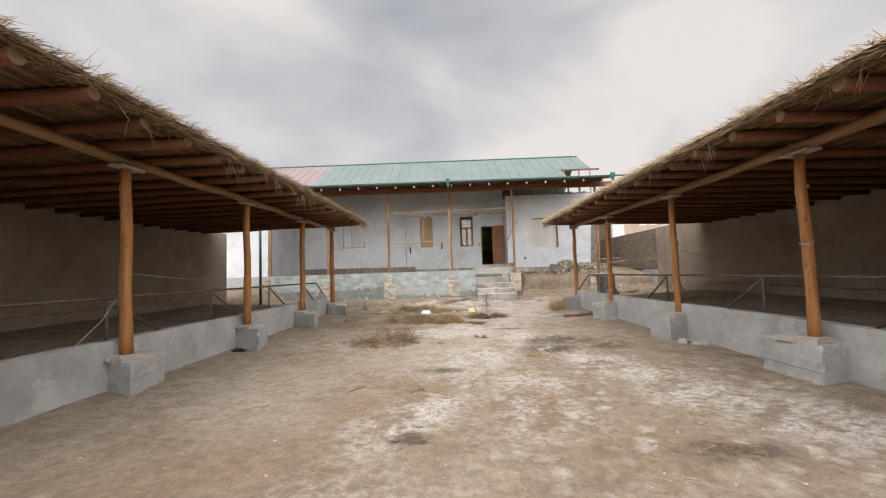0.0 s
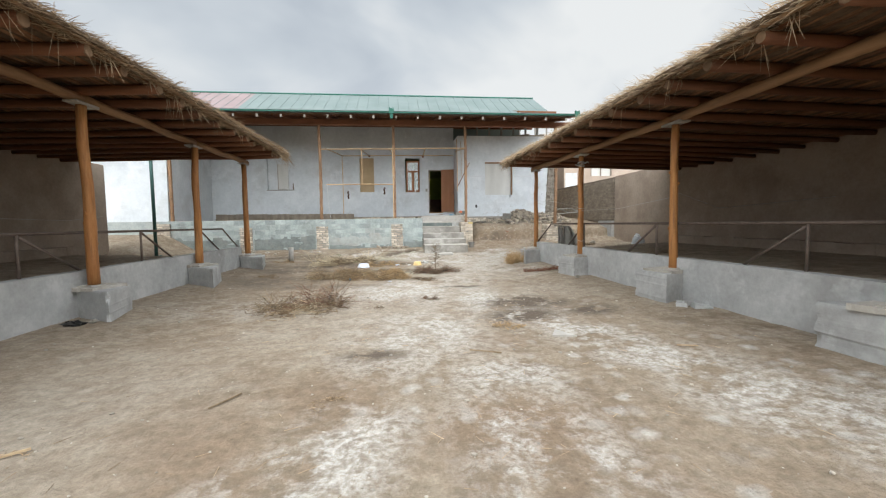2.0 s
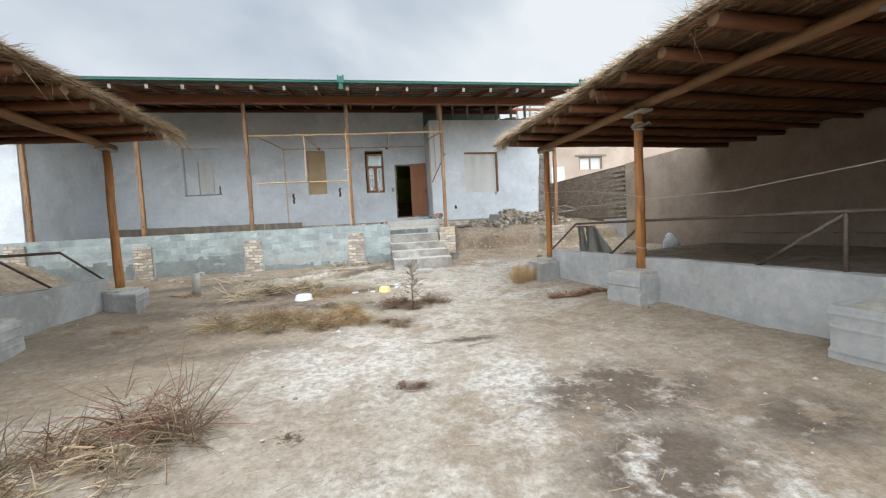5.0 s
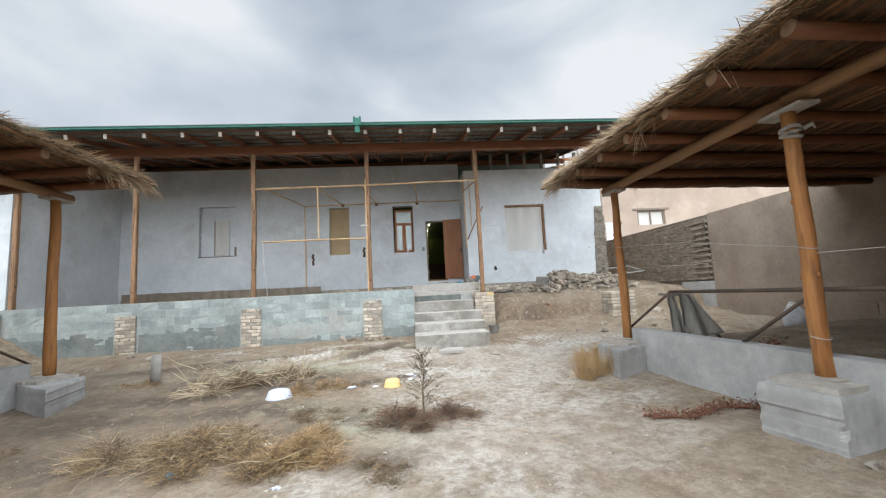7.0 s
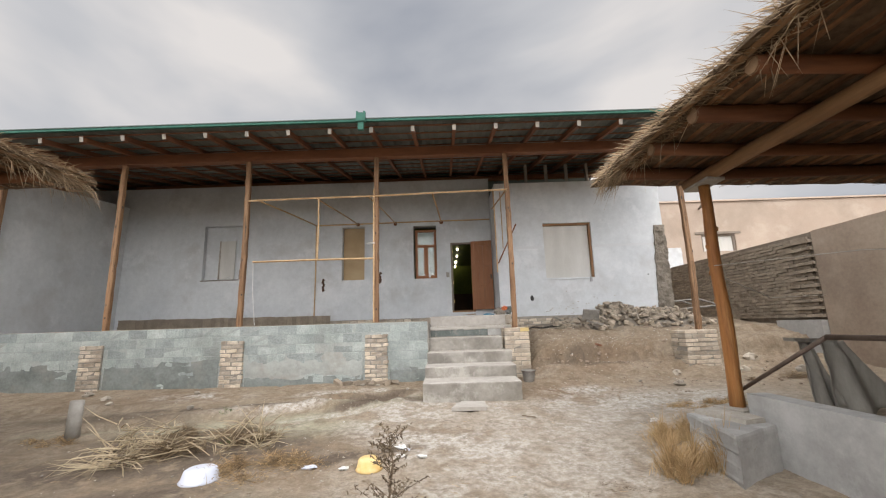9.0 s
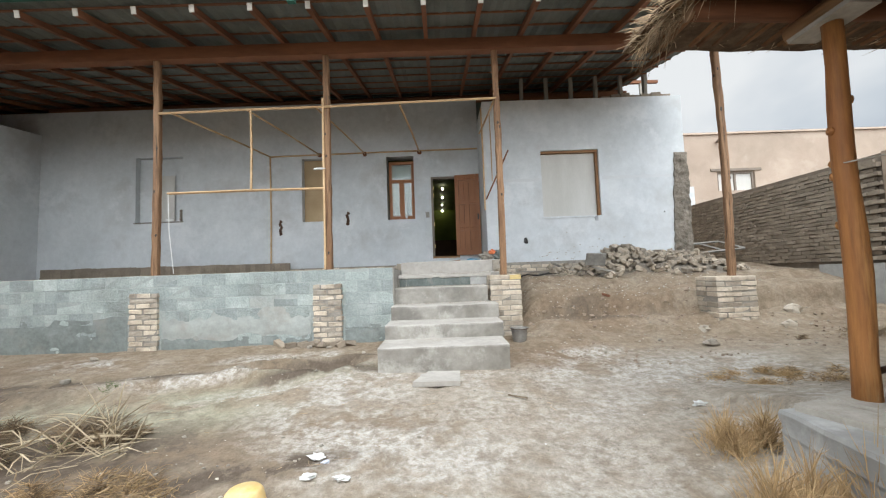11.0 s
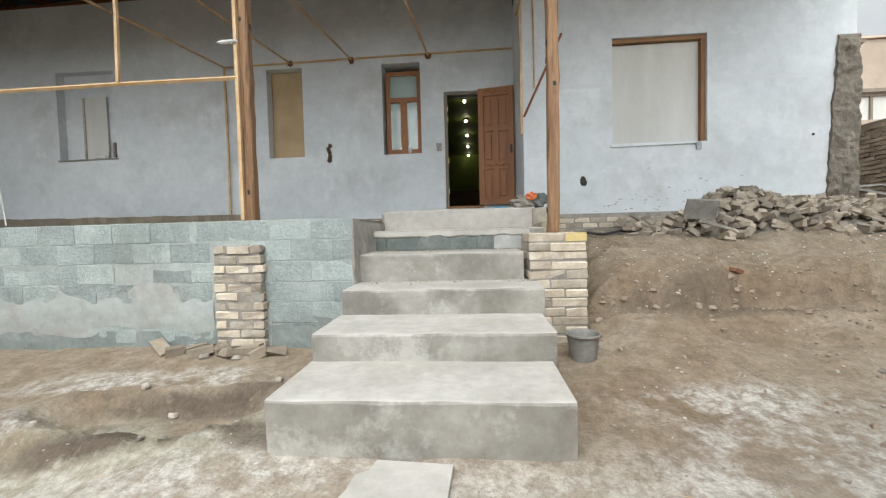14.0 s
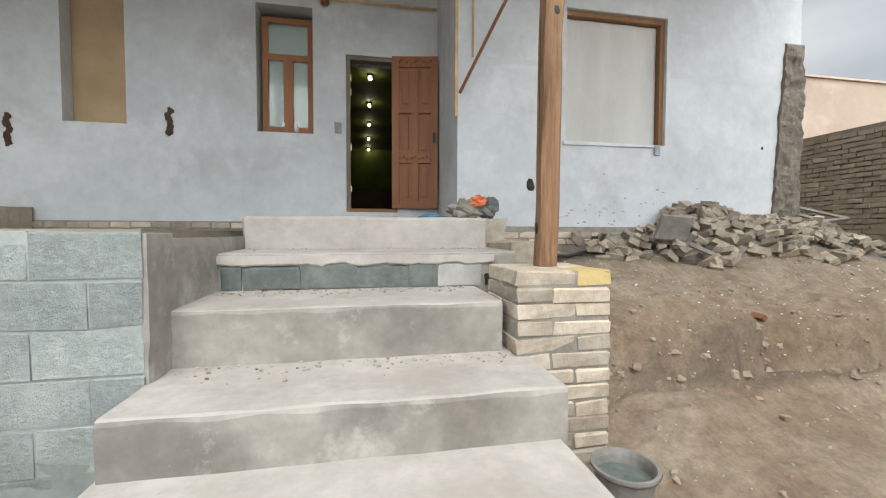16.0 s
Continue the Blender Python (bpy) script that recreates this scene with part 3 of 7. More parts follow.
def ground_material():
    m = bpy.data.materials.new("dry_courtyard_earth")
    m.use_nodes = True
    n, l = m.node_tree.nodes, m.node_tree.links
    b = n["Principled BSDF"]
    b.inputs["Roughness"].default_value, b.inputs["Specular IOR Level"].default_value = 0.95, 0.2
    geo = n.new("ShaderNodeNewGeometry")

    def tex(s, detail=6.0, r=0.6, dist=0.0):
        t = n.new("ShaderNodeTexNoise")
        for k, v in (("Scale", s), ("Detail", detail), ("Roughness", r), ("Distortion", dist)):
            t.inputs[k].default_value = v
        l.new(geo.outputs["Position"], t.inputs["Vector"])
        return t.outputs["Fac"]

    def rng(fac, lo, hi, a=0.0, c=1.0):
        x = n.new("ShaderNodeMapRange")
        for k, v in (("From Min", lo), ("From Max", hi), ("To Min", a), ("To Max", c)):
            x.inputs[k].default_value = v
        l.new(fac, x.inputs["Value"])
        return x.outputs["Result"]

    def op(kind, a, c):
        x = n.new("ShaderNodeMath")
        x.operation = kind
        for i, v in enumerate((a, c)):
            if isinstance(v, float):
                x.inputs[i].default_value = v
            else:
                l.new(v, x.inputs[i])
        return x.outputs[0]

    def mix(fac, a, c, kind="MIX"):
        x = n.new("ShaderNodeMix")
        x.data_type, x.blend_type = "RGBA", kind
        if isinstance(fac, float):
            x.inputs["Factor"].default_value = fac
        else:
            l.new(fac, x.inputs["Factor"])
        for sock, v in ((x.inputs["A"], a), (x.inputs["B"], c)):
            if isinstance(v, tuple):
                sock.default_value = (*v, 1)
            else:
                l.new(v, sock)
        return x.outputs["Result"]

    def attr(nm):
        a = n.new("ShaderNodeAttribute")
        a.attribute_name = nm
        return a.outputs["Fac"]

    big, mid, fine = tex(0.55), tex(3.2, 8.0, 0.68), tex(38.0, 4.0, 0.7)
    streak = tex(1.5, 6.0, 0.62, 0.3)
    col = mix(rng(big, 0.35, 0.65), (0.198, 0.147, 0.103), (0.265, 0.210, 0.153))
    col = mix(rng(mid, 0.40, 0.66), col, (0.32, 0.264, 0.20))
    col = mix(op("MULTIPLY", attr("red"), rng(mid, 0.3, 0.6, 0.3, 0.9)), col, (0.215, 0.142, 0.09))
    col = mix(op("MULTIPLY", attr("slime"), rng(streak, 0.36, 0.54)), col, (0.355, 0.345, 0.258))
    col = mix(op("MULTIPLY", rng(attr("dust"), 0.0, 0.9, 0.0, 0.75), rng(mid, 0.30, 0.60, 0.45, 1.0)), col, (0.405, 0.36, 0.305))
    salt = op("MULTIPLY", rng(attr("salt"), 0.05, 0.8, 0.0, 0.95), rng(streak, 0.44, 0.52))
    salt = op("MAXIMUM", salt, op("MULTIPLY", rng(attr("salt"), 0.1, 0.9, 0.0, 0.7), rng(mid, 0.48, 0.57)))
    lumps = tex(11.0, 5.0, 0.65)
    salt = op("MULTIPLY", salt, rng(lumps, 0.40, 0.54, 0.30, 1.0))
    salt = op("MULTIPLY", salt, rng(tex(27.0, 3.0, 0.7), 0.40, 0.52, 0.45, 1.0))
    # pale trodden flakes, each a rounded patch of its own
    flake = n.new("ShaderNodeTexVoronoi")
    flake.inputs["Scale"].default_value = 4.6
    fw = n.new("ShaderNodeTexNoise")
    fw.inputs["Scale"].default_value = 7.0
    fa = n.new("ShaderNodeVectorMath")
    fa.operation = "MULTIPLY_ADD"
    fa.inputs[1].default_value = (0.16, 0.16, 0.16)
    l.new(geo.outputs["Position"], fw.inputs["Vector"])
    l.new(fw.outputs["Color"], fa.inputs[0])
    l.new(geo.outputs["Position"], fa.inputs[2])
    l.new(fa.outputs[0], flake.inputs["Vector"])
    sep = n.new("ShaderNodeSeparateColor")
    l.new(flake.outputs["Color"], sep.inputs[0])
    flakes = op("MULTIPLY", rng(flake.outputs["Distance"], 0.50, 0.22), rng(sep.outputs[0], 0.45, 0.75))
    salt = op("MAXIMUM", salt, op("MULTIPLY", rng(attr("flakes"), 0.05, 0.7, 0.0, 0.6), flakes))
    col = mix(op("MULTIPLY", rng(streak, 0.54, 0.66), 0.4), col, (0.36, 0.315, 0.255))
    col = mix(salt, col, (0.50, 0.472, 0.435))
    # damp earth, and the shade coloured in below the bank's crest
    col = mix(op("MULTIPLY", rng(attr("damp"), 0.05, 0.6), rng(mid, 0.40, 0.50)), col, (0.125, 0.098, 0.075))
    clod = n.new("ShaderNodeTexVoronoi")
    clod.feature = "DISTANCE_TO_EDGE"
    clod.inputs["Scale"].default_value = 8.0
    warp = n.new("ShaderNodeVectorMath")
    warp.operation = "ADD"
    wob = n.new("ShaderNodeTexNoise")
    wob.inputs["Scale"].default_value = 5.0
    l.new(geo.outputs["Position"], wob.inputs["Vector"])
    l.new(geo.outputs["Position"], warp.inputs[0])
    l.new(wob.outputs["Color"], warp.inputs[1])
    l.new(warp.outputs[0], clod.inputs["Vector"])
    crack = op("MULTIPLY", rng(clod.outputs["Distance"], 0.035, 0.0), rng(tex(1.1), 0.5, 0.62))
    col = mix(op("MULTIPLY", crack, 0.6), col, (0.13, 0.10, 0.075))
    col = mix(0.45, col, mix(1.0, col, mix(rng(lumps, 0.36, 0.64), (0.60, 0.60, 0.57), (1.28, 1.28, 1.28)), "MULTIPLY"))
    col = mix(0.4, col, mix(1.0, col, mix(rng(fine, 0.3, 0.7), (0.55, 0.53, 0.5), (1.3, 1.3, 1.3)), "MULTIPLY"))
    l.new(col, b.inputs["Base Color"])
    vor = n.new("ShaderNodeTexVoronoi")
    vor.inputs["Scale"].default_value = 5.5
    l.new(geo.outputs["Position"], vor.inputs["Vector"])
    h = op("ADD", op("ADD", op("MULTIPLY", fine, 0.8), op("MULTIPLY", lumps, 0.8)), op("ADD", mid, op("MULTIPLY", vor.outputs["Distance"], 0.3)))
    bp = n.new("ShaderNodeBump")
    bp.inputs["Strength"].default_value, bp.inputs["Distance"].default_value = 0.6, 0.028
    l.new(h, bp.inputs["Height"])
    l.new(bp.outputs["Normal"], b.inputs["Normal"])
    return m


gm.materials.append(ground_material())
ground = tagged(new("ground", gm), "bare dry courtyard earth with white salt patches", "ground", kind="structure")


# ---- walls of the yard ----
def wall_with_openings(s, u0, u1, z0, z1, v0, v1, holes, along="x"):
    """An upright wall from u0 to u1, with its faces at v0 (front) and v1, and rectangular holes (u0, u1, z0, z1)."""
    us = sorted({u0, u1, *[h[0] for h in holes], *[h[1] for h in holes]})
    zs = sorted({z0, z1, *[h[2] for h in holes], *[h[3] for h in holes]})

    def solid(i, j):
        if not (0 <= i < len(us) - 1 and 0 <= j < len(zs) - 1):
            return False
        cu, cz = (us[i] + us[i + 1]) / 2, (zs[j] + zs[j + 1]) / 2
        return not any(h[0] < cu < h[1] and h[2] < cz < h[3] for h in holes)

    def P(u, v, z):
        return (u, v, z) if along == "x" else (v, u, z)

    for i in range(len(us) - 1):
        for j in range(len(zs) - 1):
            if not solid(i, j):
                continue
            a, b, c, d = us[i], us[i + 1], zs[j], zs[j + 1]
            s.add([P(a, v0, c), P(b, v0, c), P(b, v0, d), P(a, v0, d)], [(0, 1, 2, 3)])
            s.add([P(a, v1, c), P(b, v1, c), P(b, v1, d), P(a, v1, d)], [(3, 2, 1, 0)])
            if not solid(i - 1, j):
                s.add([P(a, v0, c), P(a, v0, d), P(a, v1, d), P(a, v1, c)], [(0, 1, 2, 3)])
            if not solid(i + 1, j):
                s.add([P(b, v0, c), P(b, v1, c), P(b, v1, d), P(b, v0, d)], [(0, 1, 2, 3)])
            if not solid(i, j - 1):
                s.add([P(a, v0, c), P(a, v1, c), P(b, v1, c), P(b, v0, c)], [(0, 1, 2, 3)])
            if not solid(i, j + 1):
                s.add([P(a, v0, d), P(b, v0, d), P(b, v1, d), P(a, v1, d)], [(0, 1, 2, 3)])
    return s


def mud_wall(name, x0, x1, y0, y1, z0, top, label):
    """A long hand-plastered wall along y with a slightly uneven face and top."""
    s, n, k = Shape(), int((y1 - y0) / 0.3), 10
    rows = []
    for i in range(n + 1):
        y = y0 + (y1 - y0) * i / n
        t = top + 0.05 * noise.noise((y * 0.8, x0, 0)) + 0.02 * noise.noise((y * 4, x0, 2))
        prof = []
        for x, d in ((x0, -1), (x1, 1)):
            col = [(x + d * 0.02 * noise.noise((y * 0.9, z0 + (t - z0) * q / k, x)), y, z0 + (t - z0) * q / k) for q in range(k + 1)]
            prof += col if d < 0 else col[::-1]
        rows.append(prof)
    w = 2 * (k + 1)
    for r in rows:
        s.v.extend(r)
    for i in range(n):
        for q in range(w - 1):
            s.f.append((i * w + q, i * w + q + 1, (i + 1) * w + q + 1, (i + 1) * w + q))
    s.f.append(tuple(range(w)))
    s.f.append(tuple(n * w + q for q in range(w - 1, -1, -1)))
    return solo(name, s, "mud", label, "wall", kind="structure", smooth=False)


wall_east = mud_wall("wall_east", 9.72, 10.1, -7.0, 19.4, 0.0, 3.3, "grey-brown mud-plastered yard wall")
wall_west = mud_wall("wall_west", -10.1, -9.72, -7.0, 17.0, 0.0, 3.42, "grey-brown mud-plastered yard wall")
s = Shape().box(-10.1, 10.1, -7.4, -7.0, -0.2, 3.2, 0.01)
solo("wall_south", s, "mud", "plain mud-plastered wall behind the yard", "wall", kind="structure")
# raised ledge along the foot of each side wall
for sx, nm in ((1, "ledge_east"), (-1, "ledge_west")):
    s = Shape()
    n = 60
    for i in range(n):
        ya, yb = -7 + 22.5 * i / n, -7 + 22.5 * (i + 1) / n
        h = 0.80 + 0.04 * noise.noise((ya, sx, 0))
        s.box(min(sx * 9.35, sx * 9.72), max(sx * 9.35, sx * 9.72), ya, yb, 0.2, h, 0.012)
    solo(nm, s, "mud", "low earthen ledge along the foot of the wall", "ledge", kind="structure")
# low cement walls in front of the pens
for sx, nm in ((1, "low_wall_east"), (-1, "low_wall_west")):
    s = Shape()
    ys = list(np.arange(-6.9, 14.5, 0.85)) + [14.76 if sx > 0 else 15.2]
    for i in range(len(ys) - 1):
        t0 = 0.69 + 0.012 * noise.noise((ys[i] * 1.1, sx * 3, 0))
        t1 = 0.69 + 0.012 * noise.noise((ys[i + 1] * 1.1, sx * 3, 0))
        f0, f1 = pen_edge(ys[i], sx), pen_edge(ys[i + 1], sx)
        b0, b1 = f0 + sx * 0.2, f1 + sx * 0.2
        quad = [(f0, ys[i]), (b0, ys[i]), (b1, ys[i + 1]), (f1, ys[i + 1])]
        s.add([(x, y, -0.3) for x, y in quad] + [(x, y, z) for (x, y), z in zip(quad, (t0, t0, t1, t1))],
              [(4, 5, 6, 7), (0, 4, 7, 3), (1, 2, 6, 5)] + ([(0, 1, 5, 4)] if i == 0 else []) + ([(3, 7, 6, 2)] if i == len(ys) - 2 else []))
    solo(nm, s, "footing", "low grey cement-rendered wall of the pen", "low wall", kind="structure")


# ---- the two open sheds ----
POSTS = {1: [(4.60, 1.9), (4.60, 5.33), (4.70, 8.64), (4.55, 11.83), (4.52, 15.0)], -1: [(-4.65, 2.3), (-4.65, 5.60), (-4.63, 8.92), (-4.65, 12.28), (-4.66, 15.36)]}
TOPS = {1: [2.90, 2.90, 2.93, 2.93, 2.96], -1: [3.12, 3.12, 3.17, 3.17, 3.22]}


def shed(sx):
    posts, tops = POSTS[sx], TOPS[sx]
    y0, y1 = -1.5, 15.75
    eave = 3.62 if sx > 0 else 3.46
    ob = thing("shed", (posts[0][0], posts[0][1], 0.5), "open log shed with a thatched straw roof over a pen", "shed", "sheds round the yard")
    rnd = random.Random(5 + sx)
    for i, ((x, y), zt) in enumerate(zip(posts, tops)):
        lean = 0.05 * rnd.uniform(-1, 1)
        s = Shape()
        k = 9
        pts = [(x + (lean * 0.2 + 0.012 * math.sin(j * 1.3 + i)) * (j / k), y + lean * (j / k) + 0.01 * math.sin(j * 0.9 + 2 * i) - lean * 0.5, 0.465 + (zt - 0.465) * j / k) for j in range(k + 1)]
        s.tube(pts, [(0.072 if sx > 0 else 0.082) - 0.013 * j / k + 0.005 * rnd.uniform(-1, 1) for j in range(k + 1)], 14, 0.02)
        for j in range(7):
            a, h = rnd.uniform(0, 6.28), rnd.uniform(0.5, zt - 0.9)
            s.blob((x + math.cos(a) * 0.064, y + math.sin(a) * 0.064, 0.5 + h), (0.022, 0.022, 0.03), 6, 4)
        p = part("post", s, "log", ob, smooth=True)
        # pale bolster board on the post's head
        s = Shape().box(x - 0.1, x + 0.1, y - 0.22, y + 0.22, zt, zt + 0.033, 0.006)
        part("bolster", s, "pale_wood", ob, "flat dusty board on the post's head")
    # main beam: peeled logs laid end to end on the posts
    ends = [(posts[0][0], y0, tops[0] + 0.105)] + [(x, y, z + 0.105) for (x, y), z in zip(posts[1:], tops[1:])]
    ends[-1] = (ends[-1][0], posts[-1][1] + 0.28, ends[-1][2])
    for a, b in zip(ends[:-1], ends[1:]):
        s = Shape()
        k = 7
        pts = [tuple(a[q] + (b[q] - a[q]) * j / k + (0.012 * math.sin(j * 1.7 + a[1]) if q != 1 else 0) for q in range(3)) for j in range(k + 1)]
        s.tube(pts, [0.072 + 0.005 * rnd.uniform(-1, 1) for _ in pts], 12, 0.02)
        part("beam", s, "beam", ob, smooth=True)
    # rafters: round logs from the eave to the back wall
    y = y0 + 0.2
    while y < y1 - 0.02:
        r = rnd.uniform(0.062, 0.08)
        zr = float(np.interp(y, [p[1] for p in posts], tops)) + 0.17 + r
        back = 9.72
        s = Shape()
        e0 = eave + rnd.uniform(0.02, 0.12)
        pts = [(sx * (e0 + (back - e0) * j / 6), y + 0.03 * math.sin(j + y * 3) * (j > 0), zr - 0.022 * j + 0.012 * math.sin(j * 1.9 + y)) for j in range(7)]
        s.tube(pts, [r * (1 - 0.04 * j) for j in range(7)], 10, 0.03)
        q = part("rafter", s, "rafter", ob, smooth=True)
        s = Shape().tube([(sx * (e0 - 0.004), y, zr), (sx * (e0 + 0.012), y, zr)], [r * 0.93, r * 0.98], 10)
        part("log_end", s, "end_grain", q)
        y += rnd.uniform(0.68, 0.76)
    # thin poles over the rafters, along the shed
    x = eave + 0.02
    k = 0
    while x < 9.7:
        s = Shape()
        r = rnd.uniform(0.018, 0.03) if k else 0.045
        pts = []
        for j in range(13):
            yy = y0 + (y1 - y0) * j / 12
            zz = float(np.interp(yy, [p[1] for p in posts], tops)) + 0.17 + 0.135 + r
            pts.append((sx * (x + 0.05 * math.sin(j * 1.1 + k * 2.3) * (k > 0)), yy, zz - 0.022 * (x - eave) + 0.006 * math.sin(j * 2.3 + k)))
        s.tube(pts, r, 6)
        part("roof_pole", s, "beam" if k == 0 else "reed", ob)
        x += rnd.uniform(0.10, 0.15)
        k += 1
    # matted thatch on top
    s = Shape()
    nx, ny = 40, 110
    for side_z, off in ((0, 0.0), (1, 0.13)):
        for j in range(ny + 1):
            for i in range(nx + 1):
                u = i / nx
                xx = eave - 0.06 + (9.78 - eave + 0.06) * u
                yy = y0 - 0.1 + (y1 + 0.2 - y0) * j / ny
                zz = float(np.interp(yy, [p[1] for p in posts], tops)) + 0.17 + 0.155 - 0.022 * (xx - eave)
                b = noise.noise((xx * 3, yy * 3, side_z * 5 + sx))
                s.v.append((sx * (xx + 0.05 * b * (i == 0)), yy, zz + off * (0.35 + 0.65 * smooth01(u, 0, 0.06)) + 0.02 * b))
    w, half = nx + 1, (nx + 1) * (ny + 1)
    for j in range(ny):
        for i in range(nx):
            a = j * w + i
            s.f.append((a, a + 1, a + w + 1, a + w))
            s.f.append((half + a, half + a + w, half + a + w + 1, half + a + 1))
    for j in range(ny):
        a = j * w
        s.f.append((a, a + w, half + a + w, half + a))
    for i in range(nx):
        a = ny * w + i
        s.f.append((i, half + i, half + i + 1, i + 1))
        s.f.append((a, a + 1, half + a + 1, half + a))
    part("thatch", s, "thatch", ob, "matted dry straw thatch", kind="stuff")
    # loose straw along the eave and the far end
    s = Shape()
    for _ in range(11500):
        yy = rnd.uniform(y0, y1)
        clump = 0.5 + 0.5 * noise.noise((yy * 2.2, sx * 9.0, 0))
        zz = float(np.interp(yy, [p[1] for p in posts], tops)) + 0.17 + 0.155 + rnd.uniform(-0.03, 0.12)
        d = Vector((-sx * rnd.uniform(0.5, 1.0), rnd.gauss(0.05, 0.42), rnd.gauss(0.0, 0.17)))
        s.blade((sx * (eave + rnd.uniform(-0.02, 0.25)), yy, zz), d, rnd.uniform(0.06, 0.19) + 0.13 * clump * rnd.random(), rnd.uniform(0.005, 0.010), rnd.uniform(0, 0.3))
    for _ in range(500):
        xx = rnd.uniform(eave, 9.7)
        zz = tops[-1] + 0.17 + 0.15 - 0.022 * (xx - eave) + rnd.uniform(-0.02, 0.08)
        d = Vector((rnd.gauss(0, 0.5), rnd.uniform(0.5, 1), abs(rnd.gauss(0.1, 0.15))))
        s.blade((sx * xx, y1 + rnd.uniform(-0.15, 0.05), zz), d, rnd.uniform(0.08, 0.2), rnd.uniform(0.005, 0.010), 0)
    for _ in range(42):
        yy = rnd.uniform(y0, y1)
        zz = float(np.interp(yy, [p[1] for p in posts], tops)) + 0.17 + 0.14
        for _k in range(rnd.randint(1, 6)):
            d = Vector((rnd.gauss(0, 0.3) - sx * 0.2, rnd.gauss(0, 0.3), -1))
            s.blade((sx * (eave + rnd.uniform(0.0, 0.2)), yy + rnd.gauss(0, 0.03), zz), d, rnd.uniform(0.12, 0.5), rnd.uniform(0.005, 0.009), 0)
    for _ in range(800):
        yy = rnd.uniform(y0, y1)
        if noise.noise((yy * 1.7, sx * 4.0, 3.0)) < -0.1:
            continue
        zz = float(np.interp(yy, [p[1] for p in posts], tops)) + 0.17 + 0.20 + rnd.uniform(0, 0.05)
        s.blade((sx * (eave + rnd.uniform(0.0, 0.3)), yy, zz), (-sx * rnd.uniform(0.5, 1), rnd.gauss(0.1, 0.4), rnd.uniform(0.0, 0.4)), rnd.uniform(0.12, 0.32), rnd.uniform(0.004, 0.007), 0)
    for _ in range(160):
        yy = y1 - abs(rnd.gauss(0, 0.5))
        zz = tops[-1] + 0.17 + 0.13
        d = Vector((-sx * rnd.uniform(0.3, 1.0), rnd.gauss(0.2, 0.5), rnd.gauss(-0.45, 0.35)))
        s.blade((sx * (eave + rnd.uniform(-0.02, 0.2)), yy, zz), d, rnd.uniform(0.15, 0.34) * (1.3 if sx < 0 else 0.8), rnd.uniform(0.005, 0.009), rnd.uniform(0.1, 0.6))
    part("eave_straw", s, "straw", ob, "loose straw ends hanging at the eave", kind="stuff")
    return ob


shed(1)
shed(-1)

# cement footings under the posts
def rough_block(x0, x1, y0, y1, z0, z1, seed, amount=1.0, n=12, rings=30, face=0):
    """A cast block with board marks, lumps and rounded, chipped arrises."""
    s = Shape()
    per = []
    for side in range(4):
        for q in range(n):
            t = q / n
            per.append(((x0 + (x1 - x0) * t, y0), (x1, y0 + (y1 - y0) * t), (x1 - (x1 - x0) * t, y1), (x0, y1 - (y1 - y0) * t))[side])
    for j in range(rings + 1):
        t = j / rings
        z = z0 + (z1 - z0) * t
        inset = 0.012 * smooth01(t, 0.95, 1.0)
        layer = int((z1 - z) / 0.115 + 0.15 * seed)
        proud = 0.011 * noise.noise((layer * 3.7, seed, 0.5)) + 0.004
        lip = 0.006 * smooth01(((z1 - z) / 0.115 + 0.15 * seed) % 1.0, 0.75, 1.0)
        for i, (px, py) in enumerate(per):
            f = inset + amount * (0.006 * noise.noise((px * 4 + seed, py * 4, z * 7)) + 0.005 * noise.noise((px * 13, py * 13, z * 15 + seed)))
            if i % n == 0:
                f += amount * 0.045 * max(0.0, noise.noise((z * 8, seed * 1.7, i)))
            ox = f if px <= x0 + 1e-6 else (-f if px >= x1 - 1e-6 else 0)
            board = amount * (proud + lip + 0.008 * noise.noise((px * 9, layer * 2.0, seed)))
            oy = f if py <= y0 + 1e-6 else (-f if py >= y1 - 1e-6 else 0)
            if (face < 0 and px <= x0 + 1e-6) or (face > 0 and px >= x1 - 1e-6):
                ox += face * board
            s.v.append((px + ox, py + oy, z + 0.010 * noise.noise((px * 6, py * 6, seed)) * smooth01(t, 0.9, 1.0)))
    m = len(per)
    for j in range(rings):
        for q in range(m):
            s.f.append((j * m + q, j * m + (q + 1) % m, (j + 1) * m + (q + 1) % m, (j + 1) * m + q))
    s.f.append(tuple(rings * m + q for q in range(m)))
    return s


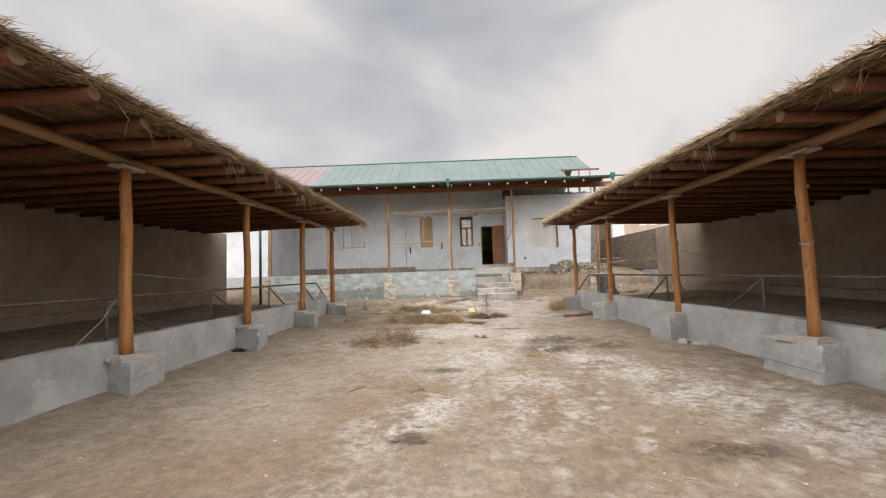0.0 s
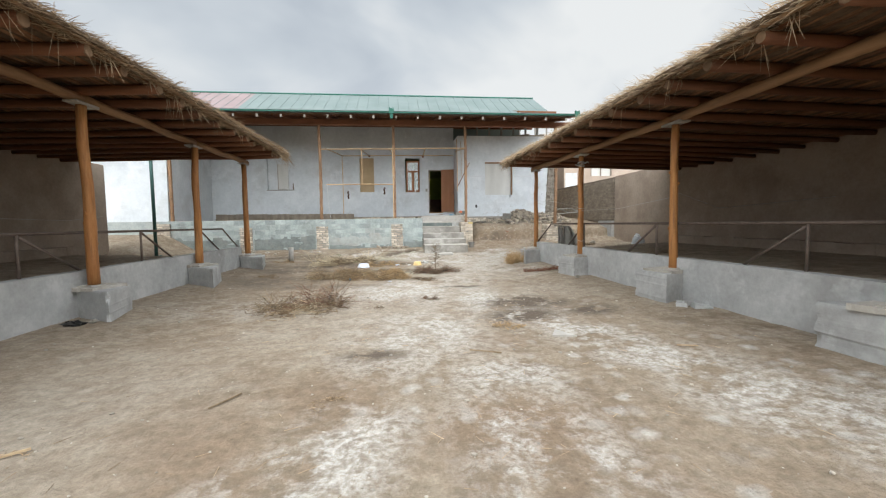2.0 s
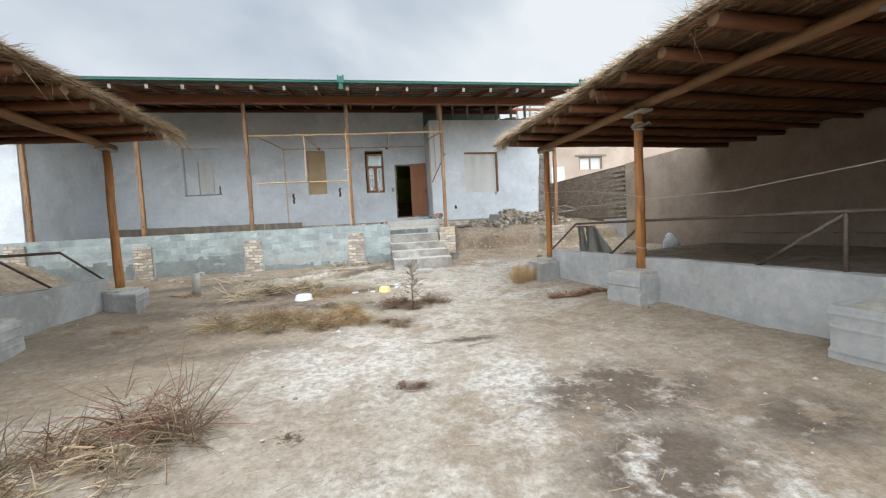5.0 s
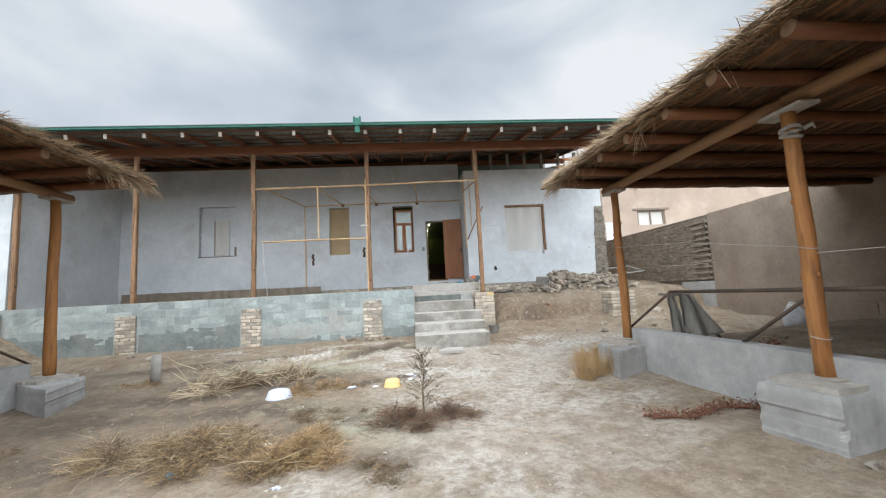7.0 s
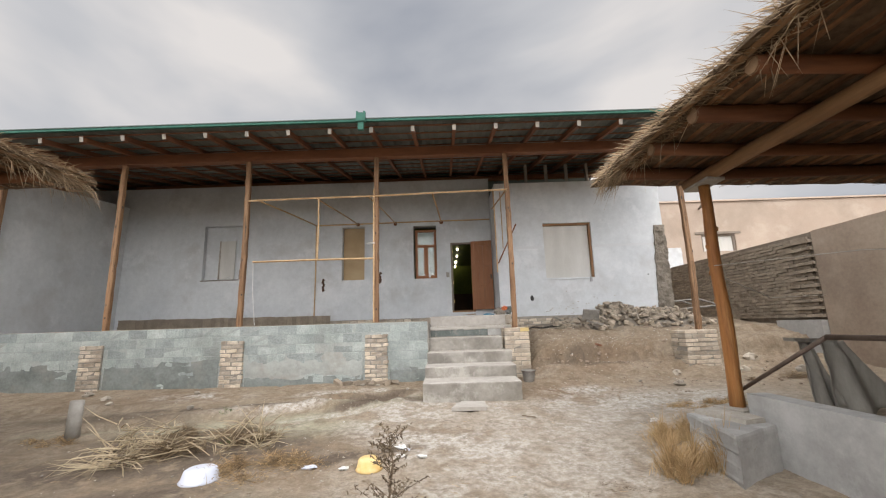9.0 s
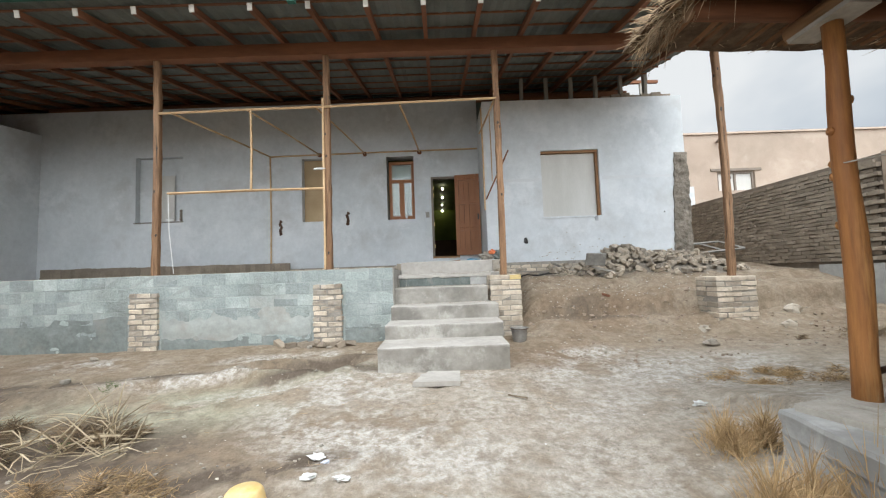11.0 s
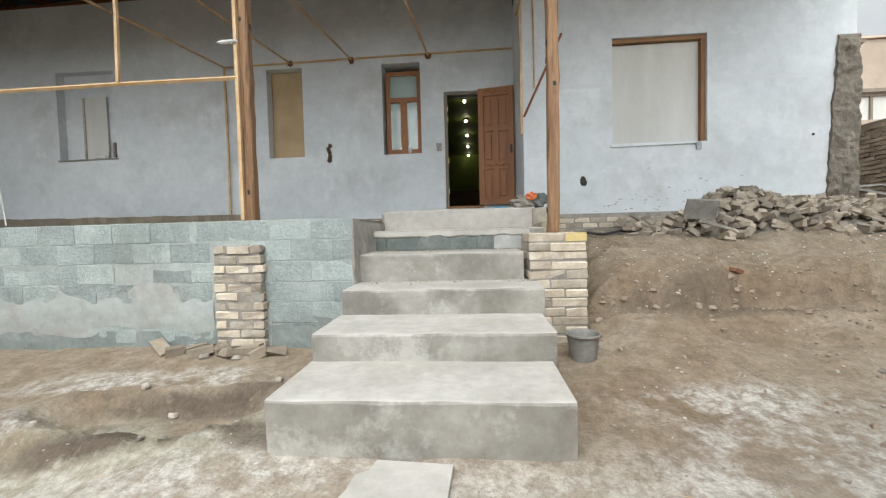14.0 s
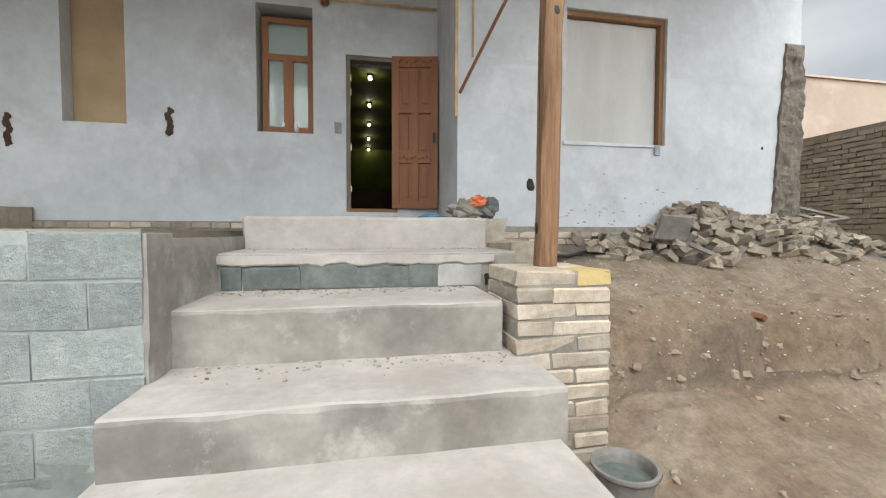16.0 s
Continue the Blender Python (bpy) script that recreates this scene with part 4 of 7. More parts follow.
# corners of each top: south-west, south-east, north-east, north-west, and its height
FOOT = {1: [((4.30, 1.40), (4.80, 1.50), (4.80, 2.35), (4.25, 2.35), 0.47), ((4.36, 4.98), (4.80, 5.10), (4.80, 5.95), (4.36, 5.95), 0.47), ((4.29, 8.20), (4.76, 8.42), (4.72, 9.08), (4.27, 9.02), 0.46),
            ((4.20, 11.42), (4.62, 11.50), (4.56, 12.15), (4.07, 12.05), 0.46), ((3.89, 14.15), (4.56, 14.50), (4.50, 15.14), (4.02, 15.10), 0.455)],
        -1: [((-4.78, 1.95), (-4.25, 1.85), (-4.35, 2.70), (-4.78, 2.75), 0.45), ((-4.82, 5.50), (-4.26, 5.22), (-4.46, 6.12), (-4.80, 6.20), 0.43), ((-4.78, 8.78), (-4.15, 8.47), (-4.36, 9.32), (-4.80, 9.36), 0.42),
             ((-4.76, 11.95), (-4.0, 11.42), (-4.24, 12.40), (-4.80, 12.55), 0.42), ((-4.74, 14.95), (-3.92, 14.42), (-4.16, 15.42), (-4.80, 15.55), 0.42)]}
for sx in (1, -1):
    for i, (sw, se, ne, nw, zt) in enumerate(FOOT[sx]):
        cx, cy = (sw[0] + se[0] + ne[0] + nw[0]) / 4, (sw[1] + se[1] + ne[1] + nw[1]) / 4
        ob = thing("post_footing", (cx, cy, 0.0), "rough grey cement footing block under a shed post", "footing", "post footings along the pens")
        s = rough_block(-0.35, 0.35, -0.4, 0.4, -0.25, zt, i + 7 * sx, face=-sx)
        turned = []
        for x, y, z in s.v:
            u, w = (x + 0.35) / 0.7, (y + 0.4) / 0.8
            a = [sw[q] + (se[q] - sw[q]) * u for q in (0, 1)]
            b = [nw[q] + (ne[q] - nw[q]) * u for q in (0, 1)]
            turned.append((a[0] + (b[0] - a[0]) * w, a[1] + (b[1] - a[1]) * w, z))
        s.v = turned
        part("footing_block", s, "footing", ob)
        px, py = POSTS[sx][i]
        turn = math.degrees(math.atan2(se[1] - sw[1], se[0] - sw[0])) * 0.6
        for k, (a, b, c, d, za, zb) in enumerate(((-0.25, -0.02, -0.31, 0.25, 0.0, 0.045), (0.0, 0.20, -0.29, 0.27, 0.0, 0.04), (-0.17, 0.13, -0.17, 0.16, 0.045, 0.0))):
            top = zt + 0.06 if k == 2 else zt + zb
            ax, ay = (px + cx) / 2 if k < 2 else px, (py + cy) / 2 if k < 2 else py
            part("base_board", Shape().box(a, b, c, d, zt + za - 0.012, top, 0.005, m=Matrix.Translation((ax, ay, 0)) @ pose(0, 0, 0, 0, 0, turn + 2 * k)), "pale_wood", ob, "weathered boards under the post")


# pipe railings behind the low walls
def railing(sx, ys, y_end, down_dir):
    ob = thing("pipe_railing", (sx * 4.9, ys[0], 0.69), "rusty brown pipe railing with slanting braces", "railing", "railings along the pens")
    def xr(y):
        return pen_edge(y, sx) + sx * 0.14

    s = Shape().tube([(xr(y), y, z) for y, z in ((-6.8, 1.28), (4, 1.285), (7, 1.28), (12, 1.27), (y_end, 1.26))], 0.022, 8)
    part("top_rail", s, "pipe", ob, smooth=True)
    for y in ys:
        part("rail_post", Shape().tube([(xr(y), y, 0.66), (xr(y), y, 1.265)], 0.02, 8), "pipe", ob, smooth=True)
        part("brace", Shape().tube([(xr(y), y + 0.02, 1.24), (xr(y + down_dir * 1.05), y + down_dir * 1.05, 0.67)], 0.02, 8), "pipe", ob, smooth=True)
    part("brace", Shape().tube([(xr(y_end), y_end, 1.26), (xr(y_end + 1.1), y_end + 1.1, 0.66)], 0.02, 8), "pipe", ob, smooth=True)
    return ob


railing(1, [1.4, 4.0, 6.55, 9.25, 11.95], 13.95, 0.85)
railing(-1, [3.0, 5.6, 8.05, 10.6, 12.95], 14.25, 1.0)

# ---- house: verandah plinth, walls, roof ----
HY = 23.35  # face of the back wall
s = Shape().box(-9.1, 0.93, 19.42, HY, 0.2, 1.56).box(0.93, 3.0, 20.95, HY, 0.2, 1.66)
s.box(-9.1, 0.93, 19.2, 19.42, 0.1, 1.548)
solo("verandah_floor", s, "dust_floor", "earth-filled verandah floor of the house", "floor", kind="structure")
house_wall = Shape()
W0, W1, W2, DOOR = (-6.42, -5.14, 3.11, 4.90), (-1.87, -1.14, 2.97, 4.72), (0.46, 1.21, 2.95, 4.70), (1.66, 2.40, 1.85, 4.10)
wall_with_openings(house_wall, -15.9, 3.0, 1.5, 6.26, HY, HY + 0.42, [W0, W1, W2, DOOR])
wall_north = solo("wall_north", house_wall, "white", "grey-white plastered house wall behind the verandah", "wall", kind="structure")
s = Shape().add([(x, y, z) for y, top in ((19.45, 5.28), (HY - 0.003, 5.63)) for x, z in ((-9.5, 0.6), (-9.08, 0.6), (-9.02, top), (-9.5, top))],
                [(0, 1, 2, 3), (7, 6, 5, 4), (0, 4, 5, 1), (1, 5, 6, 2), (2, 6, 7, 3), (3, 7, 4, 0)])
solo("wall_verandah_side", s, "white", "white plastered side wall closing the verandah", "wall", kind="structure")
s = Shape().box(-16.0, -9.5, 19.45, 19.85, 1.5, 5.4)
solo("wall_wing", s, "white", "white plastered wall of the house wing", "wall", kind="structure")
BW = (4.37, 5.77, 2.69, 4.31)
annex = wall_with_openings(Shape(), 3.0, 7.87, 1.55, 5.58, 22.0, 22.42, [BW])
annex.box(3.0, 3.4, 22.42, HY, 1.5, 5.58)
wall_annex = solo("wall_annex", annex, "white", "white plastered wall of the protruding room", "wall", kind="structure")
s = Shape().box(7.46, 7.86, 22.43, 33.0, 1.0, 5.5)
solo("wall_annex_side", s, "mud", "plain outer wall of the house", "wall", kind="structure")


s = Shape().box(-16.3, -15.9, 18.0, 33.0, 0.5, 9.0)
solo("wall_wing_end", s, "mud", "plain end wall of the house wing", "wall", kind="structure")


# verandah roof and main roof
def roof_sheet(name, x0, x1, ya, za, yb, zb, mat, waves, label, cat="roof"):
    """A corrugated sheet roof whose ribs run up the slope, in lapped rows."""
    s = Shape()
    nx = int((x1 - x0) / 0.05)
    rows = max(1, int(round((yb - ya) / 0.62)))
    for r in range(rows):
        q = []
        for e, lap in ((0, 0.0), (1, 0.012)):
            t = (r + e) / rows
            y, z = ya + (yb - ya) * t + (0.05 if e else 0), za + (zb - za) * t - (0.012 if e else -0.01)
            q.append([(x0 + (x1 - x0) * i / nx, y + 0.012 * math.cos(i * math.pi / 2) * (1 - e), z + waves * math.cos(i * math.pi / 2)) for i in range(nx + 1)])
        k = len(s.v)
        s.v.extend(q[0] + q[1])
        for i in range(nx):
            s.f.append((k + i, k + i + 1, k + nx + 1 + i + 1, k + nx + 1 + i))
    return s


house_roof = thing("house_roof", (0, 19.3, 5.4), "low-pitched sheet roof over the house and verandah", "roof", kind="structure")
EY, EZ = 18.05, 5.53


def soffit(y):
    return EZ + 0.195 * (y - EY)


part("corrugated_sheet", roof_sheet("sheet", -15.5, 7.35, EY, EZ + 0.02, 24.8, soffit(24.8) + 0.02, "slate", 0.016, ""), "slate", house_roof, "grey corrugated roofing seen from below")
part("verandah_top", Shape().box(-15.5, 7.35, -0.01, 6.92, 0.045, 0.06, m=Matrix.Translation((0, EY, EZ)) @ Matrix.Rotation(math.atan(0.195), 4, "X")), "green_paint", house_roof, "painted green sheet")
RY, RZ = 29.0, 9.56
KY = 24.0
KZ = soffit(KY) + 0.06
up = (RZ - KZ) / (RY - KY)


def slope_panel(x0, x1, ya, yb, skew=0.0):
    s = Shape()
    za, zb = KZ + up * (ya - KY), KZ + up * (yb - KY)
    s.add([(x0, ya, za), (x1, ya, za), (x1 + skew, yb, zb), (x0 + skew, yb, zb), (x0, ya, za - 0.04), (x1, ya, za - 0.04), (x1 + skew, yb, zb - 0.04), (x0 + skew, yb, zb - 0.04)],
          [(0, 1, 2, 3), (7, 6, 5, 4), (0, 4, 5, 1), (1, 5, 6, 2), (2, 6, 7, 3), (3, 7, 4, 0)])
    return s


main = slope_panel(-8.6, 7.2, KY - 0.2, RY)
lower = slope_panel(7.2, 9.2, 26.2, RY)
main.add(lower.v, lower.f)
part("green_slope", main, "green_paint", house_roof, "green painted sheet slope")
part("pink_slope", slope_panel(-17.0, -8.6, KY - 0.2, RY), "pink_paint", house_roof, "faded red sheet slope")
s = Shape()
for i in range(44):
    x = -16.6 + 0.6 * i
    if x < 9.1:
        y0 = KY - 0.2 if x < 7.2 else 26.2
        a, b = KZ + up * (y0 - KY), RZ
        s.tube([(x, y0, a + 0.008), (x, RY, b + 0.008)], 0.013, 5)
part("standing_seams", s, "green_paint", house_roof, kind="stuff")
s = Shape().tube([(-17, RY, RZ + 0.02), (9.2, RY, RZ + 0.02)], 0.06, 6)
part("ridge_cap", s, "green_trim", house_roof)
s = Shape().add([(-17, RY, RZ), (9.2, RY, RZ), (9.2, 34.5, 6.4), (-17, 34.5, 6.4)], [(3, 2, 1, 0)])
part("back_slope", s, "green_paint", house_roof)
s = Shape().box(-16, 7.6, 33.0, 33.4, 0.5, 6.9)
solo("wall_back", s, "mud", "plain rear wall of the house", "wall", kind="structure")
# eave trim and gutter
s = Shape().box(-15.5, 7.9, EY - 0.07, EY - 0.01, EZ + 0.03, EZ + 0.085, 0.0)
part("eave_trim", s, "green_trim", house_roof, "dark green painted eave trim")
s = Shape().tube([(-15.5, EY - 0.075, EZ + 0.088), (7.9, EY - 0.075, EZ + 0.088)], 0.014, 6)
part("gutter_lip", s, "green_paint", house_roof)
for bx in (-0.13, 7.25):
    s = Shape().box(bx - 0.09, bx + 0.09, EY - 0.19, EY - 0.08, EZ - 0.02, EZ + 0.14)
    s.box(bx - 0.055, bx + 0.055, EY - 0.16, EY - 0.08, EZ - 0.19, EZ - 0.02)
    s.box(bx - 0.09, bx - 0.05, EY - 0.17, EY - 0.09, EZ + 0.14, EZ + 0.20).box(bx + 0.05, bx + 0.09, EY - 0.17, EY - 0.09, EZ + 0.14, EZ + 0.20).box(bx - 0.04, bx + 0.04, EY - 0.17, EY - 0.09, EZ + 0.14, EZ + 0.17)
    part("rainwater_head", s, "green_trim", house_roof, "green sheet-metal rainwater head")
# rafters and battens under the verandah roof
for i in range(27):
    x = -14.5 + 0.855 * i
    if x > 7.4:
        break
    s = Shape().box(x - 0.035, x + 0.035, -0.0, 6.9, -0.135, -0.035, 0.004, m=Matrix.Translation((0, EY + 0.08, EZ)) @ Matrix.Rotation(math.atan(0.195), 4, "X"))
    r = part("roof_rafter", s, "beam_red", house_roof)
    s = Shape().box(x - 0.037, x + 0.037, -0.012, 0.0, -0.137, -0.03, m=Matrix.Translation((0, EY + 0.08, EZ)) @ Matrix.Rotation(math.atan(0.195), 4, "X"))
    part("rafter_end", s, "pale_wood", r, "pale painted rafter end")
for i in range(13):
    y = EY + 0.15 + i * 0.53
    part("batten", Shape().box(-15.4, 7.33, y - 0.014, y + 0.014, soffit(y) - 0.03, soffit(y) - 0.006), "beam_red", house_roof)
s = Shape().box(-15.4, 7.80, 19.41, 19.59, 5.42, 5.64, 0.003)
part("eave_beam", s, "beam_red", house_roof, "red-brown verandah beam")
s = Shape().box(-9.0, 7.3, 23.5, 23.62, 6.27, 6.42, 0.003)
part("wall_plate", s, "beam_red", house_roof)
# bare roof frame over the right end
s = Shape()
for i in range(7):
    x = 3.4 + i * 0.62
    s2 = Shape().box(x - 0.04, x + 0.04, 22.15, 22.25, 5.585, soffit(22.2) - 0.14, 0.01)
    part("stud", s2, "grey_wood", house_roof)
for x, y in ((7.4, 26.1), (8.4, 26.15), (9.1, 26.15)):
    part("roof_prop", Shape().box(x - 0.04, x + 0.04, y - 0.04, y + 0.04, 5.5, KZ + up * (y - KY) - 0.05), "grey_wood", house_roof)
part("purlin", Shape().box(7.0, 9.7, 26.1, 26.2, KZ + up * 2.1 - 0.07, KZ + up * 2.1 + 0.03), "beam_red", house_roof)
part("purlin", Shape().box(6.6, 9.4, 25.0, 25.1, KZ + up * 0.3 - 0.07, KZ + up * 0.3 + 0.03), "beam_red", house_roof)

# verandah posts
VY = 19.5
for i, (x, zb, lx) in enumerate(((-8.95, 1.55, 0), (-6.10, 1.55, 0.0), (-3.13, 1.55, 0.02), (-0.085, 1.55, 0.0), (2.96, 1.36, 0.015), (6.97, 1.20, 0.04))):
    ob = thing("verandah_post", (x, VY, zb), "stained squared timber post of the verandah", "post", "verandah posts")
    s = Shape()
    k, w = 22, 0.054
    for j in range(k + 1):
        zz, xx = zb + (5.42 - zb) * j / k, x + lx * math.sin(j / k * 3) + 0.004 * math.sin(j * 2.1 + i)
        s.v += [(xx - w, VY - w * 0.75, zz), (xx - w * 0.75, VY - w, zz), (xx + w * 0.75, VY - w, zz), (xx + w, VY - w * 0.75, zz), (xx + w, VY + w * 0.75, zz), (xx + w * 0.75, VY + w, zz), (xx - w * 0.75, VY + w, zz), (xx - w, VY + w * 0.75, zz)]
    s.v = [(a + random.uniform(-0.005, 0.005), b + random.uniform(-0.005, 0.005), c) for a, b, c in s.v]
    s.f += [(8 * j + q, 8 * j + (q + 1) % 8, 8 * j + 8 + (q + 1) % 8, 8 * j + 8 + q) for j in range(k) for q in range(8)]
    s.f += [tuple(range(7, -1, -1)), tuple(8 * k + q for q in range(8))]
    sh = part("shaft", s, "timber", ob)
    kn = Shape()
    for j in range(6):
        kz, side = random.uniform(zb + 0.2, 5.0), random.choice((-1, 1))
        kx = x + lx * math.sin((kz - zb) / (5.42 - zb) * 3)
        if j % 2:
            kn.blob((kx + random.uniform(-0.03, 0.03), VY - w, kz), (0.018, 0.006, 0.028), 7, 4, 0.2)
        else:
            kn.blob((kx + side * w, VY + random.uniform(-0.03, 0.03), kz), (0.010, 0.02, 0.035), 7, 4, 0.2)
    for j in range(7):
        ka = random.uniform(zb + 0.1, 4.2)
        kb = ka + random.uniform(0.3, 1.1)
        o = random.uniform(-0.04, 0.04)
        px = [x + lx * math.sin((z - zb) / (5.42 - zb) * 3) for z in (ka, (ka + kb) / 2, kb)]
        if j % 2:
            pts = [(px[0] + o, VY - w - 0.0015, ka), (px[1] + o + 0.006, VY - w - 0.0015, (ka + kb) / 2), (px[2] + o - 0.003, VY - w - 0.0015, kb)]
        else:
            sd = random.choice((-1, 1))
            pts = [(px[q] + sd * (w + 0.0015), VY + o + 0.004 * q, z) for q, z in enumerate((ka, (ka + kb) / 2, kb))]
        kn.tube(pts, [0.001, 0.0035, 0.001], 4)
    part("knots", kn, "dark_metal", sh, kind="stuff")

# ---- stairs ----
stair = thing("stair", (1.88, 17.58, 0.2), "pale cement steps up to the verandah", "stairs", kind="structure")
STEPS = [(1.03, 2.70, 17.58, 18.95, 0.10, 0.495), (1.04, 2.73, 18.22, 19.5, 0.10, 0.695), (1.055, 2.76, 18.84, 20.0, 0.10, 0.915),
         (1.06, 2.655, 19.36, 20.3, 0.10, 1.185), (1.05, 2.95, 19.95, 20.9, 0.10, 1.42), (1.07, 2.90, 20.50, 20.95, 1.30, 1.67)]


def rough_step(x0, x1, y0, y1, z0, z1):
    """A trowelled step: wavering front edge, worn arris."""
    s = Shape()
    n = 26
    rows = []
    for i in range(n + 1):
        x = x0 + (x1 - x0) * i / n
        w, h = 0.008 * noise.noise((x * 3, y0 * 7, z1)), 0.007 * noise.noise((x * 4, y0 * 3, z1 + 5))
        wear = 0.02 + 0.012 * noise.noise((x * 6, y0, 3))
        rows.append([(x, y0 + w + 0.012, z0), (x, y0 + w, z1 - wear), (x, y0 + w + wear * 0.35, z1 - wear * 0.3 + h), (x, y0 + w + wear, z1 + h), (x, y1, z1 + 0.012), (x, y1, z0)])
    for r in rows:
        s.v.extend(r)
    for i in range(n):
        for q in range(5):
            a = i * 6 + q
            s.f.append((a, a + 6, a + 7, a + 1))
    s.f += [tuple(range(6)), tuple(n * 6 + q for q in range(5, -1, -1))]
    return s


# step fronts take the darker mottled cement, tops the pale screed
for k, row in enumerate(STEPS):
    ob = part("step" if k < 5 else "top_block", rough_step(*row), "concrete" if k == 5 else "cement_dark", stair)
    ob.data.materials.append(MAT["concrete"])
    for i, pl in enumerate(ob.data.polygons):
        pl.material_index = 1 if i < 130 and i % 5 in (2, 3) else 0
# dark block courses showing in the fifth riser, and its small hole
for xa, xb, mt in ((1.09, 1.205, "block_dark"), (1.212, 1.545, "block_dark"), (1.548, 1.88, "block_dark"), (1.883, 2.21, "block_dark"), (2.213, 2.40, "block_dark"), (2.408, 2.70, "footing")):
    part("riser_block", rough_block(xa, xb, 19.936, 19.965, 1.20, 1.35 + 0.012 * math.sin(xa * 9), xa * 3, 0.6, 8, 8), mt, stair)
# ragged screed lip that hangs over the riser
s = Shape()
for i in range(61):
    x = 1.07 + 1.72 * i / 60
    z = 1.345 + 0.022 * noise.noise((x * 7, 2.0, 0)) + 0.014 * noise.noise((x * 23, 5.0, 0))
    s.v += [(x, 19.934, z), (x, 19.928, z + 0.01), (x, 19.932, 1.405)]
s.f += [(3 * i + q, 3 * i + 3 + q, 3 * i + 4 + q, 3 * i + 1 + q) for i in range(60) for q in (0, 1)]
part("screed_lip", s, "concrete", stair, "ragged edge of screed over the block riser")
part("hole", Shape().box(2.73, 2.79, 19.934, 19.96, 1.20, 1.27, 0.008), "dark_metal", stair, "small dark hole in the riser")
s = rough_block(0.925, 1.068, 19.205, 20.62, 0.3, 1.515, 9, 0.9, 14, 30)
solo("stair_cheek", s, "cement_dark", "cement-plastered cheek wall beside the steps", "low wall", kind="structure")

# ---- plinth blocks, pieces at the end of the file ----
plinth = thing("plinth", (-4.0, 19.2, 0.3), "blue-grey concrete block plinth of the verandah", "plinth", kind="structure")
part("mortar", Shape().box(-15.0, 1.045, 19.17, 19.2, 0.1, 1.545, 0.0), "block_joint", plinth, "smeared blue-grey mortar")
part("end_render", rough_block(1.02, 1.072, 19.172, 19.42, 0.2, 1.54, 4, 0.8, 8, 24), "cement_dark", plinth, "cement-rendered end of the plinth")

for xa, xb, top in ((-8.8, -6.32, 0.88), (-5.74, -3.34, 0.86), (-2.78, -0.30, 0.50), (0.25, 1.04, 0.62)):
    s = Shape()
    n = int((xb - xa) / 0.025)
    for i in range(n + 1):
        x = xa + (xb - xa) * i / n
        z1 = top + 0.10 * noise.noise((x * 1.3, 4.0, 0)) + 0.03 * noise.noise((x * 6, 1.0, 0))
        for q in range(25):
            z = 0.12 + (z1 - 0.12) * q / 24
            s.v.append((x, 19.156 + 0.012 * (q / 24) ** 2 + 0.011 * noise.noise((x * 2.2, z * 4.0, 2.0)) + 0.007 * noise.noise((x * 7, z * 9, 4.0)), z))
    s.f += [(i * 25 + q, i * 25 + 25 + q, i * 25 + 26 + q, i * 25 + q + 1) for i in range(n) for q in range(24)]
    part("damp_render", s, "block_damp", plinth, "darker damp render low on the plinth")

s = Shape()
for i in range(101):
    x = -2.76 + 2.44 * i / 100
    za, zb = 0.46 + 0.05 * noise.noise((x * 2, 8.0, 0)), 0.93 + 0.10 * noise.noise((x * 1.7, 3.0, 0)) + 0.03 * noise.noise((x * 7, 6.0, 0))
    for q in range(21):
        z = za + (zb - za) * q / 20
        s.v.append((x, 19.159 + 0.010 * abs(q / 20 - 0.5) ** 2 * 4 + 0.012 * noise.noise((x * 2.0, z * 4, 5.0)) + 0.007 * noise.noise((x * 7, z * 9, 3.0)), z))
s.f += [(i * 21 + q, i * 21 + 21 + q, i * 21 + 22 + q, i * 21 + q + 1) for i in range(100) for q in range(20)]
part("render_smear", s, "render_pale", plinth, "pale brownish render smeared over the blocks")

# ---- window and door fittings ----
def boarded_window(name, hole, y, mat, frame_mat, sides, label, depth=0.16):
    x0, x1, z0, z1 = hole
    ob = thing(name, ((x0 + x1) / 2, y, z0), label, "window", kind="structure")
    part("board", Shape().box(x0 + 0.003, x1 - 0.003, y + depth, y + depth + 0.03, z0 + 0.003, z1 - 0.003), mat, ob)
    t = 0.06
    if "t" in sides:
        part("frame_top", Shape().box(x0 + 0.004, x1 - 0.004, y + depth - 0.09, y + depth - 0.003, z1 - t, z1 - 0.004), frame_mat, ob)
    if "r" in sides:
        part("frame_side", Shape().box(x1 - t, x1 - 0.004, y + depth - 0.09, y + depth - 0.003, z0 + 0.004, z1 - t - 0.003), frame_mat, ob)
    if "l" in sides:
        part("frame_side", Shape().box(x0 + 0.004, x0 + t * 0.6, y + depth - 0.09, y + depth - 0.003, z0 + 0.004, z1 - t - 0.003), frame_mat, ob)
    if "b" in sides:
        part("sill", Shape().box(x0 - 0.03, x1 + 0.03, y - 0.03, y + depth, z0 - 0.035, z0 + 0.004, 0.008), "cement_dark", ob)
    return ob


w = boarded_window("window_1", W0, HY, "white", "pale_wood", "b", "blocked window niche plastered over round a pale board")
part("loose_panel", Shape().box(-5.92, -5.42, HY + 0.10, HY + 0.125, 3.14, 4.40, 0.01), "board_white", w, "pale loose inner panel")
part("panel_lath", Shape().box(-5.94, -5.90, HY + 0.08, HY + 0.1, 3.14, 4.40, 0.004), "pale_wood", w)
part("dusty_rag", Shape().blob((-5.5, HY + 0.02, 3.14), (0.13, 0.06, 0.05), 9, 5, 0.3), "bark_rag", w)
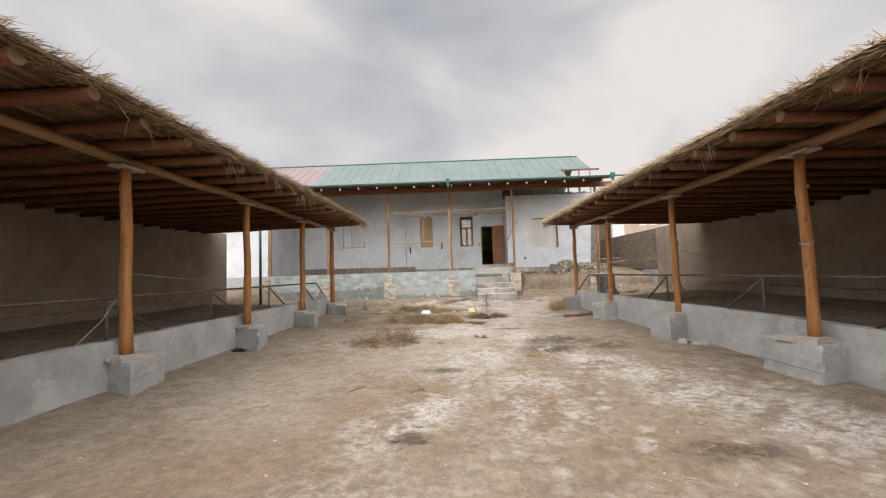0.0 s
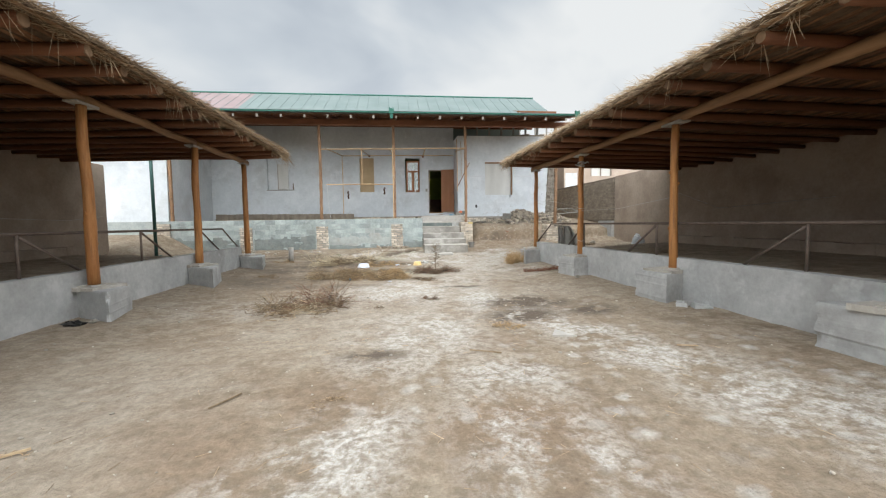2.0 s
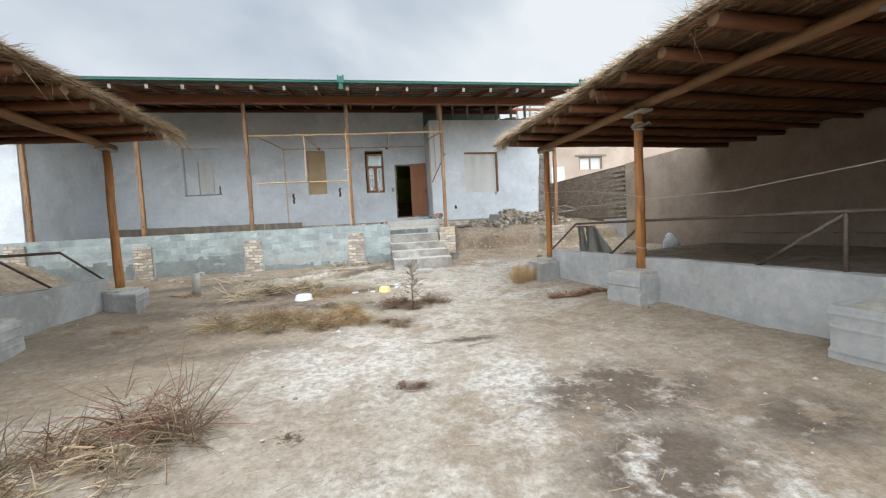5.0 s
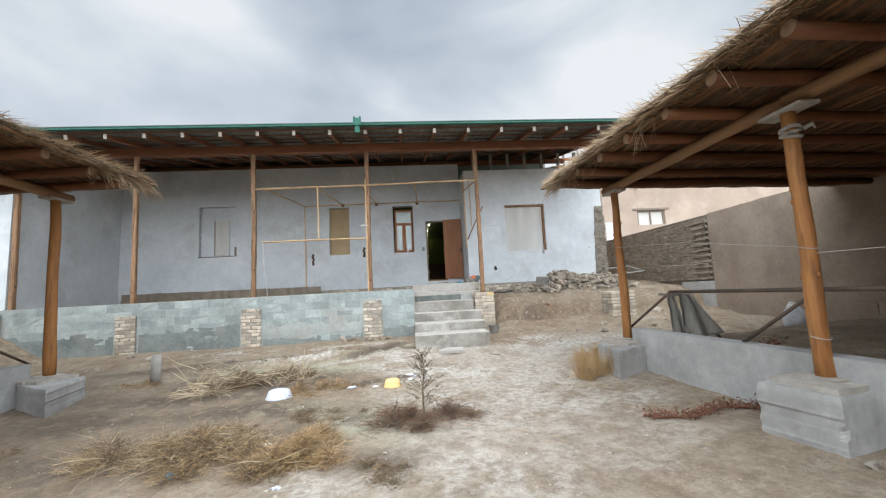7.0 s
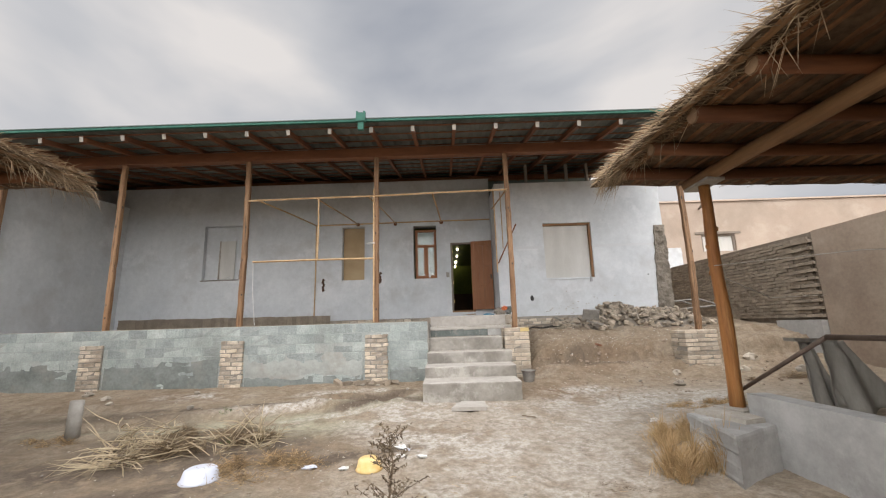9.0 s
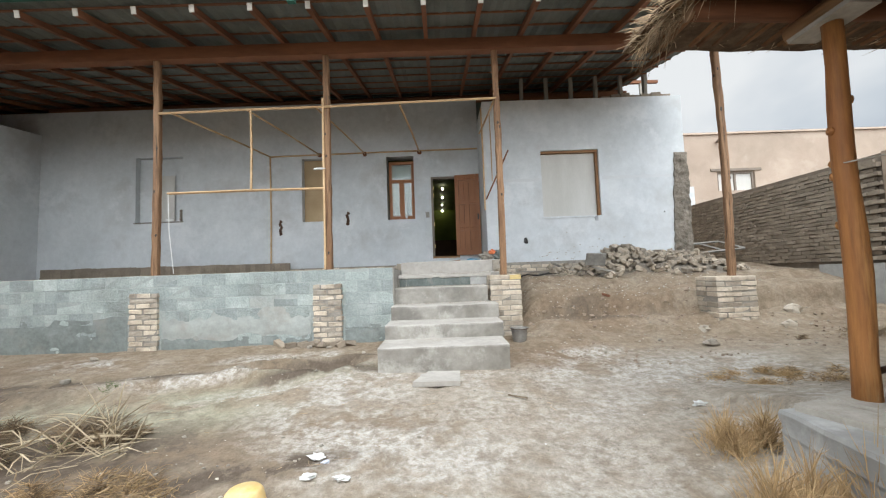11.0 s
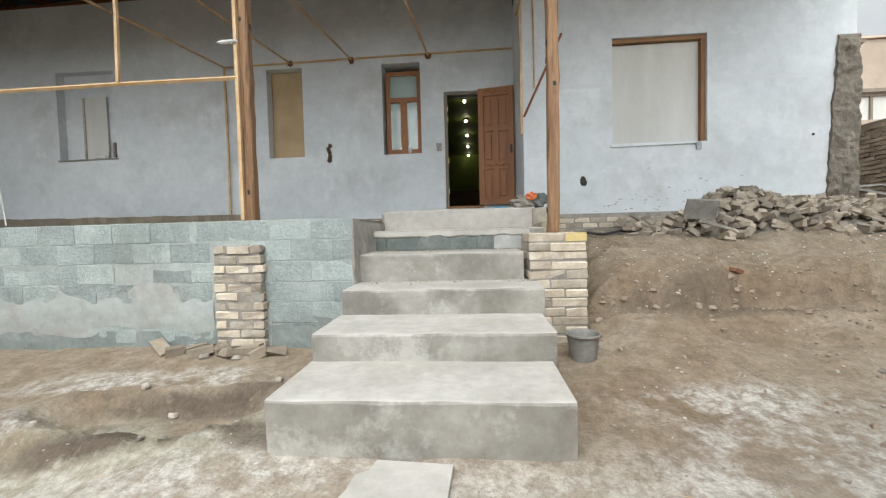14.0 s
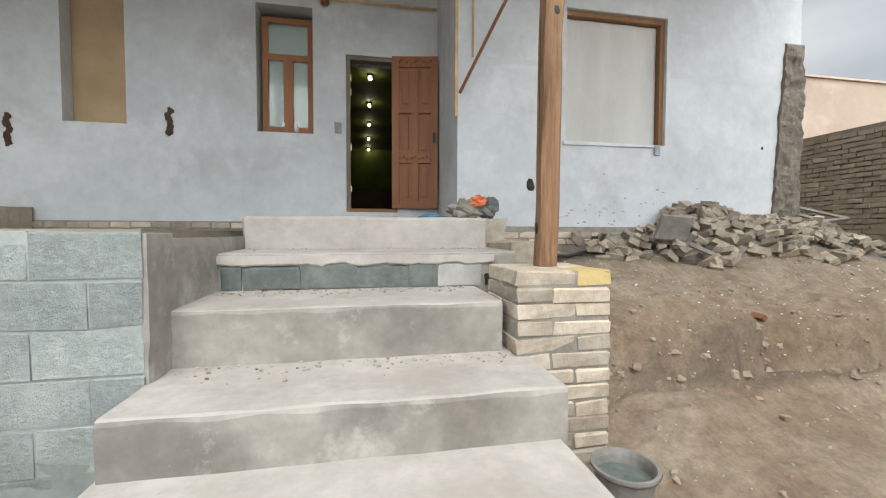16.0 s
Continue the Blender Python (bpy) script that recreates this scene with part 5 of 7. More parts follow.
part("stub", Shape().box(-5.19, -5.14, HY - 0.04, HY + 0.05, 3.12, 3.42, 0.01), "frame_dull", w)
boarded_window("window_2", W1, HY, "board_tan", "frame_dull", "", "narrow window blocked with tan hardboard", 0.2)
bw = boarded_window("window_3", BW, 22.0, "board_white", "frame", "tr", "square window blocked with a whitish sheet", 0.14)
s = Shape()
for j in range(25):
    for i in range(41):
        x, z = 4.38 + 1.29 * i / 40, 2.70 + 1.53 * j / 24
        s.v.append((x, 22.118 + 0.012 * math.sin(x * 14 + 0.8 * math.sin(z * 3)) * (0.4 + 0.6 * j / 24) + 0.008 * noise.noise((x * 5, z * 4, 0)), z + 0.012 * noise.noise((x * 6, 0, j))))
s.f += [(j * 41 + i, j * 41 + i + 1, (j + 1) * 41 + i + 1, (j + 1) * 41 + i) for j in range(24) for i in range(40)]
part("loose_sheet", s, "board_white", bw, "wrinkled whitish sheet", smooth=True)
part("ledge", Shape().box(4.33, 5.69, 21.975, 22.1, 2.65, 2.688, 0.008), "white", bw)
part("rag_tail", Shape().box(5.60, 5.66, 21.96, 21.99, 2.56, 2.68, 0.01), "grey_cloth", bw)
# glazed window
x0, x1, z0, z1 = W2
ob = thing("window_4", ((x0 + x1) / 2, HY, z0), "brown wooden window with a toplight and two narrow panes", "window", kind="structure")
fy = HY + 0.12


def bar(nm, xa, xb, za, zb, par, mat="door", d=0.07):
    return part(nm, Shape().box(xa, xb, fy, fy + d, za, zb, 0.002), mat, par)


xa, xb, za, zb = x0 + 0.05, x1 - 0.01, z0 + 0.02, z1 - 0.12
bar("stile", xa, xa + 0.075, za, zb, ob)
bar("stile", xb - 0.075, xb, za, zb, ob)
bar("head", xa + 0.077, xb - 0.077, zb - 0.075, zb, ob)
bar("sill_rail", xa + 0.077, xb - 0.077, za, za + 0.085, ob)
zm = za + 1.02
bar("transom", xa + 0.077, xb - 0.077, zm, zm + 0.085, ob)
xm = (xa + xb) / 2
bar("mullion", xm - 0.065, xm + 0.065, za + 0.087, zm - 0.002, ob)
for px0, px1, pz0, pz1 in ((xa + 0.078, xm - 0.067, za + 0.088, zm - 0.003), (xm + 0.067, xb - 0.078, za + 0.088, zm - 0.003), (xa + 0.078, xb - 0.078, zm + 0.087, zb - 0.077)):
    p = part("pane", Shape().box(px0, px1, fy + 0.03, fy + 0.036, pz0, pz1), "glass", ob)
    p.visible_shadow = False
s = Shape().blob((xm - 0.06, fy - 0.03, za + 0.11), (0.02, 0.02, 0.03), 8, 5).blob((xm + 0.11, fy - 0.03, za + 0.08), (0.035, 0.03, 0.07), 8, 5)
part("sill_clutter", s, "bark_rag", ob)
# curtain-pale board behind the panes
part("curtain", Shape().box(xa + 0.01, xb - 0.01, fy + 0.15, fy + 0.16, za, zb), "board_white", ob, "pale curtain behind the glass")
# door
dx0, dx1, dz0, dz1 = DOOR
ob = thing("door_1", (dx0, HY, dz0), "open carved brown wooden door in a worn frame", "door", kind="structure")
part("jamb", Shape().box(dx0 + 0.003, dx0 + 0.06, HY + 0.03, HY + 0.16, dz0 + 0.003, dz1 - 0.06, 0.002), "frame_dull", ob)
part("jamb", Shape().box(dx1 - 0.06, dx1 - 0.003, HY + 0.03, HY + 0.16, dz0 + 0.003, dz1 - 0.06, 0.002), "frame", ob)
part("lintel", Shape().box(dx0 + 0.003, dx1 - 0.003, HY + 0.03, HY + 0.16, dz1 - 0.057, dz1 - 0.003, 0.002), "frame_dull", ob)
part("threshold", Shape().box(dx0 + 0.003, dx1 - 0.003, HY + 0.0, HY + 0.18, dz0 - 0.09, dz0 + 0.05, 0.003), "frame", ob)
for z in (3.75, 3.55, 2.75, 2.15):
    part("hinge", Shape().box(dx0 + 0.061, dx0 + 0.075, HY + 0.06, HY + 0.1, z, z + 0.09), "brass", ob)
hinge = Matrix.Translation((dx1 - 0.075, HY + 0.02, 0)) @ Matrix.Rotation(radians(-10), 4, "Z")
LW, Z0, Z1 = 0.668, dz0 + 0.06, dz1 + 0.005


def leafbox(nm, a, b, c, d, y0, y1, par, mat="door", wob=0.002):
    return part(nm, Shape().box(a, b, y0, y1, c, d, wob, m=hinge), mat, par)


leaf = leafbox("leaf", 0.0, LW, Z0, Z1, -0.03, 0.0, ob)
leafbox("stile", 0.0, 0.10, Z0, Z1, -0.072, -0.031, leaf)
leafbox("stile", LW - 0.10, LW, Z0, Z1, -0.072, -0.031, leaf)
leafbox("stile", LW / 2 - 0.05, LW / 2 + 0.05, Z0 + 0.11, Z1 - 0.16, -0.068, -0.031, leaf)
for za, zb in ((Z0, Z0 + 0.10), (Z0 + 0.66, Z0 + 0.80), (Z0 + 1.38, Z0 + 1.47), (Z1 - 0.15, Z1)):
    leafbox("rail", 0.102, LW - 0.102, za, zb, -0.070, -0.031, leaf)
for za, zb in ((Z0 + 0.13, Z0 + 0.63), (Z0 + 0.83, Z0 + 1.35), (Z0 + 1.50, Z1 - 0.18)):
    for a, b in ((0.125, LW / 2 - 0.07), (LW / 2 + 0.07, LW - 0.125)):
        part("raised_panel", Shape().box(a + 0.025, b - 0.025, -0.058, -0.03, za + 0.025, zb - 0.025, 0.004, m=hinge), "door", leaf)
s = Shape()
for i in range(9):
    u = 0.11 + (LW - 0.22) * i / 8
    s.blob(hinge @ Vector((u, -0.074, Z1 - 0.075 + 0.03 * math.sin(i * 1.6))), (0.03, 0.012, 0.022), 7, 4)
    s.blob(hinge @ Vector((u, -0.074, Z0 + 0.73 + 0.018 * math.sin(i * 2.1))), (0.026, 0.012, 0.02), 7, 4)
part("carving", s, "door", leaf, "carved relief on the rails", kind="stuff")
leafbox("lock", LW - 0.07, LW - 0.03, Z0 + 0.95, Z0 + 1.1, -0.082, -0.072, leaf, "dark_metal")
# room behind the door
s = Shape()
s.add([(0.2, 23.78, 1.8), (4.2, 23.78, 1.8), (4.2, 32.9, 1.8), (0.2, 32.9, 1.8)], [(0, 1, 2, 3)])
solo("floor_room", s, "room_wood", "dark floor of the room indoors", "floor", kind="structure")
s = Shape().box(0.1, 0.2, 23.78, 32.9, 1.8, 4.7).box(4.2, 4.3, 23.78, 32.9, 1.8, 4.7).box(0.1, 4.3, 32.9, 33.0, 1.8, 4.7)
solo("wall_room", s, "room", "dim green-painted room walls", "wall", kind="structure")
s = Shape().box(0.1, 4.3, 23.78, 33.0, 4.7, 4.8)
solo("ceiling", s, "room", "dim green-painted ceiling of the room", "ceiling", kind="structure")
s = Shape().box(0.21, 4.19, 31.0, 31.08, 1.81, 3.0)
solo("cabinet", s, "room_wood", "dark wooden cabinet across the room's far end", "cabinet")
for i in range(5):
    y = 25.6 + 1.75 * i
    ob = thing("ceiling_lamp", (2.02, y, 4.7), "small lit ceiling lamp in the dim room", "lamp", "row of ceiling lamps")
    part("fitting", Shape().tube([(2.02, y, 4.7), (2.02, y, 4.66)], 0.06, 12), "dark_metal", ob)
    part("glass_bowl", Shape().blob((2.02, y, 4.62), (0.036, 0.036, 0.034), 10, 6, 0), "bulb", ob, smooth=True)

# exposed brick foot of the verandah wall, bricks at the end of the file
wall_foot = thing("wall_foot", (-5.6, HY, 1.58), "exposed brick foot along the house wall", "brick footing", kind="structure")
part("mortar", Shape().box(-8.95, 2.98, HY - 0.035, HY - 0.003, 1.58, 1.70, 0.0), "brick_joint", wall_foot)
s = Shape()
n = 50
for i in range(n):
    xa = -8.9 + 6.7 * i / n
    s.box(xa, -8.9 + 6.7 * (i + 1) / n, HY - 0.06, HY - 0.036, 1.585, 1.86 + 0.05 * (1 - i / n) + 0.02 * noise.noise((xa * 2, 0, 0)), 0.004)
part("mud_skirt", s, "mud_brick", wall_foot, "crumbling mud skirt")
annex_foot = thing("annex_foot", (5.0, 21.99, 1.4), "exposed brick foot of the protruding room", "brick footing", kind="structure")
part("mortar", Shape().box(3.02, 7.5, 21.96, 21.998, 1.3, 1.63, 0.0), "brick_joint", annex_foot)
# crumbled corner of the protruding room
s = Shape()
nx, nz = 16, 110
for j in range(nz + 1):
    q = j / nz
    z = 1.3 + 2.86 * q
    xl = 7.43 + 0.17 * q + 0.035 * noise.noise((z * 3.0, 1.0, 0.0)) + 0.02 * noise.noise((z * 9.0, 2.0, 0.0))
    xr = 7.91 + 0.03 * noise.noise((z * 4.0, 7.0, 0.0)) + 0.02 * noise.noise((z * 11.0, 5.0, 0.0))
    s.v.append((xl, 22.05, z))
    for i in range(nx + 1):
        x = xl + (xr - xl) * i / nx
        d = 0.028 + 0.035 * noise.noise((x * 6, z * 5, 1.0)) + 0.022 * noise.noise((x * 15, z * 13, 4.0))
        s.v.append((x, 21.99 - max(0.002, d) * smooth01(1 - abs(2 * q - 1), 0, 0.03), z))
    s.v += [(xr, 22.25, z), (xr - 0.01, 22.5, z)]
w = nx + 4
for j in range(nz):
    s.f += [(j * w + i, j * w + i + 1, (j + 1) * w + i + 1, (j + 1) * w + i) for i in range(w - 1)]
s.f += [tuple(range(w - 1, -1, -1)), tuple(nz * w + i for i in range(w))]
solo("crumbled_corner", s, "rubble_stone", "crumbled clay corner of the house wall", "wall corner", kind="structure")
# loose mud bricks on top of the wall at the right end
s = Shape()
for i in range(7):
    s.box(5.95 + i * 0.25, 6.17 + i * 0.25, 22.05, 22.3, 5.582, 5.64 + 0.03 * (i % 3), 0.012)
solo("wall_top_bricks", s, "mud_brick", "loose mud bricks along the broken wall top", "bricks", kind="stuff")

# limewash band and scuffed foot of the protruding room
s = Shape()
for a, b in ((3.25, 4.33), (5.83, 7.55)):
    n = 24
    k = len(s.v)
    for i in range(n + 1):
        x = a + (b - a) * i / n
        w = 0.035 + 0.02 * noise.noise((x * 5, 0, 0))
        s.v += [(x, 21.996, 3.60 - w + 0.02 * noise.noise((x * 2, 4, 0))), (x, 21.996, 3.60 + w)]
    s.f += [(k + 2 * i, k + 2 * i + 2, k + 2 * i + 3, k + 2 * i + 1) for i in range(n)]
solo("limewash_band", s, "band", "brighter limewash band along the white wall", "wall band", kind="structure")
rnd = random.Random(15)
s = Shape()
for _ in range(45):
    x, z = rnd.gauss(4.9, 0.7), 1.66 + abs(rnd.gauss(0, 0.22))
    if 3.2 < x < 6.6:
        s.blob((x, 21.999, z), (rnd.uniform(0.006, 0.03), 0.002, rnd.uniform(0.004, 0.012)), 7, 4, 0.5)
solo("plaster_scuffs", s, "pale_wood", "small bare scuffs near the wall's foot", "scuffs", kind="stuff")

# pipe stubs, holes and marks in the plaster
for x, z, h in ((-2.47, 2.83, 0.32), (-0.63, 3.02, 0.28)):
    s = Shape()
    for k in range(5):
        s.blob((x + random.uniform(-0.03, 0.03), HY - 0.006, z - h / 2 + h * k / 4), (0.045, 0.016, 0.05), 8, 5, 0.4)
    solo("wall_hole", s, "room_wood", "dark broken chase in the plaster", "hole", group="holes in the plaster", kind="structure")
solo("wall_hole", Shape().blob((3.92, 21.995, 2.14), (0.05, 0.014, 0.075), 9, 5, 0.25), "dark_metal", "dark round hole in the white plaster", "hole", group="holes in the plaster", kind="structure")
solo("wall_hole", Shape().blob((7.28, 21.995, 2.72), (0.02, 0.01, 0.02), 7, 4, 0.2), "dark_metal", "small nail hole in the white plaster", "hole", group="holes in the plaster", kind="structure")
solo("junction_box", Shape().box(1.50, 1.60, HY - 0.02, HY, 2.98, 3.12, 0.01), "cement_dark", "grey patch plate beside the door", "plate")

# ---- lath frame of the verandah ----
lf = thing("lath_frame", (-0.1, 19.3, 2.95), "unfinished frame of thin pine laths on the verandah", "frame")


def lath(a, b, w=0.022, nm="lath"):
    return part(nm, Shape().tube([a, tuple((p + q) / 2 + 0.01 for p, q in zip(a, b)), b], w, 4), "lath", lf)


lath((-3.05, 19.42, 4.43), (-0.13, 19.42, 4.455))
lath((-0.13, 19.42, 4.455), (2.96, 19.42, 4.51))
lath((-2.88, 19.42, 2.985), (-0.13, 19.42, 2.985))
lath((-1.42, 19.43, 4.43), (-1.42, 19.43, 2.99))
lath((-2.72, HY - 0.03, 4.80), (2.97, HY - 0.03, 4.84))
lath((-2.72, HY - 0.04, 4.80), (-2.72, HY - 0.04, 1.60))
for xa in (-2.72, -1.35, -0.12, 1.38):
    lath((xa, HY - 0.05, 4.80), (xa - 0.15, 19.46, 4.46))
for xa in (-1.35, -0.12, 1.38):
    part("bracket", Shape().blob((xa, HY - 0.04, 4.79), (0.055, 0.03, 0.06), 9, 6, 0.3), "beam_red", lf, "rusty brown bracket on the wall")
lath((2.93, 22.2, 4.86), (2.93, 19.46, 4.50))
lath((2.96, 21.95, 5.4), (2.97, 21.95, 2.9), 0.025)
lath((3.16, 21.96, 5.3), (3.17, 21.96, 3.6), 0.016)
part("brace", Shape().tube([(3.0, 21.9, 3.15), (3.5, 21.5, 4.2)], 0.022, 4), "beam_red", lf)
part("sister_lath", Shape().box(-0.155, -0.118, 19.405, 19.44, 1.56, 4.62, 0.005), "lath", lf, "new pale lath nailed to the post")
part("rag", Shape().blob((-0.2, 19.385, 3.33), (0.08, 0.018, 0.018), 9, 5, 0.55), "bark_rag", lf)
part("white_cord", Shape().tube([(-2.86, 19.41, 2.99), (-2.82, 19.38, 2.3), (-2.74, 19.39, 1.58)], 0.007, 5), "bark_rag", lf)

# ---- brick pillars ----
def brick_pillar(x0, x1, y0, y1, z0, z1, label):
    ob = thing("brick_pillar", ((x0 + x1) / 2, (y0 + y1) / 2, z0), label, "pillar", "brick pillars")
    part("mortar", Shape().box(x0 + 0.012, x1 - 0.012, y0 + 0.014, y1 - 0.012, z0 - 0.2, z1 - 0.012), "brick_joint", ob)
    return ob


PILLARS = [(-9.35, -8.85, 19.08, 19.17, 0.7, 1.45), (-6.28, -5.78, 19.115, 19.17, 0.36, 1.25), (-3.30, -2.82, 19.115, 19.17, 0.30, 1.27), (-0.265, 0.205, 19.09, 19.17, 0.26, 1.31)]
pillars = [(brick_pillar(*p, "buff brick pier built into the block plinth"), p, False) for p in PILLARS]
for p in ((2.685, 3.215, 19.24, 19.74, 0.22, 1.36), (6.45, 7.13, 19.15, 19.72, 0.30, 1.20)):
    pillars.append((brick_pillar(*p, "free-standing buff brick pillar under a verandah post"), p, True))

# ---- bare mud-brick end of the east wall ----
bare_wall = thing("bare_brick_wall", (9.8, 24, 0.6), "bare grey-brown mud-brick stretch of the yard wall", "wall", kind="structure")
part("core", Shape().box(9.76, 10.1, 19.4, 33.0, 0.4, 3.28), "mud_joint", bare_wall)
part("cement_foot", Shape().box(9.58, 9.76, 19.42, 20.6, 0.4, 1.32, 0.01), "footing", bare_wall, "grey cement-rendered foot of the wall")

# ---- neighbour's house behind the wall ----
nb = thing("neighbour_house", (18, 28, 0.5), "beige plastered neighbouring house with peeling walls", "house")
front = wall_with_openings(Shape(), 11.0, 34.0, 0.5, 6.55, 28.0, 28.5, [(12.85, 14.35, 4.3, 5.07)])
part("wall", front, "beige", nb)
wn4 = part("window", Shape().box(12.86, 14.34, 28.12, 28.15, 4.31, 5.06), "board_white", nb, "pale glazed window")
part("window_frame", Shape().box(12.86, 14.34, 28.06, 28.115, 4.98, 5.06).box(12.86, 12.94, 28.06, 28.115, 4.31, 4.98).box(13.56, 13.63, 28.06, 28.115, 4.31, 4.98).box(14.26, 14.34, 28.06, 28.115, 4.31, 4.98), "frame_dull", wn4)
part("parapet", Shape().box(10.95, 34.0, 27.93, 28.5, 6.55, 6.63, 0.02), "beige", nb)
part("side_wall", Shape().box(11.0, 11.4, 28.5, 36.0, 0.5, 6.5), "beige", nb)
part("lintel", Shape().box(12.6, 14.6, 27.96, 28.0, 5.07, 5.17), "frame_dull", nb)
part("pole_stub", Shape().tube([(12.95, 28, 6.25), (12.5, 27.1, 6.15)], 0.05, 6), "frame_dull", nb)
part("white_patch", Shape().box(11.1, 11.9, 27.985, 27.999, 3.4, 4.5, 0.0), "white", nb)

# ---- rubble heap by the protruding room ----
def heap_z(x, y):
    h = 0.60 * math.exp(-((x - 6.05) / 0.55) ** 2) + 0.40 * math.exp(-((x - 7.1) / 0.6) ** 2) + 0.24 * math.exp(-((x - 7.9) / 0.4) ** 2) + 0.10 * math.exp(-((x - 4.6) / 0.9) ** 2)
    return h * smooth01(y, 20.75, 21.75)


heap = thing("rubble_heap", (6.2, 21.5, 1.4), "heap of dusty broken bricks against the white wall", "rubble")
s = Shape()
nx, ny = 50, 16
for j in range(ny + 1):
    for i in range(nx + 1):
        x, y = 3.9 + 4.6 * i / nx, 20.6 + 1.38 * j / ny
        s.v.append((x, y, ground_z(x, y, False) - 0.03 + 0.80 * heap_z(x, y)))
for j in range(ny):
    for i in range(nx):
        a = j * (nx + 1) + i
        s.f.append((a, a + 1, a + nx + 2, a + nx + 1))
part("rubble_core", s, "rubble_stone", heap)
s = Shape().box(-0.22, 0.22, -0.02, 0.02, -0.13, 0.13, 0.012, m=pose(5.25, 21.2, 1.62, 24, 4, 6))
part("cement_slab", s, "cement_dark", heap, "flat broken cement slab")
for m in (pose(5.35, 20.85, 1.36, 0, 12, 25), pose(4.4, 21.2, 1.52, 0, 5, 60)):
    part("stick", Shape().box(-0.45, 0.45, -0.018, 0.018, -0.018, 0.018, 0.003, m=m), "grey_wood", heap)
s = Shape().tube([(3.5 + 0.12 * i, 21.25 - 0.09 * math.sin(i * 0.55), ground_z(3.5 + 0.12 * i, 21.2, False) + 0.04 + 0.02 * math.sin(i * 1.3)) for i in range(12)], 0.02, 6)
part("hose", s, "dark_metal", heap, "dark hose lying along the rubble")

# green metal frame leaning behind the heap
fr = thing("metal_frame", (8.9, 22.2, 1.65), "grey-green metal frame lying beside the wall", "frame")
M = pose(8.75, 22.3, 1.74, 18, -4, 12)
for a, b in (((-0.75, 0, 0), (0.75, 0, 0)), ((-0.75, 0.75, 0), (0.75, 0.75, 0)), ((-0.75, 0, 0), (-0.75, 0.75, 0)), ((0.75, 0, 0), (0.75, 0.75, 0)), ((0.1, 0, 0), (0.1, 0.75, 0))):
    part("frame_bar", Shape().tube([M @ Vector(a), M @ Vector(b)], 0.03, 4), "zinc", fr)

# clutter at the head of the stairs
ob = thing("rag_pile", (3.0, 20.95, 1.6), "pile of orange and grey rags on rubble", "rags")
part("rubble", Shape().box(2.90, 3.10, 20.6, 21.0, 1.36, 1.66, 0.03), "stone", ob)
part("orange_rag", Shape().blob((2.95, 20.93, 1.845), (0.07, 0.05, 0.045), 11, 7, 0.5), "orange_cloth", ob)
part("grey_sack", Shape().blob((2.84, 21.0, 1.755), (0.15, 0.10, 0.09), 15, 10, 0.4), "stone", ob)
part("dark_rag", Shape().blob((3.07, 21.0, 1.78), (0.10, 0.09, 0.09), 11, 7, 0.4), "block_dark", ob)
part("blue_rag", Shape().blob((2.55, 21.1, 1.69), (0.14, 0.08, 0.04), 9, 5, 0.3), "blue_cloth", ob)
s = Shape().box(2.95, 3.12, 20.0, 20.6, 1.2, 1.48, 0.02)
solo("rubble_edge", s, "rubble", "crumbled masonry edge beside the top step", "masonry", kind="structure")

# bucket
def lathe(s, c, prof, n=24):
    k = len(s.v)
    for r, z in prof:
        for i in range(n):
            a = 2 * math.pi * i / n
            s.v.append((c[0] + r * math.cos(a), c[1] + r * math.sin(a), c[2] + z))
    for j in range(len(prof) - 1):
        for i in range(n):
            i2 = (i + 1) % n
            s.f.append((k + j * n + i, k + j * n + i2, k + (j + 1) * n + i2, k + (j + 1) * n + i))
    return s


gz = ground_z(3.08, 18.92) - 0.02
ob = thing("bucket", (3.08, 18.92, gz), "grey cement-stained bucket beside the brick pillar", "bucket")
part("pail", lathe(Shape(), (3.08, 18.92, gz), [(0.001, 0.01), (0.10, 0.01), (0.132, 0.215), (0.147, 0.22), (0.147, 0.233), (0.132, 0.233), (0.124, 0.21), (0.12, 0.17)]), "zinc", ob, smooth=False)
part("dried_cement", lathe(Shape(), (3.08, 18.92, gz), [(0.124, 0.17), (0.07, 0.183), (0.001, 0.19)]), "block_dark", ob)
part("handle", Shape().tube([(3.08 + 0.147 * math.cos(a), 18.92 + 0.147 * math.sin(a) * 0.97, gz + 0.225 + 0.01 * math.sin(a)) for a in np.linspace(-2.9, 0.3, 14)], 0.005, 5), "pipe", ob)

# paving slab in front of the steps
s = Shape()
g = ground_z(1.8, 17.3) + 0.015
rim = [(1.50, 17.06), (2.04, 17.03), (2.06, 17.50), (1.66, 17.53), (1.64, 17.44), (1.58, 17.40), (1.57, 17.28)]
n = len(rim)
s.add([(x, y, g - 0.02) for x, y in rim] + [(x, y, g + 0.035 + 0.01 * (y - 17)) for x, y in rim], [tuple(range(n, 2 * n))] + [(i, (i + 1) % n, n + (i + 1) % n, n + i) for i in range(n)])
solo("paving_slab", s, "concrete", "broken pale slab on the ground before the steps", "slab")

# ---- yard things ----
def on(x, y, dz=0.0):
    return (x, y, ground_z(x, y) + dz)


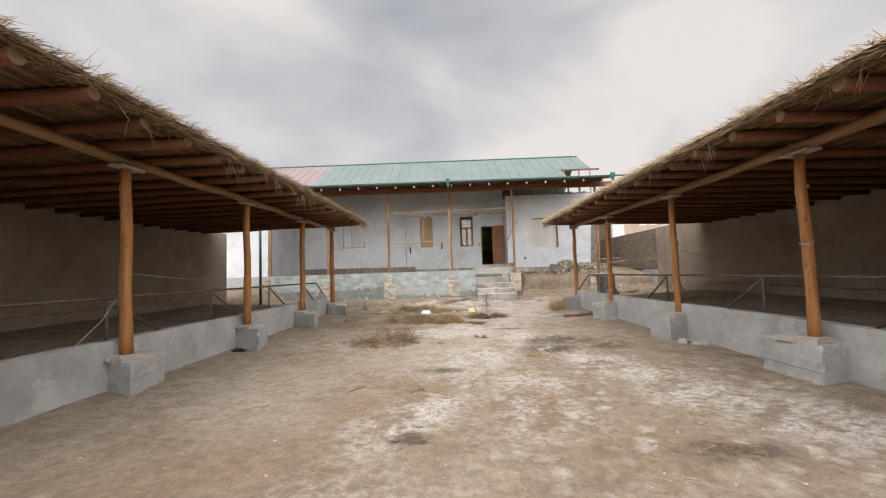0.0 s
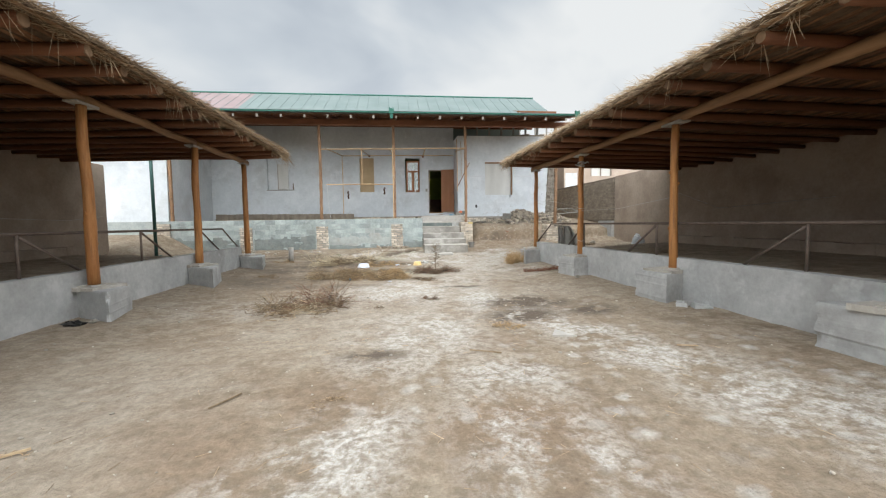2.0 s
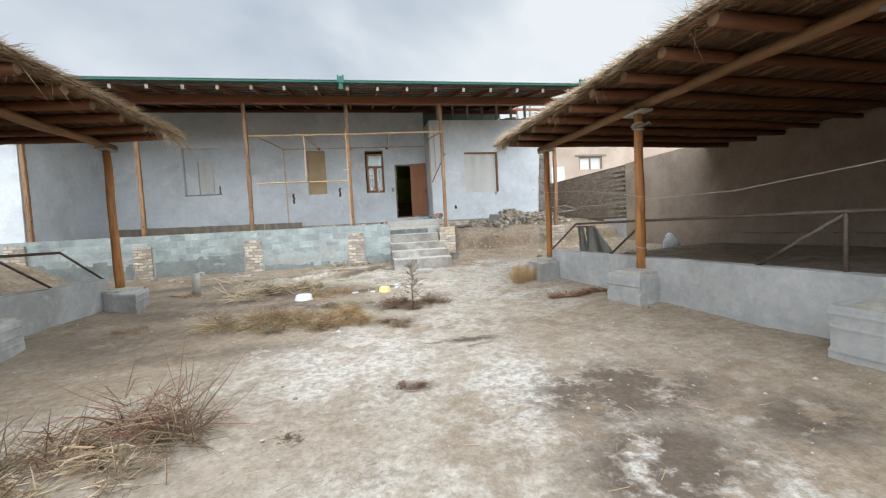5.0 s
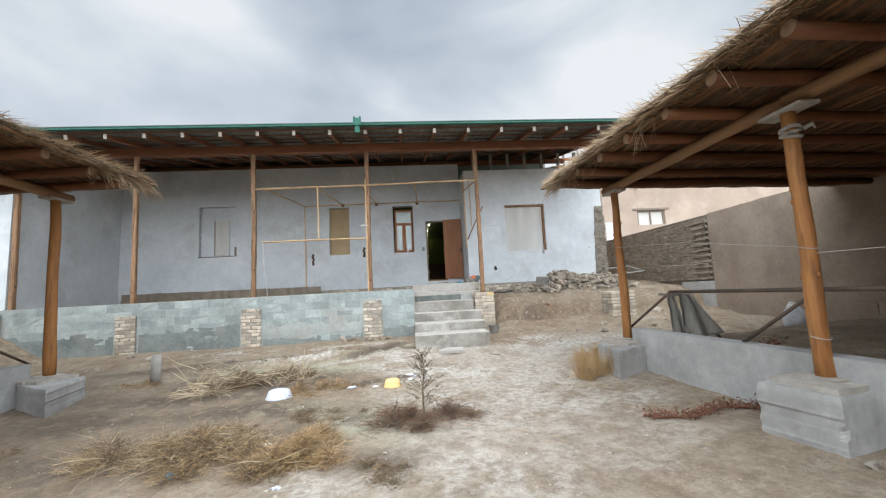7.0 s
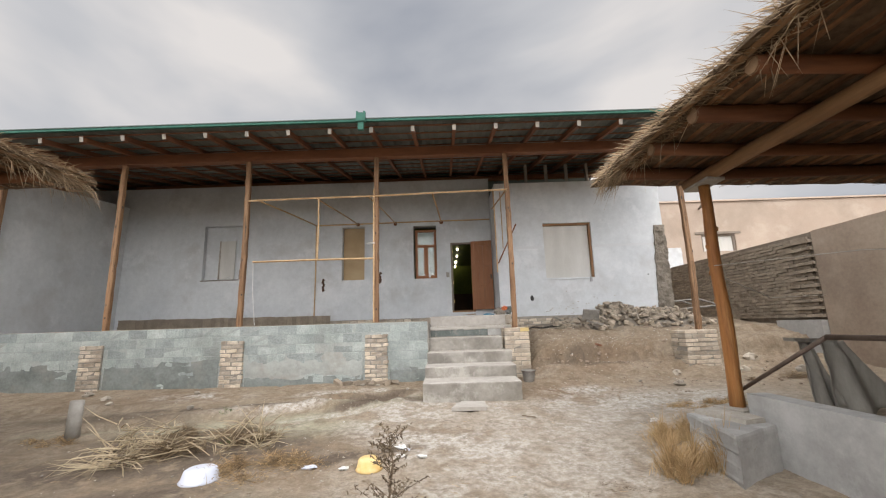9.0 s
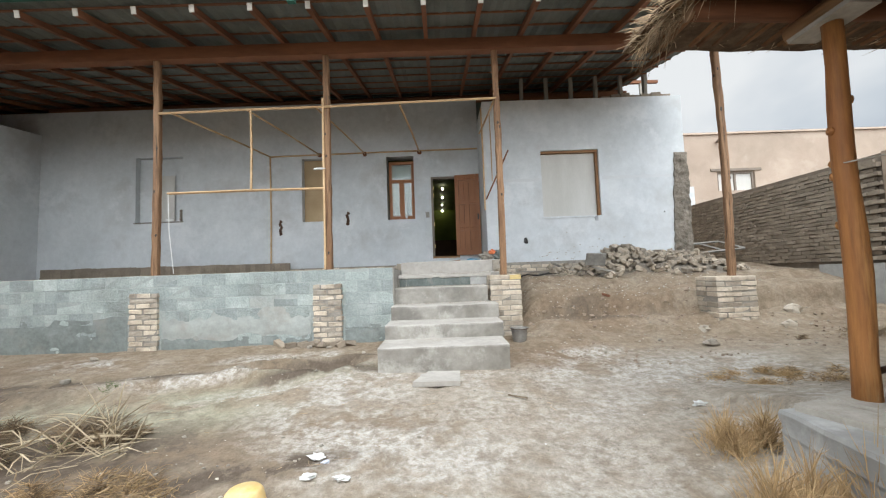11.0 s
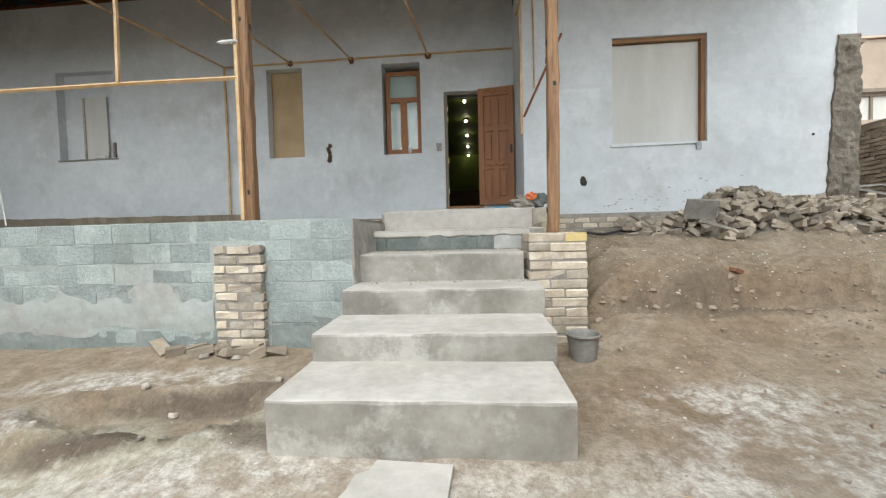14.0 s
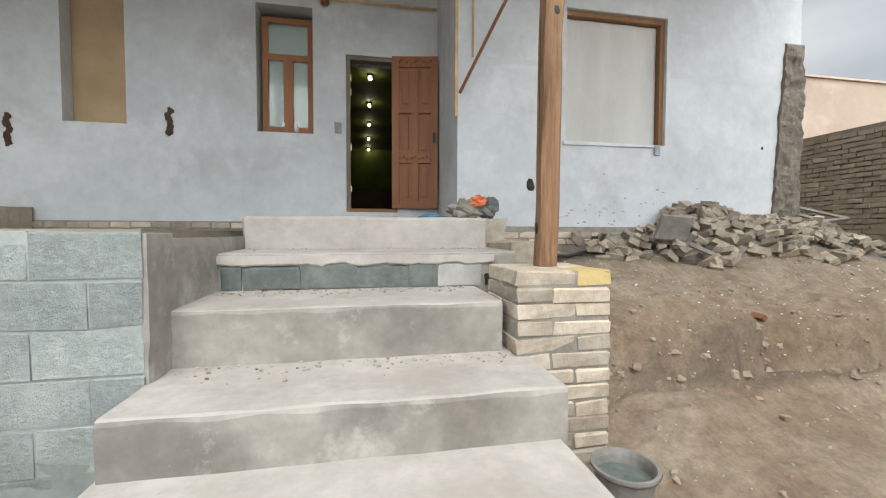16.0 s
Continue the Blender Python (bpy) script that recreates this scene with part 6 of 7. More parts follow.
ob = thing("wash_basin", on(-1.06, 14.87), "upturned white plastic basin on the ground", "basin")
part("bowl", lathe(Shape(), on(-1.06, 14.87), [(0.19, 0.0), (0.195, 0.010), (0.178, 0.025), (0.15, 0.105), (0.125, 0.12), (0.001, 0.122)], 28), "plastic_white", ob, smooth=True)
ob = thing("plastic_tub", on(0.615, 15.0), "upturned yellow plastic tub on the ground", "tub")
part("bowl", lathe(Shape(), on(0.615, 15.0), [(0.135, 0.0), (0.14, 0.010), (0.128, 0.025), (0.11, 0.10), (0.093, 0.118), (0.001, 0.12)], 24), "plastic_yellow", ob, smooth=True)
s = Shape().tube([on(-3.56, 16.16, -0.1), on(-3.56, 16.16, 0.2), on(-3.55, 16.16, 0.47)], [0.085, 0.08, 0.078], 12)
solo("concrete_stub", s, "cement_dark", "short grey concrete post stub in the ground", "post", smooth=True)
ob = thing("green_pole", on(-8.35, 17.2), "thin dark green metal pole before the wing", "pole")
part("shaft", Shape().tube([on(-8.35, 17.2, -0.05), on(-8.35, 17.2, 5.0)], 0.055, 10), "pole_green", ob, smooth=True)
part("base_plate", Shape().box(-8.47, -8.23, 17.08, 17.32, ground_z(-8.35, 17.2) - 0.02, ground_z(-8.35, 17.2) + 0.03), "pole_green", ob)
s = Shape().box(-16.0, -9.52, 19.38, 19.45, 0.7, 1.55, 0.0)
wing_foot = solo("wing_foot", s, "brick_joint", "brick foot of the wing wall", "brick footing", kind="structure")

# grey tarpaulin over a stub post by the east railing
ob = thing("tarpaulin", (5.55, 14.95, 0.5), "grey tarpaulin draped over a short rail frame", "tarpaulin")
for nm, xa, xb, spread, yo in (("sheet", 5.40, 5.66, 0.34, -0.05), ("sheet", 5.24, 5.40, 0.05, 0.03)):
    s = Shape()
    for j in range(15):
        for i in range(17):
            u, v = i / 16, j / 14
            x = xa + (xb - xa) * u + spread * v * (u - 0.1) + 0.02 * noise.noise((u * 4, v * 3, xa))
            y = 14.95 + yo - 0.14 * v + 0.055 * math.sin(u * 10 + v * 2 + xa) * (0.25 + v) + 0.02 * noise.noise((u * 6, v * 5, 2.0))
            s.v.append((x, y, 1.16 - (0.68 + 0.05 * math.sin(u * 5)) * v + 0.012 * math.sin(u * 7)))
    s.f += [(j * 17 + i, j * 17 + i + 1, j * 17 + i + 18, j * 17 + i + 17) for j in range(14) for i in range(16)]
    k = part(nm, s, "grey_wood", ob, "stiff weathered grey sheet", smooth=True)
    k.modifiers.new("thick", "SOLIDIFY").thickness = 0.012
part("plank", Shape().box(-0.28, 0.26, -0.06, 0.06, -0.018, 0.018, 0.006, m=pose(5.42, 15.0, 1.175, 0, 3, 8)), "grey_wood", ob, "grey plank along the top")
part("rail_post", Shape().tube([(5.42, 15.02, 0.4), (5.42, 15.02, 1.12)], 0.02, 6), "pipe", ob)
part("rail_brace", Shape().tube([(5.5, 15.0, 1.16), (5.98, 14.8, 0.45)], 0.025, 6), "pipe", ob)
# sack against the east wall
ob = thing("plastic_sack", on(8.9, 16.3), "full white plastic sack on the ground in the pen", "sack")
g = ground_z(8.9, 16.3)
part("body", Shape().blob((8.9, 16.3, g + 0.24), (0.24, 0.22, 0.27), 12, 8, 0.1), "grey_cloth", ob, smooth=True)
part("neck", Shape().blob((8.86, 16.3, g + 0.52), (0.10, 0.08, 0.09), 9, 5, 0.3), "bark_rag", ob)

# wires
for nm, pts in (("wire", [(-4.62, 5.62, 1.62), (-5.6, 8.6, 1.50), (-7.6, 12.5, 1.52), (-9.7, 16.8, 1.72)]),
                ("wire", [(4.55, 11.83, 1.66), (4.5, 13.4, 1.90), (4.47, 15.03, 2.02)]),
                ("wire", [(4.55, 11.83, 1.60), (4.58, 10.2, 1.58), (4.66, 8.62, 1.72)]),
                ("wire", [(4.47, 15.05, 1.96), (6.5, 16.8, 1.72), (9.72, 19.3, 1.85)]),
                ("wire", [(-4.62, 5.6, 1.5), (-4.72, 5.3, 1.0), (-4.85, 5.05, 0.70)]),
                ("wire", [(4.64, 8.66, 1.85), (6.2, 9.4, 1.55), (9.72, 10.2, 1.8)])):
    solo(nm, Shape().tube(pts, 0.0045, 5), "string", "thin pale string tied between the posts", "string", group="strings in the pens")
# cord bound round posts
for (x, y), z, coils, thick in (((4.60, 5.33), 1.72, 2, 0.006), ((4.55, 11.83), 2.70, 3, 0.017), ((4.55, 11.83), 1.66, 1, 0.005), ((4.55, 11.83), 0.86, 1, 0.006)):
    s = Shape()
    for k in range(coils):
        s.tube([(x + 0.072 * math.cos(a), y + 0.072 * math.sin(a), z + k * thick * 1.9 + 0.02 * math.sin(a + k * 1.7)) for a in np.linspace(0, 6.28, 15)], thick, 6, 0.12)
    if thick > 0.01:
        s.tube([(x - 0.07, y - 0.07, z + 0.02), (x - 0.15, y - 0.10, z - 0.01), (x - 0.20, y - 0.10, z + 0.015)], [0.022, 0.019, 0.008], 7, 0.1)
        s.tube([(x + 0.06, y - 0.07, z + 0.05), (x + 0.12, y - 0.10, z + 0.08), (x + 0.16, y - 0.09, z + 0.05)], [0.02, 0.018, 0.008], 7, 0.1)
    solo("cord_binding", s, "pale_wood", "pale cord wound round a shed post", "cord", group="cords round the posts")


# ---- plants ----
def weed(x, y, r, h, n, mats, label, seed, twist=0.5, width=0.0047, flat=0.5, rise=0.0, cat="dry weed"):
    rnd = random.Random(seed)
    g = ground_z(x, y)
    ob = thing("dry_weed", (x, y, g), label, cat, "dry weeds in the yard")
    clumps = [(rnd.uniform(0, 6.283), math.sqrt(rnd.random()), rnd.uniform(0.12, 0.42), rnd.uniform(0.45, 1.0)) for _ in range(7)]
    for k, mt in enumerate(mats):
        s = Shape()
        for i in range(int(n * (1.15 if width < 0.005 else 1.0)) // len(mats)):
            ca, cq, cr, ch = rnd.choice(clumps)
            bx, by = x + r * cq * math.cos(ca) * 0.85, y + r * cq * math.sin(ca) * 0.6
            a = rnd.uniform(0, 6.283)
            q = abs(rnd.gauss(0, 0.6))
            px, py = bx + r * cr * q * math.cos(a), by + r * cr * q * math.sin(a) * 0.8
            pz = ground_z(px, py, False) + rnd.random() ** 2 * h * ch * 0.6 * max(0, 1 - q * 0.6)
            d = Vector((math.cos(a) * twist + rnd.gauss(0, 0.6), math.sin(a) * twist + rnd.gauss(0, 0.6), rnd.uniform(-0.25, 1.0) * (1 - flat) + 0.08 + rise))
            s.blade((px, py, pz), d, h * ch * (rnd.uniform(0.2, 0.75) if width < 0.005 else rnd.uniform(0.4, 1.0)), width * rnd.uniform(0.5, 1.2), rnd.uniform(-0.1, 0.35))
        part("tangle", s, mt, ob, kind="stuff")
    if r > 0.5 and n > 1500 and width < 0.005:
        s = Shape()
        for i in range(int(70 * r)):
            ca, cq, cr, ch = rnd.choice(clumps)
            a = rnd.uniform(0, 6.283)
            px, py = x + r * cq * math.cos(ca) * 0.85 + rnd.gauss(0, 0.06), y + r * cq * math.sin(ca) * 0.6 + rnd.gauss(0, 0.06)
            p = Vector((px, py, ground_z(px, py, False) + rnd.uniform(0, 0.05)))
            d = Vector((math.cos(a), math.sin(a), rnd.uniform(0.05, 0.8))).normalized()
            ln = h * ch * rnd.uniform(0.6, 1.3)
            pts = [p + d * ln * q + Vector((rnd.gauss(0, 0.02), rnd.gauss(0, 0.02), -0.25 * ln * q * q)) for q in (0, 0.35, 0.7, 1.0)]
            s.tube(pts, [0.006, 0.005, 0.0035, 0.0015], 4)
        part("stem_tangle", s, mats[0] if "gold" not in mats[0] else "reed_pale", ob, "bare dry stems", kind="stuff")
    return ob


weed(-1.45, 12.75, 0.95, 0.50, 5200, ("weed_gold", "weed", "reed_pale", "weed_dark"), "tangled brown tumbleweed with litter caught in it", 1)
weed(-0.75, 12.6, 0.75, 0.42, 3600, ("weed", "weed_gold", "weed_dark"), "tangled brown tumbleweed lying flat", 2)
weed(-0.05, 12.62, 0.55, 0.44, 3600, ("weed_gold", "weed_gold", "weed"), "golden dry tumbleweed with fine stems", 3)
weed(0.6, 12.1, 0.42, 0.10, 1520, ("weed_dark", "weed"), "low dark mat of dead weed", 4, flat=0.8)
weed(1.05, 13.5, 0.8, 0.32, 2470, ("weed_dark", "weed_dark", "vine"), "dark dead weed round a sapling", 5)
weed(-2.35, 15.6, 0.62, 0.80, 170, ("reed_pale", "reed_pale"), "spilled heap of dry pale reed stalks", 6, width=0.017, twist=0.9, flat=0.66)
weed(-2.2, 15.75, 0.7, 0.32, 1400, ("weed", "weed_dark"), "brown dead weeds under pale reed stalks", 46)
weed(-1.4, 15.95, 0.95, 0.40, 2090, ("weed", "weed_dark"), "brown dead weeds among reed stalks", 7)
weed(-1.1, 15.7, 0.55, 0.66, 80, ("reed_pale",), "upright broken dry reed stalks", 8, width=0.013, flat=0.3)
weed(-0.5, 15.1, 0.7, 0.24, 1900, ("weed", "weed_gold"), "flattened dry grass beside the basin", 9)
weed(-0.2, 13.9, 0.6, 0.14, 1330, ("weed", "weed_dark"), "low dry grass in the yard", 10, flat=0.7)
weed(3.70, 14.5, 0.34, 0.66, 1700, ("weed_gold", "weed_gold"), "upright golden dry weed beside a footing", 11, flat=0.05, twist=0.25, rise=1.1)
weed(4.05, 15.36, 0.34, 0.40, 1500, ("weed_gold", "weed_gold"), "golden dry weed behind the footing", 47, flat=0.1, twist=0.3, rise=0.6)
weed(5.35, 16.95, 0.6, 0.12, 2200, ("weed_gold", "weed_gold"), "low mat of golden dry weed on the earth", 12, flat=0.8)
weed(-1.85, 9.05, 0.75, 0.34, 400, ("reed_pale", "straw", "weed"), "flat bundle of pale dry stalks on bare earth", 13, width=0.012, flat=0.88, twist=0.2)
weed(-1.6, 9.15, 0.85, 0.62, 300, ("weed_dark", "weed"), "dark dead branching bush over dry stalks", 43, width=0.008, flat=0.35)
weed(-1.4, 9.2, 0.55, 0.66, 420, ("weed_dark", "vine"), "dark dead branching weed", 14, flat=0.3, width=0.007)
weed(-0.35, 9.1, 0.16, 0.14, 84, ("weed_dark",), "small dark weed sprig", 15)
weed(1.5, 7.5, 0.28, 0.13, 448, ("straw", "weed_gold"), "small tuft of pale dry grass", 16)
weed(0.62, 9.75, 0.16, 0.10, 224, ("vine", "weed_dark"), "small red-brown dead tuft", 17)
weed(-0.55, 5.45, 0.2, 0.08, 196, ("weed", "straw"), "small dry straw scatter", 18, flat=0.8)
weed(-0.45, 3.75, 0.22, 0.06, 224, ("weed_dark",), "small dark dead plant pressed into the earth", 19, flat=0.9)
weed(2.3, 3.5, 0.25, 0.07, 224, ("weed_dark", "weed"), "small dark dead plant pressed into the earth", 20, flat=0.9)
weed(-3.4, 13.1, 0.4, 0.15, 336, ("weed",), "thin dry grass on bare earth", 21)
weed(2.9, 14.4, 0.4, 0.05, 125, ("weed_dark",), "thin fallen twigs on the ground", 22, flat=0.95)
weed(-3.75, 16.1, 0.4, 0.15, 950, ("weed_gold", "weed"), "dry golden grass round the concrete stub", 23)
weed(-2.4, 4.85, 0.22, 0.07, 42, ("straw",), "few pale straw stalks on the earth", 24, flat=0.9, width=0.010)
weed(-4.0, 11.0, 0.5, 0.08, 168, ("weed",), "thin flattened grass at the wall's foot", 25, flat=0.9)
weed(7.6, 18.2, 0.7, 0.22, 900, ("weed_dark", "weed"), "dark dead brush on the earth bank", 40)
weed(5.9, 16.9, 0.5, 0.18, 700, ("weed_gold", "weed"), "golden dry grass beyond the pen", 41)
weed(6.5, 12.0, 0.9, 0.2, 420, ("weed", "weed_dark"), "dead brush lying inside the pen", 26)
weed(-2.2, 17.4, 0.12, 0.14, 98, ("weed_green",), "small green weed by the drain", 27, flat=0.1)
weed(-1.35, 15.9, 0.1, 0.12, 84, ("weed_green",), "small green weed in the damp earth", 28, flat=0.1)

# leafless sapling
g = ground_z(1.05, 13.45)
ob = thing("sapling", (1.05, 13.45, g), "small dark sapling with dead twigs", "sapling")
part("trunk", Shape().tube([(1.05, 13.45, g - 0.03), (1.04, 13.44, g + 0.30), (1.07, 13.46, g + 0.58), (1.05, 13.45, g + 0.75)], [0.011, 0.009, 0.006, 0.003], 6), "weed_dark", ob)
rnd = random.Random(31)
tw, lv = Shape(), Shape()
for i in range(60):
    z = g + rnd.uniform(0.10, 0.74)
    a = rnd.uniform(0, 6.283)
    ln = rnd.uniform(0.12, 0.34) * (1.25 - (z - g) * 0.95)
    d = Vector((math.cos(a), math.sin(a), rnd.uniform(0.3, 0.9))).normalized()
    tw.blade((1.05, 13.45, z), d, ln, 0.006)
    for q in range(9):
        p = Vector((1.05, 13.45, z)) + d * ln * rnd.uniform(0.3, 1)
        lv.blade(p, (rnd.gauss(0, 1), rnd.gauss(0, 1), rnd.gauss(0, 1)), rnd.uniform(0.015, 0.035), 0.010)
part("twigs", tw, "weed_dark", ob, kind="stuff")
part("dead_leaves", lv, "weed_dark", ob, kind="stuff")

# red-brown vine creeping from the low wall
ob = thing("dead_vine", (4.2, 12.7, 0), "red-brown dead vine creeping over the ground", "vine")
rnd = random.Random(12)
path = [(4.9, 12.62, 0.70), (4.74, 12.62, 0.62), (4.70, 12.6, 0.35), (4.62, 12.6, 0.12)] + [on(4.5 - 0.14 * i, 12.55 + 0.10 * math.sin(i * 0.9) + 0.02 * i, 0.02) for i in range(9)]
part("stem", Shape().tube(path, 0.012, 6), "vine", ob)
lv = Shape()
for p, q in zip(path[:-1], path[1:]):
    for _ in range(55):
        t = rnd.random()
        c = Vector(p).lerp(Vector(q), t) + Vector((rnd.gauss(0, 0.04), rnd.gauss(0, 0.045), abs(rnd.gauss(0, 0.035))))
        lv.blade(c, (rnd.gauss(0, 1), rnd.gauss(0, 1), rnd.gauss(0, 0.8)), rnd.uniform(0.02, 0.06), rnd.uniform(0.008, 0.02))
part("dry_leaves", lv, "vine", ob, kind="stuff")

# sticks and litter
for x, y, a, ln, mt in ((0.95, 6.5, -25, 0.36, "straw"), (1.55, 10.75, 20, 0.4, "grey_wood"), (-2.45, 4.9, 40, 0.3, "straw"), (2.6, 16.6, -40, 0.22, "weed_dark"), (1.0, 11.0, 5, 0.3, "grey_wood"), (3.2, 6.3, -15, 0.22, "straw"), (-1.4, 5.6, 60, 0.3, "straw")):
    m = Matrix.Translation(on(x, y, 0.018)) @ pose(0, 0, 0, 0, 0, a)
    solo("stick", Shape().box(-ln / 2, ln / 2, -0.006, 0.006, -0.006, 0.006, 0.003, m=m), mt, "dry wooden stick lying on the earth", "stick", group="sticks in the yard")
rnd = random.Random(77)
LITTER = [(-0.02, 15.05), (-0.9, 12.9), (-0.75, 12.85), (-0.6, 12.95), (-2.3, 16.0), (1.05, 13.2), (0.9, 15.3), (1.15, 15.25), (-0.2, 12.0), (1.7, 18.2), (0.35, 15.0), (4.2, 16.2), (0.97, 15.5), (0.88, 15.56)]
for i, (x, y) in enumerate(LITTER):
    r = rnd.uniform(0.018, 0.042)
    solo("litter", Shape().blob(on(x, y, r * 0.5), (r * 1.6, r, r * 0.55), 11, 7, 0.5), "bark_rag" if i % 4 else "plastic_white", "crumpled white plastic litter on the ground", "litter", group="litter in the yard")
solo("litter", Shape().blob(on(-1.2, 12.36, 0.03), (0.045, 0.032, 0.025), 10, 6, 0.45), "blue_cloth", "crumpled blue plastic litter among weeds", "litter", group="litter in the yard")
solo("litter", Shape().blob(on(-4.48, 8.27, 0.03), (0.13, 0.07, 0.04), 13, 8, 0.45), "dark_metal", "crumpled black rag beside a post footing", "rag")
STONES = [(-0.6, 19.0, 0.07), (-0.25, 18.9, 0.06), (0.05, 18.9, 0.05), (-2.9, 17.6, 0.08), (0.2, 17.85, 0.05), (0.45, 17.9, 0.045), (0.0, 18.2, 0.05), (-0.3, 18.3, 0.045), (0.55, 18.1, 0.04), (0.7, 18.4, 0.045), (3.6, 18.4, 0.03), (5.2, 18.7, 0.05), (-1.15, 4.15, 0.05),
          (-0.4, 4.2, 0.05), (4.2, 11.25, 0.08), (4.3, 5.0, 0.06), (-3.4, 18.6, 0.08), (-5.0, 18.4, 0.10), (-5.6, 18.7, 0.12), (-4.6, 18.0, 0.07), (5.8, 18.4, 0.14), (6.1, 19.0, 0.12), (7.4, 18.9, 0.15), (7.9, 19.4, 0.18), (8.3, 18.6, 0.16), (-4.35, 8.45, 0.07)]
for x, y, r in STONES:
    solo("stone", Shape().blob(on(x, y, r * 0.25), (r * 0.8, r * rnd.uniform(0.5, 0.7), r * 0.5), 6, 4, 0.4), "stone", "dusty loose stone on the earth", "stone", group="stones in the yard")
for x, y, a, k in ((4.52, 8.06, 12, 1.0), (4.60, 7.82, -20, 0.9), (4.40, 7.98, 50, 0.6)):
    solo("broken_block", Shape().box(-0.13 * k, 0.13 * k, -0.08, 0.08, -0.04, 0.04, 0.012, bevel=0.01, m=pose(x, y, ground_z(x, y) + 0.02, 4, 6, a)), "footing", "broken cement block beside a post footing", "block", group="broken blocks by the footing")
solo("broken_slab", Shape().add([on(1.92, 7.02, z) for z in (0.0, 0.022)] + [on(2.22, 6.96, z) for z in (0.0, 0.02)] + [on(2.06, 7.28, z) for z in (0.0, 0.024)], [(0, 4, 2), (1, 3, 5), (0, 2, 3, 1), (2, 4, 5, 3), (4, 0, 1, 5)]), "concrete", "flat pale flake of screed on the earth", "slab")
solo("brick_bit", Shape().box(-0.07, 0.07, -0.035, 0.035, -0.025, 0.025, 0.01, m=pose(4.9, 19.9, ground_z(4.9, 19.9) + 0.01, 8, 20, 30)), "vine", "orange broken brick in the earth bank", "brick")
# small pebbles and clods over the bank and the yard
s = Shape()
for _ in range(2600):
    if rnd.random() < 0.28:
        x, y = rnd.uniform(3.3, 8.5), rnd.uniform(18.0, 21.6)
    else:
        x, y = rnd.gauss(0.5, 2.6), rnd.uniform(1.0, 18.5)
    if abs(x) > 4.7 and y < 15.5:
        continue
    r = 0.005 + 0.014 * rnd.random() ** 4
    s.blob(on(x, y, r * 0.3), (r * 1.2, r, r * 0.7), 5, 3, 0.3)
clods = Shape()
for _ in range(1100):
    x, y = rnd.uniform(3.2, 8.6), rnd.uniform(17.6, 21.4)
    if noise.noise((x * 1.6, y * 1.6, 2.0)) < -0.15 + 0.3 * rnd.random():
        continue
    r = 0.006 + 0.02 * rnd.random() ** 3
    clods.blob(on(x, y, r * 0.3), (r * 1.2, r, r * 0.9), 5, 3, 0.5)
for _ in range(150):
    x = rnd.uniform(3.2, 7.6)
    y = 19.72 - 0.22 * noise.noise((x * 1.1, 3.0, 0.0)) - 0.10 * noise.noise((x * 3.3, 8.0, 0.0)) + rnd.gauss(-0.03, 0.07)
    r = 0.008 + 0.026 * rnd.random() ** 2
    clods.blob(on(x, y, r * 0.2), (r * 1.3, r, r * 0.9), 5, 4, 0.5)
solo("clods", clods, "mud", "crumbled clods of earth on the bank", "clods", at=(5.5, 19.5, 0), kind="stuff")
solo("pebbles", s, "stone", "scattered pebbles and clods on the earth", "pebbles", at=(0, 10, 0), kind="stuff")
s = Shape()
for _ in range(320):
    x, y = (rnd.uniform(3.5, 7.5), rnd.uniform(19.6, 21.3)) if rnd.random() < 0.85 else (rnd.gauss(0.3, 2.2), rnd.uniform(3, 18))
    r = 0.003 + 0.008 * rnd.random() ** 2
    s.blob(on(x, y, r * 0.3), (r * 1.3, r, r * 0.6), 5, 3, 0.3)
solo("plaster_crumbs", s, "bark_rag", "white crumbs of plaster scattered on the earth", "crumbs", at=(0, 10, 0), kind="stuff")
s = Shape()
for _ in range(900):
    x, y = rnd.gauss(0.0, 2.4), rnd.uniform(2.0, 17.5)
    if abs(x) < 4.6:
        a = rnd.uniform(0, 6.283)
        s.blade(on(x, y, 0.008), (math.cos(a), math.sin(a), 0.02), rnd.uniform(0.04, 0.16), 0.005)
solo("straw_bits", s, "straw", "straw bits scattered over the earth", "straw", at=(0, 10, 0), kind="stuff")
# grit swept into the corners of the steps
s = Shape()
for _ in range(420):
    k = rnd.choice((2, 3, 3, 4))
    x0, x1, y0, y1, z0, z1 = STEPS[k]
    nxt = STEPS[k + 1][2]
    y = nxt - abs(rnd.gauss(0, 0.10)) - 0.01
    if y > y0 + 0.05:
        r = 0.003 + 0.007 * rnd.random() ** 2
        s.blob((rnd.uniform(x0 + 0.05, x1 - 0.05), y, z1 + 0.006 + r * 0.4), (r * 1.3, r, r * 0.7), 5, 3, 0.3)
solo("step_grit", s, "stone", "grit and crumbs on the steps", "grit", at=(1.9, 19, 0.9), kind="stuff")

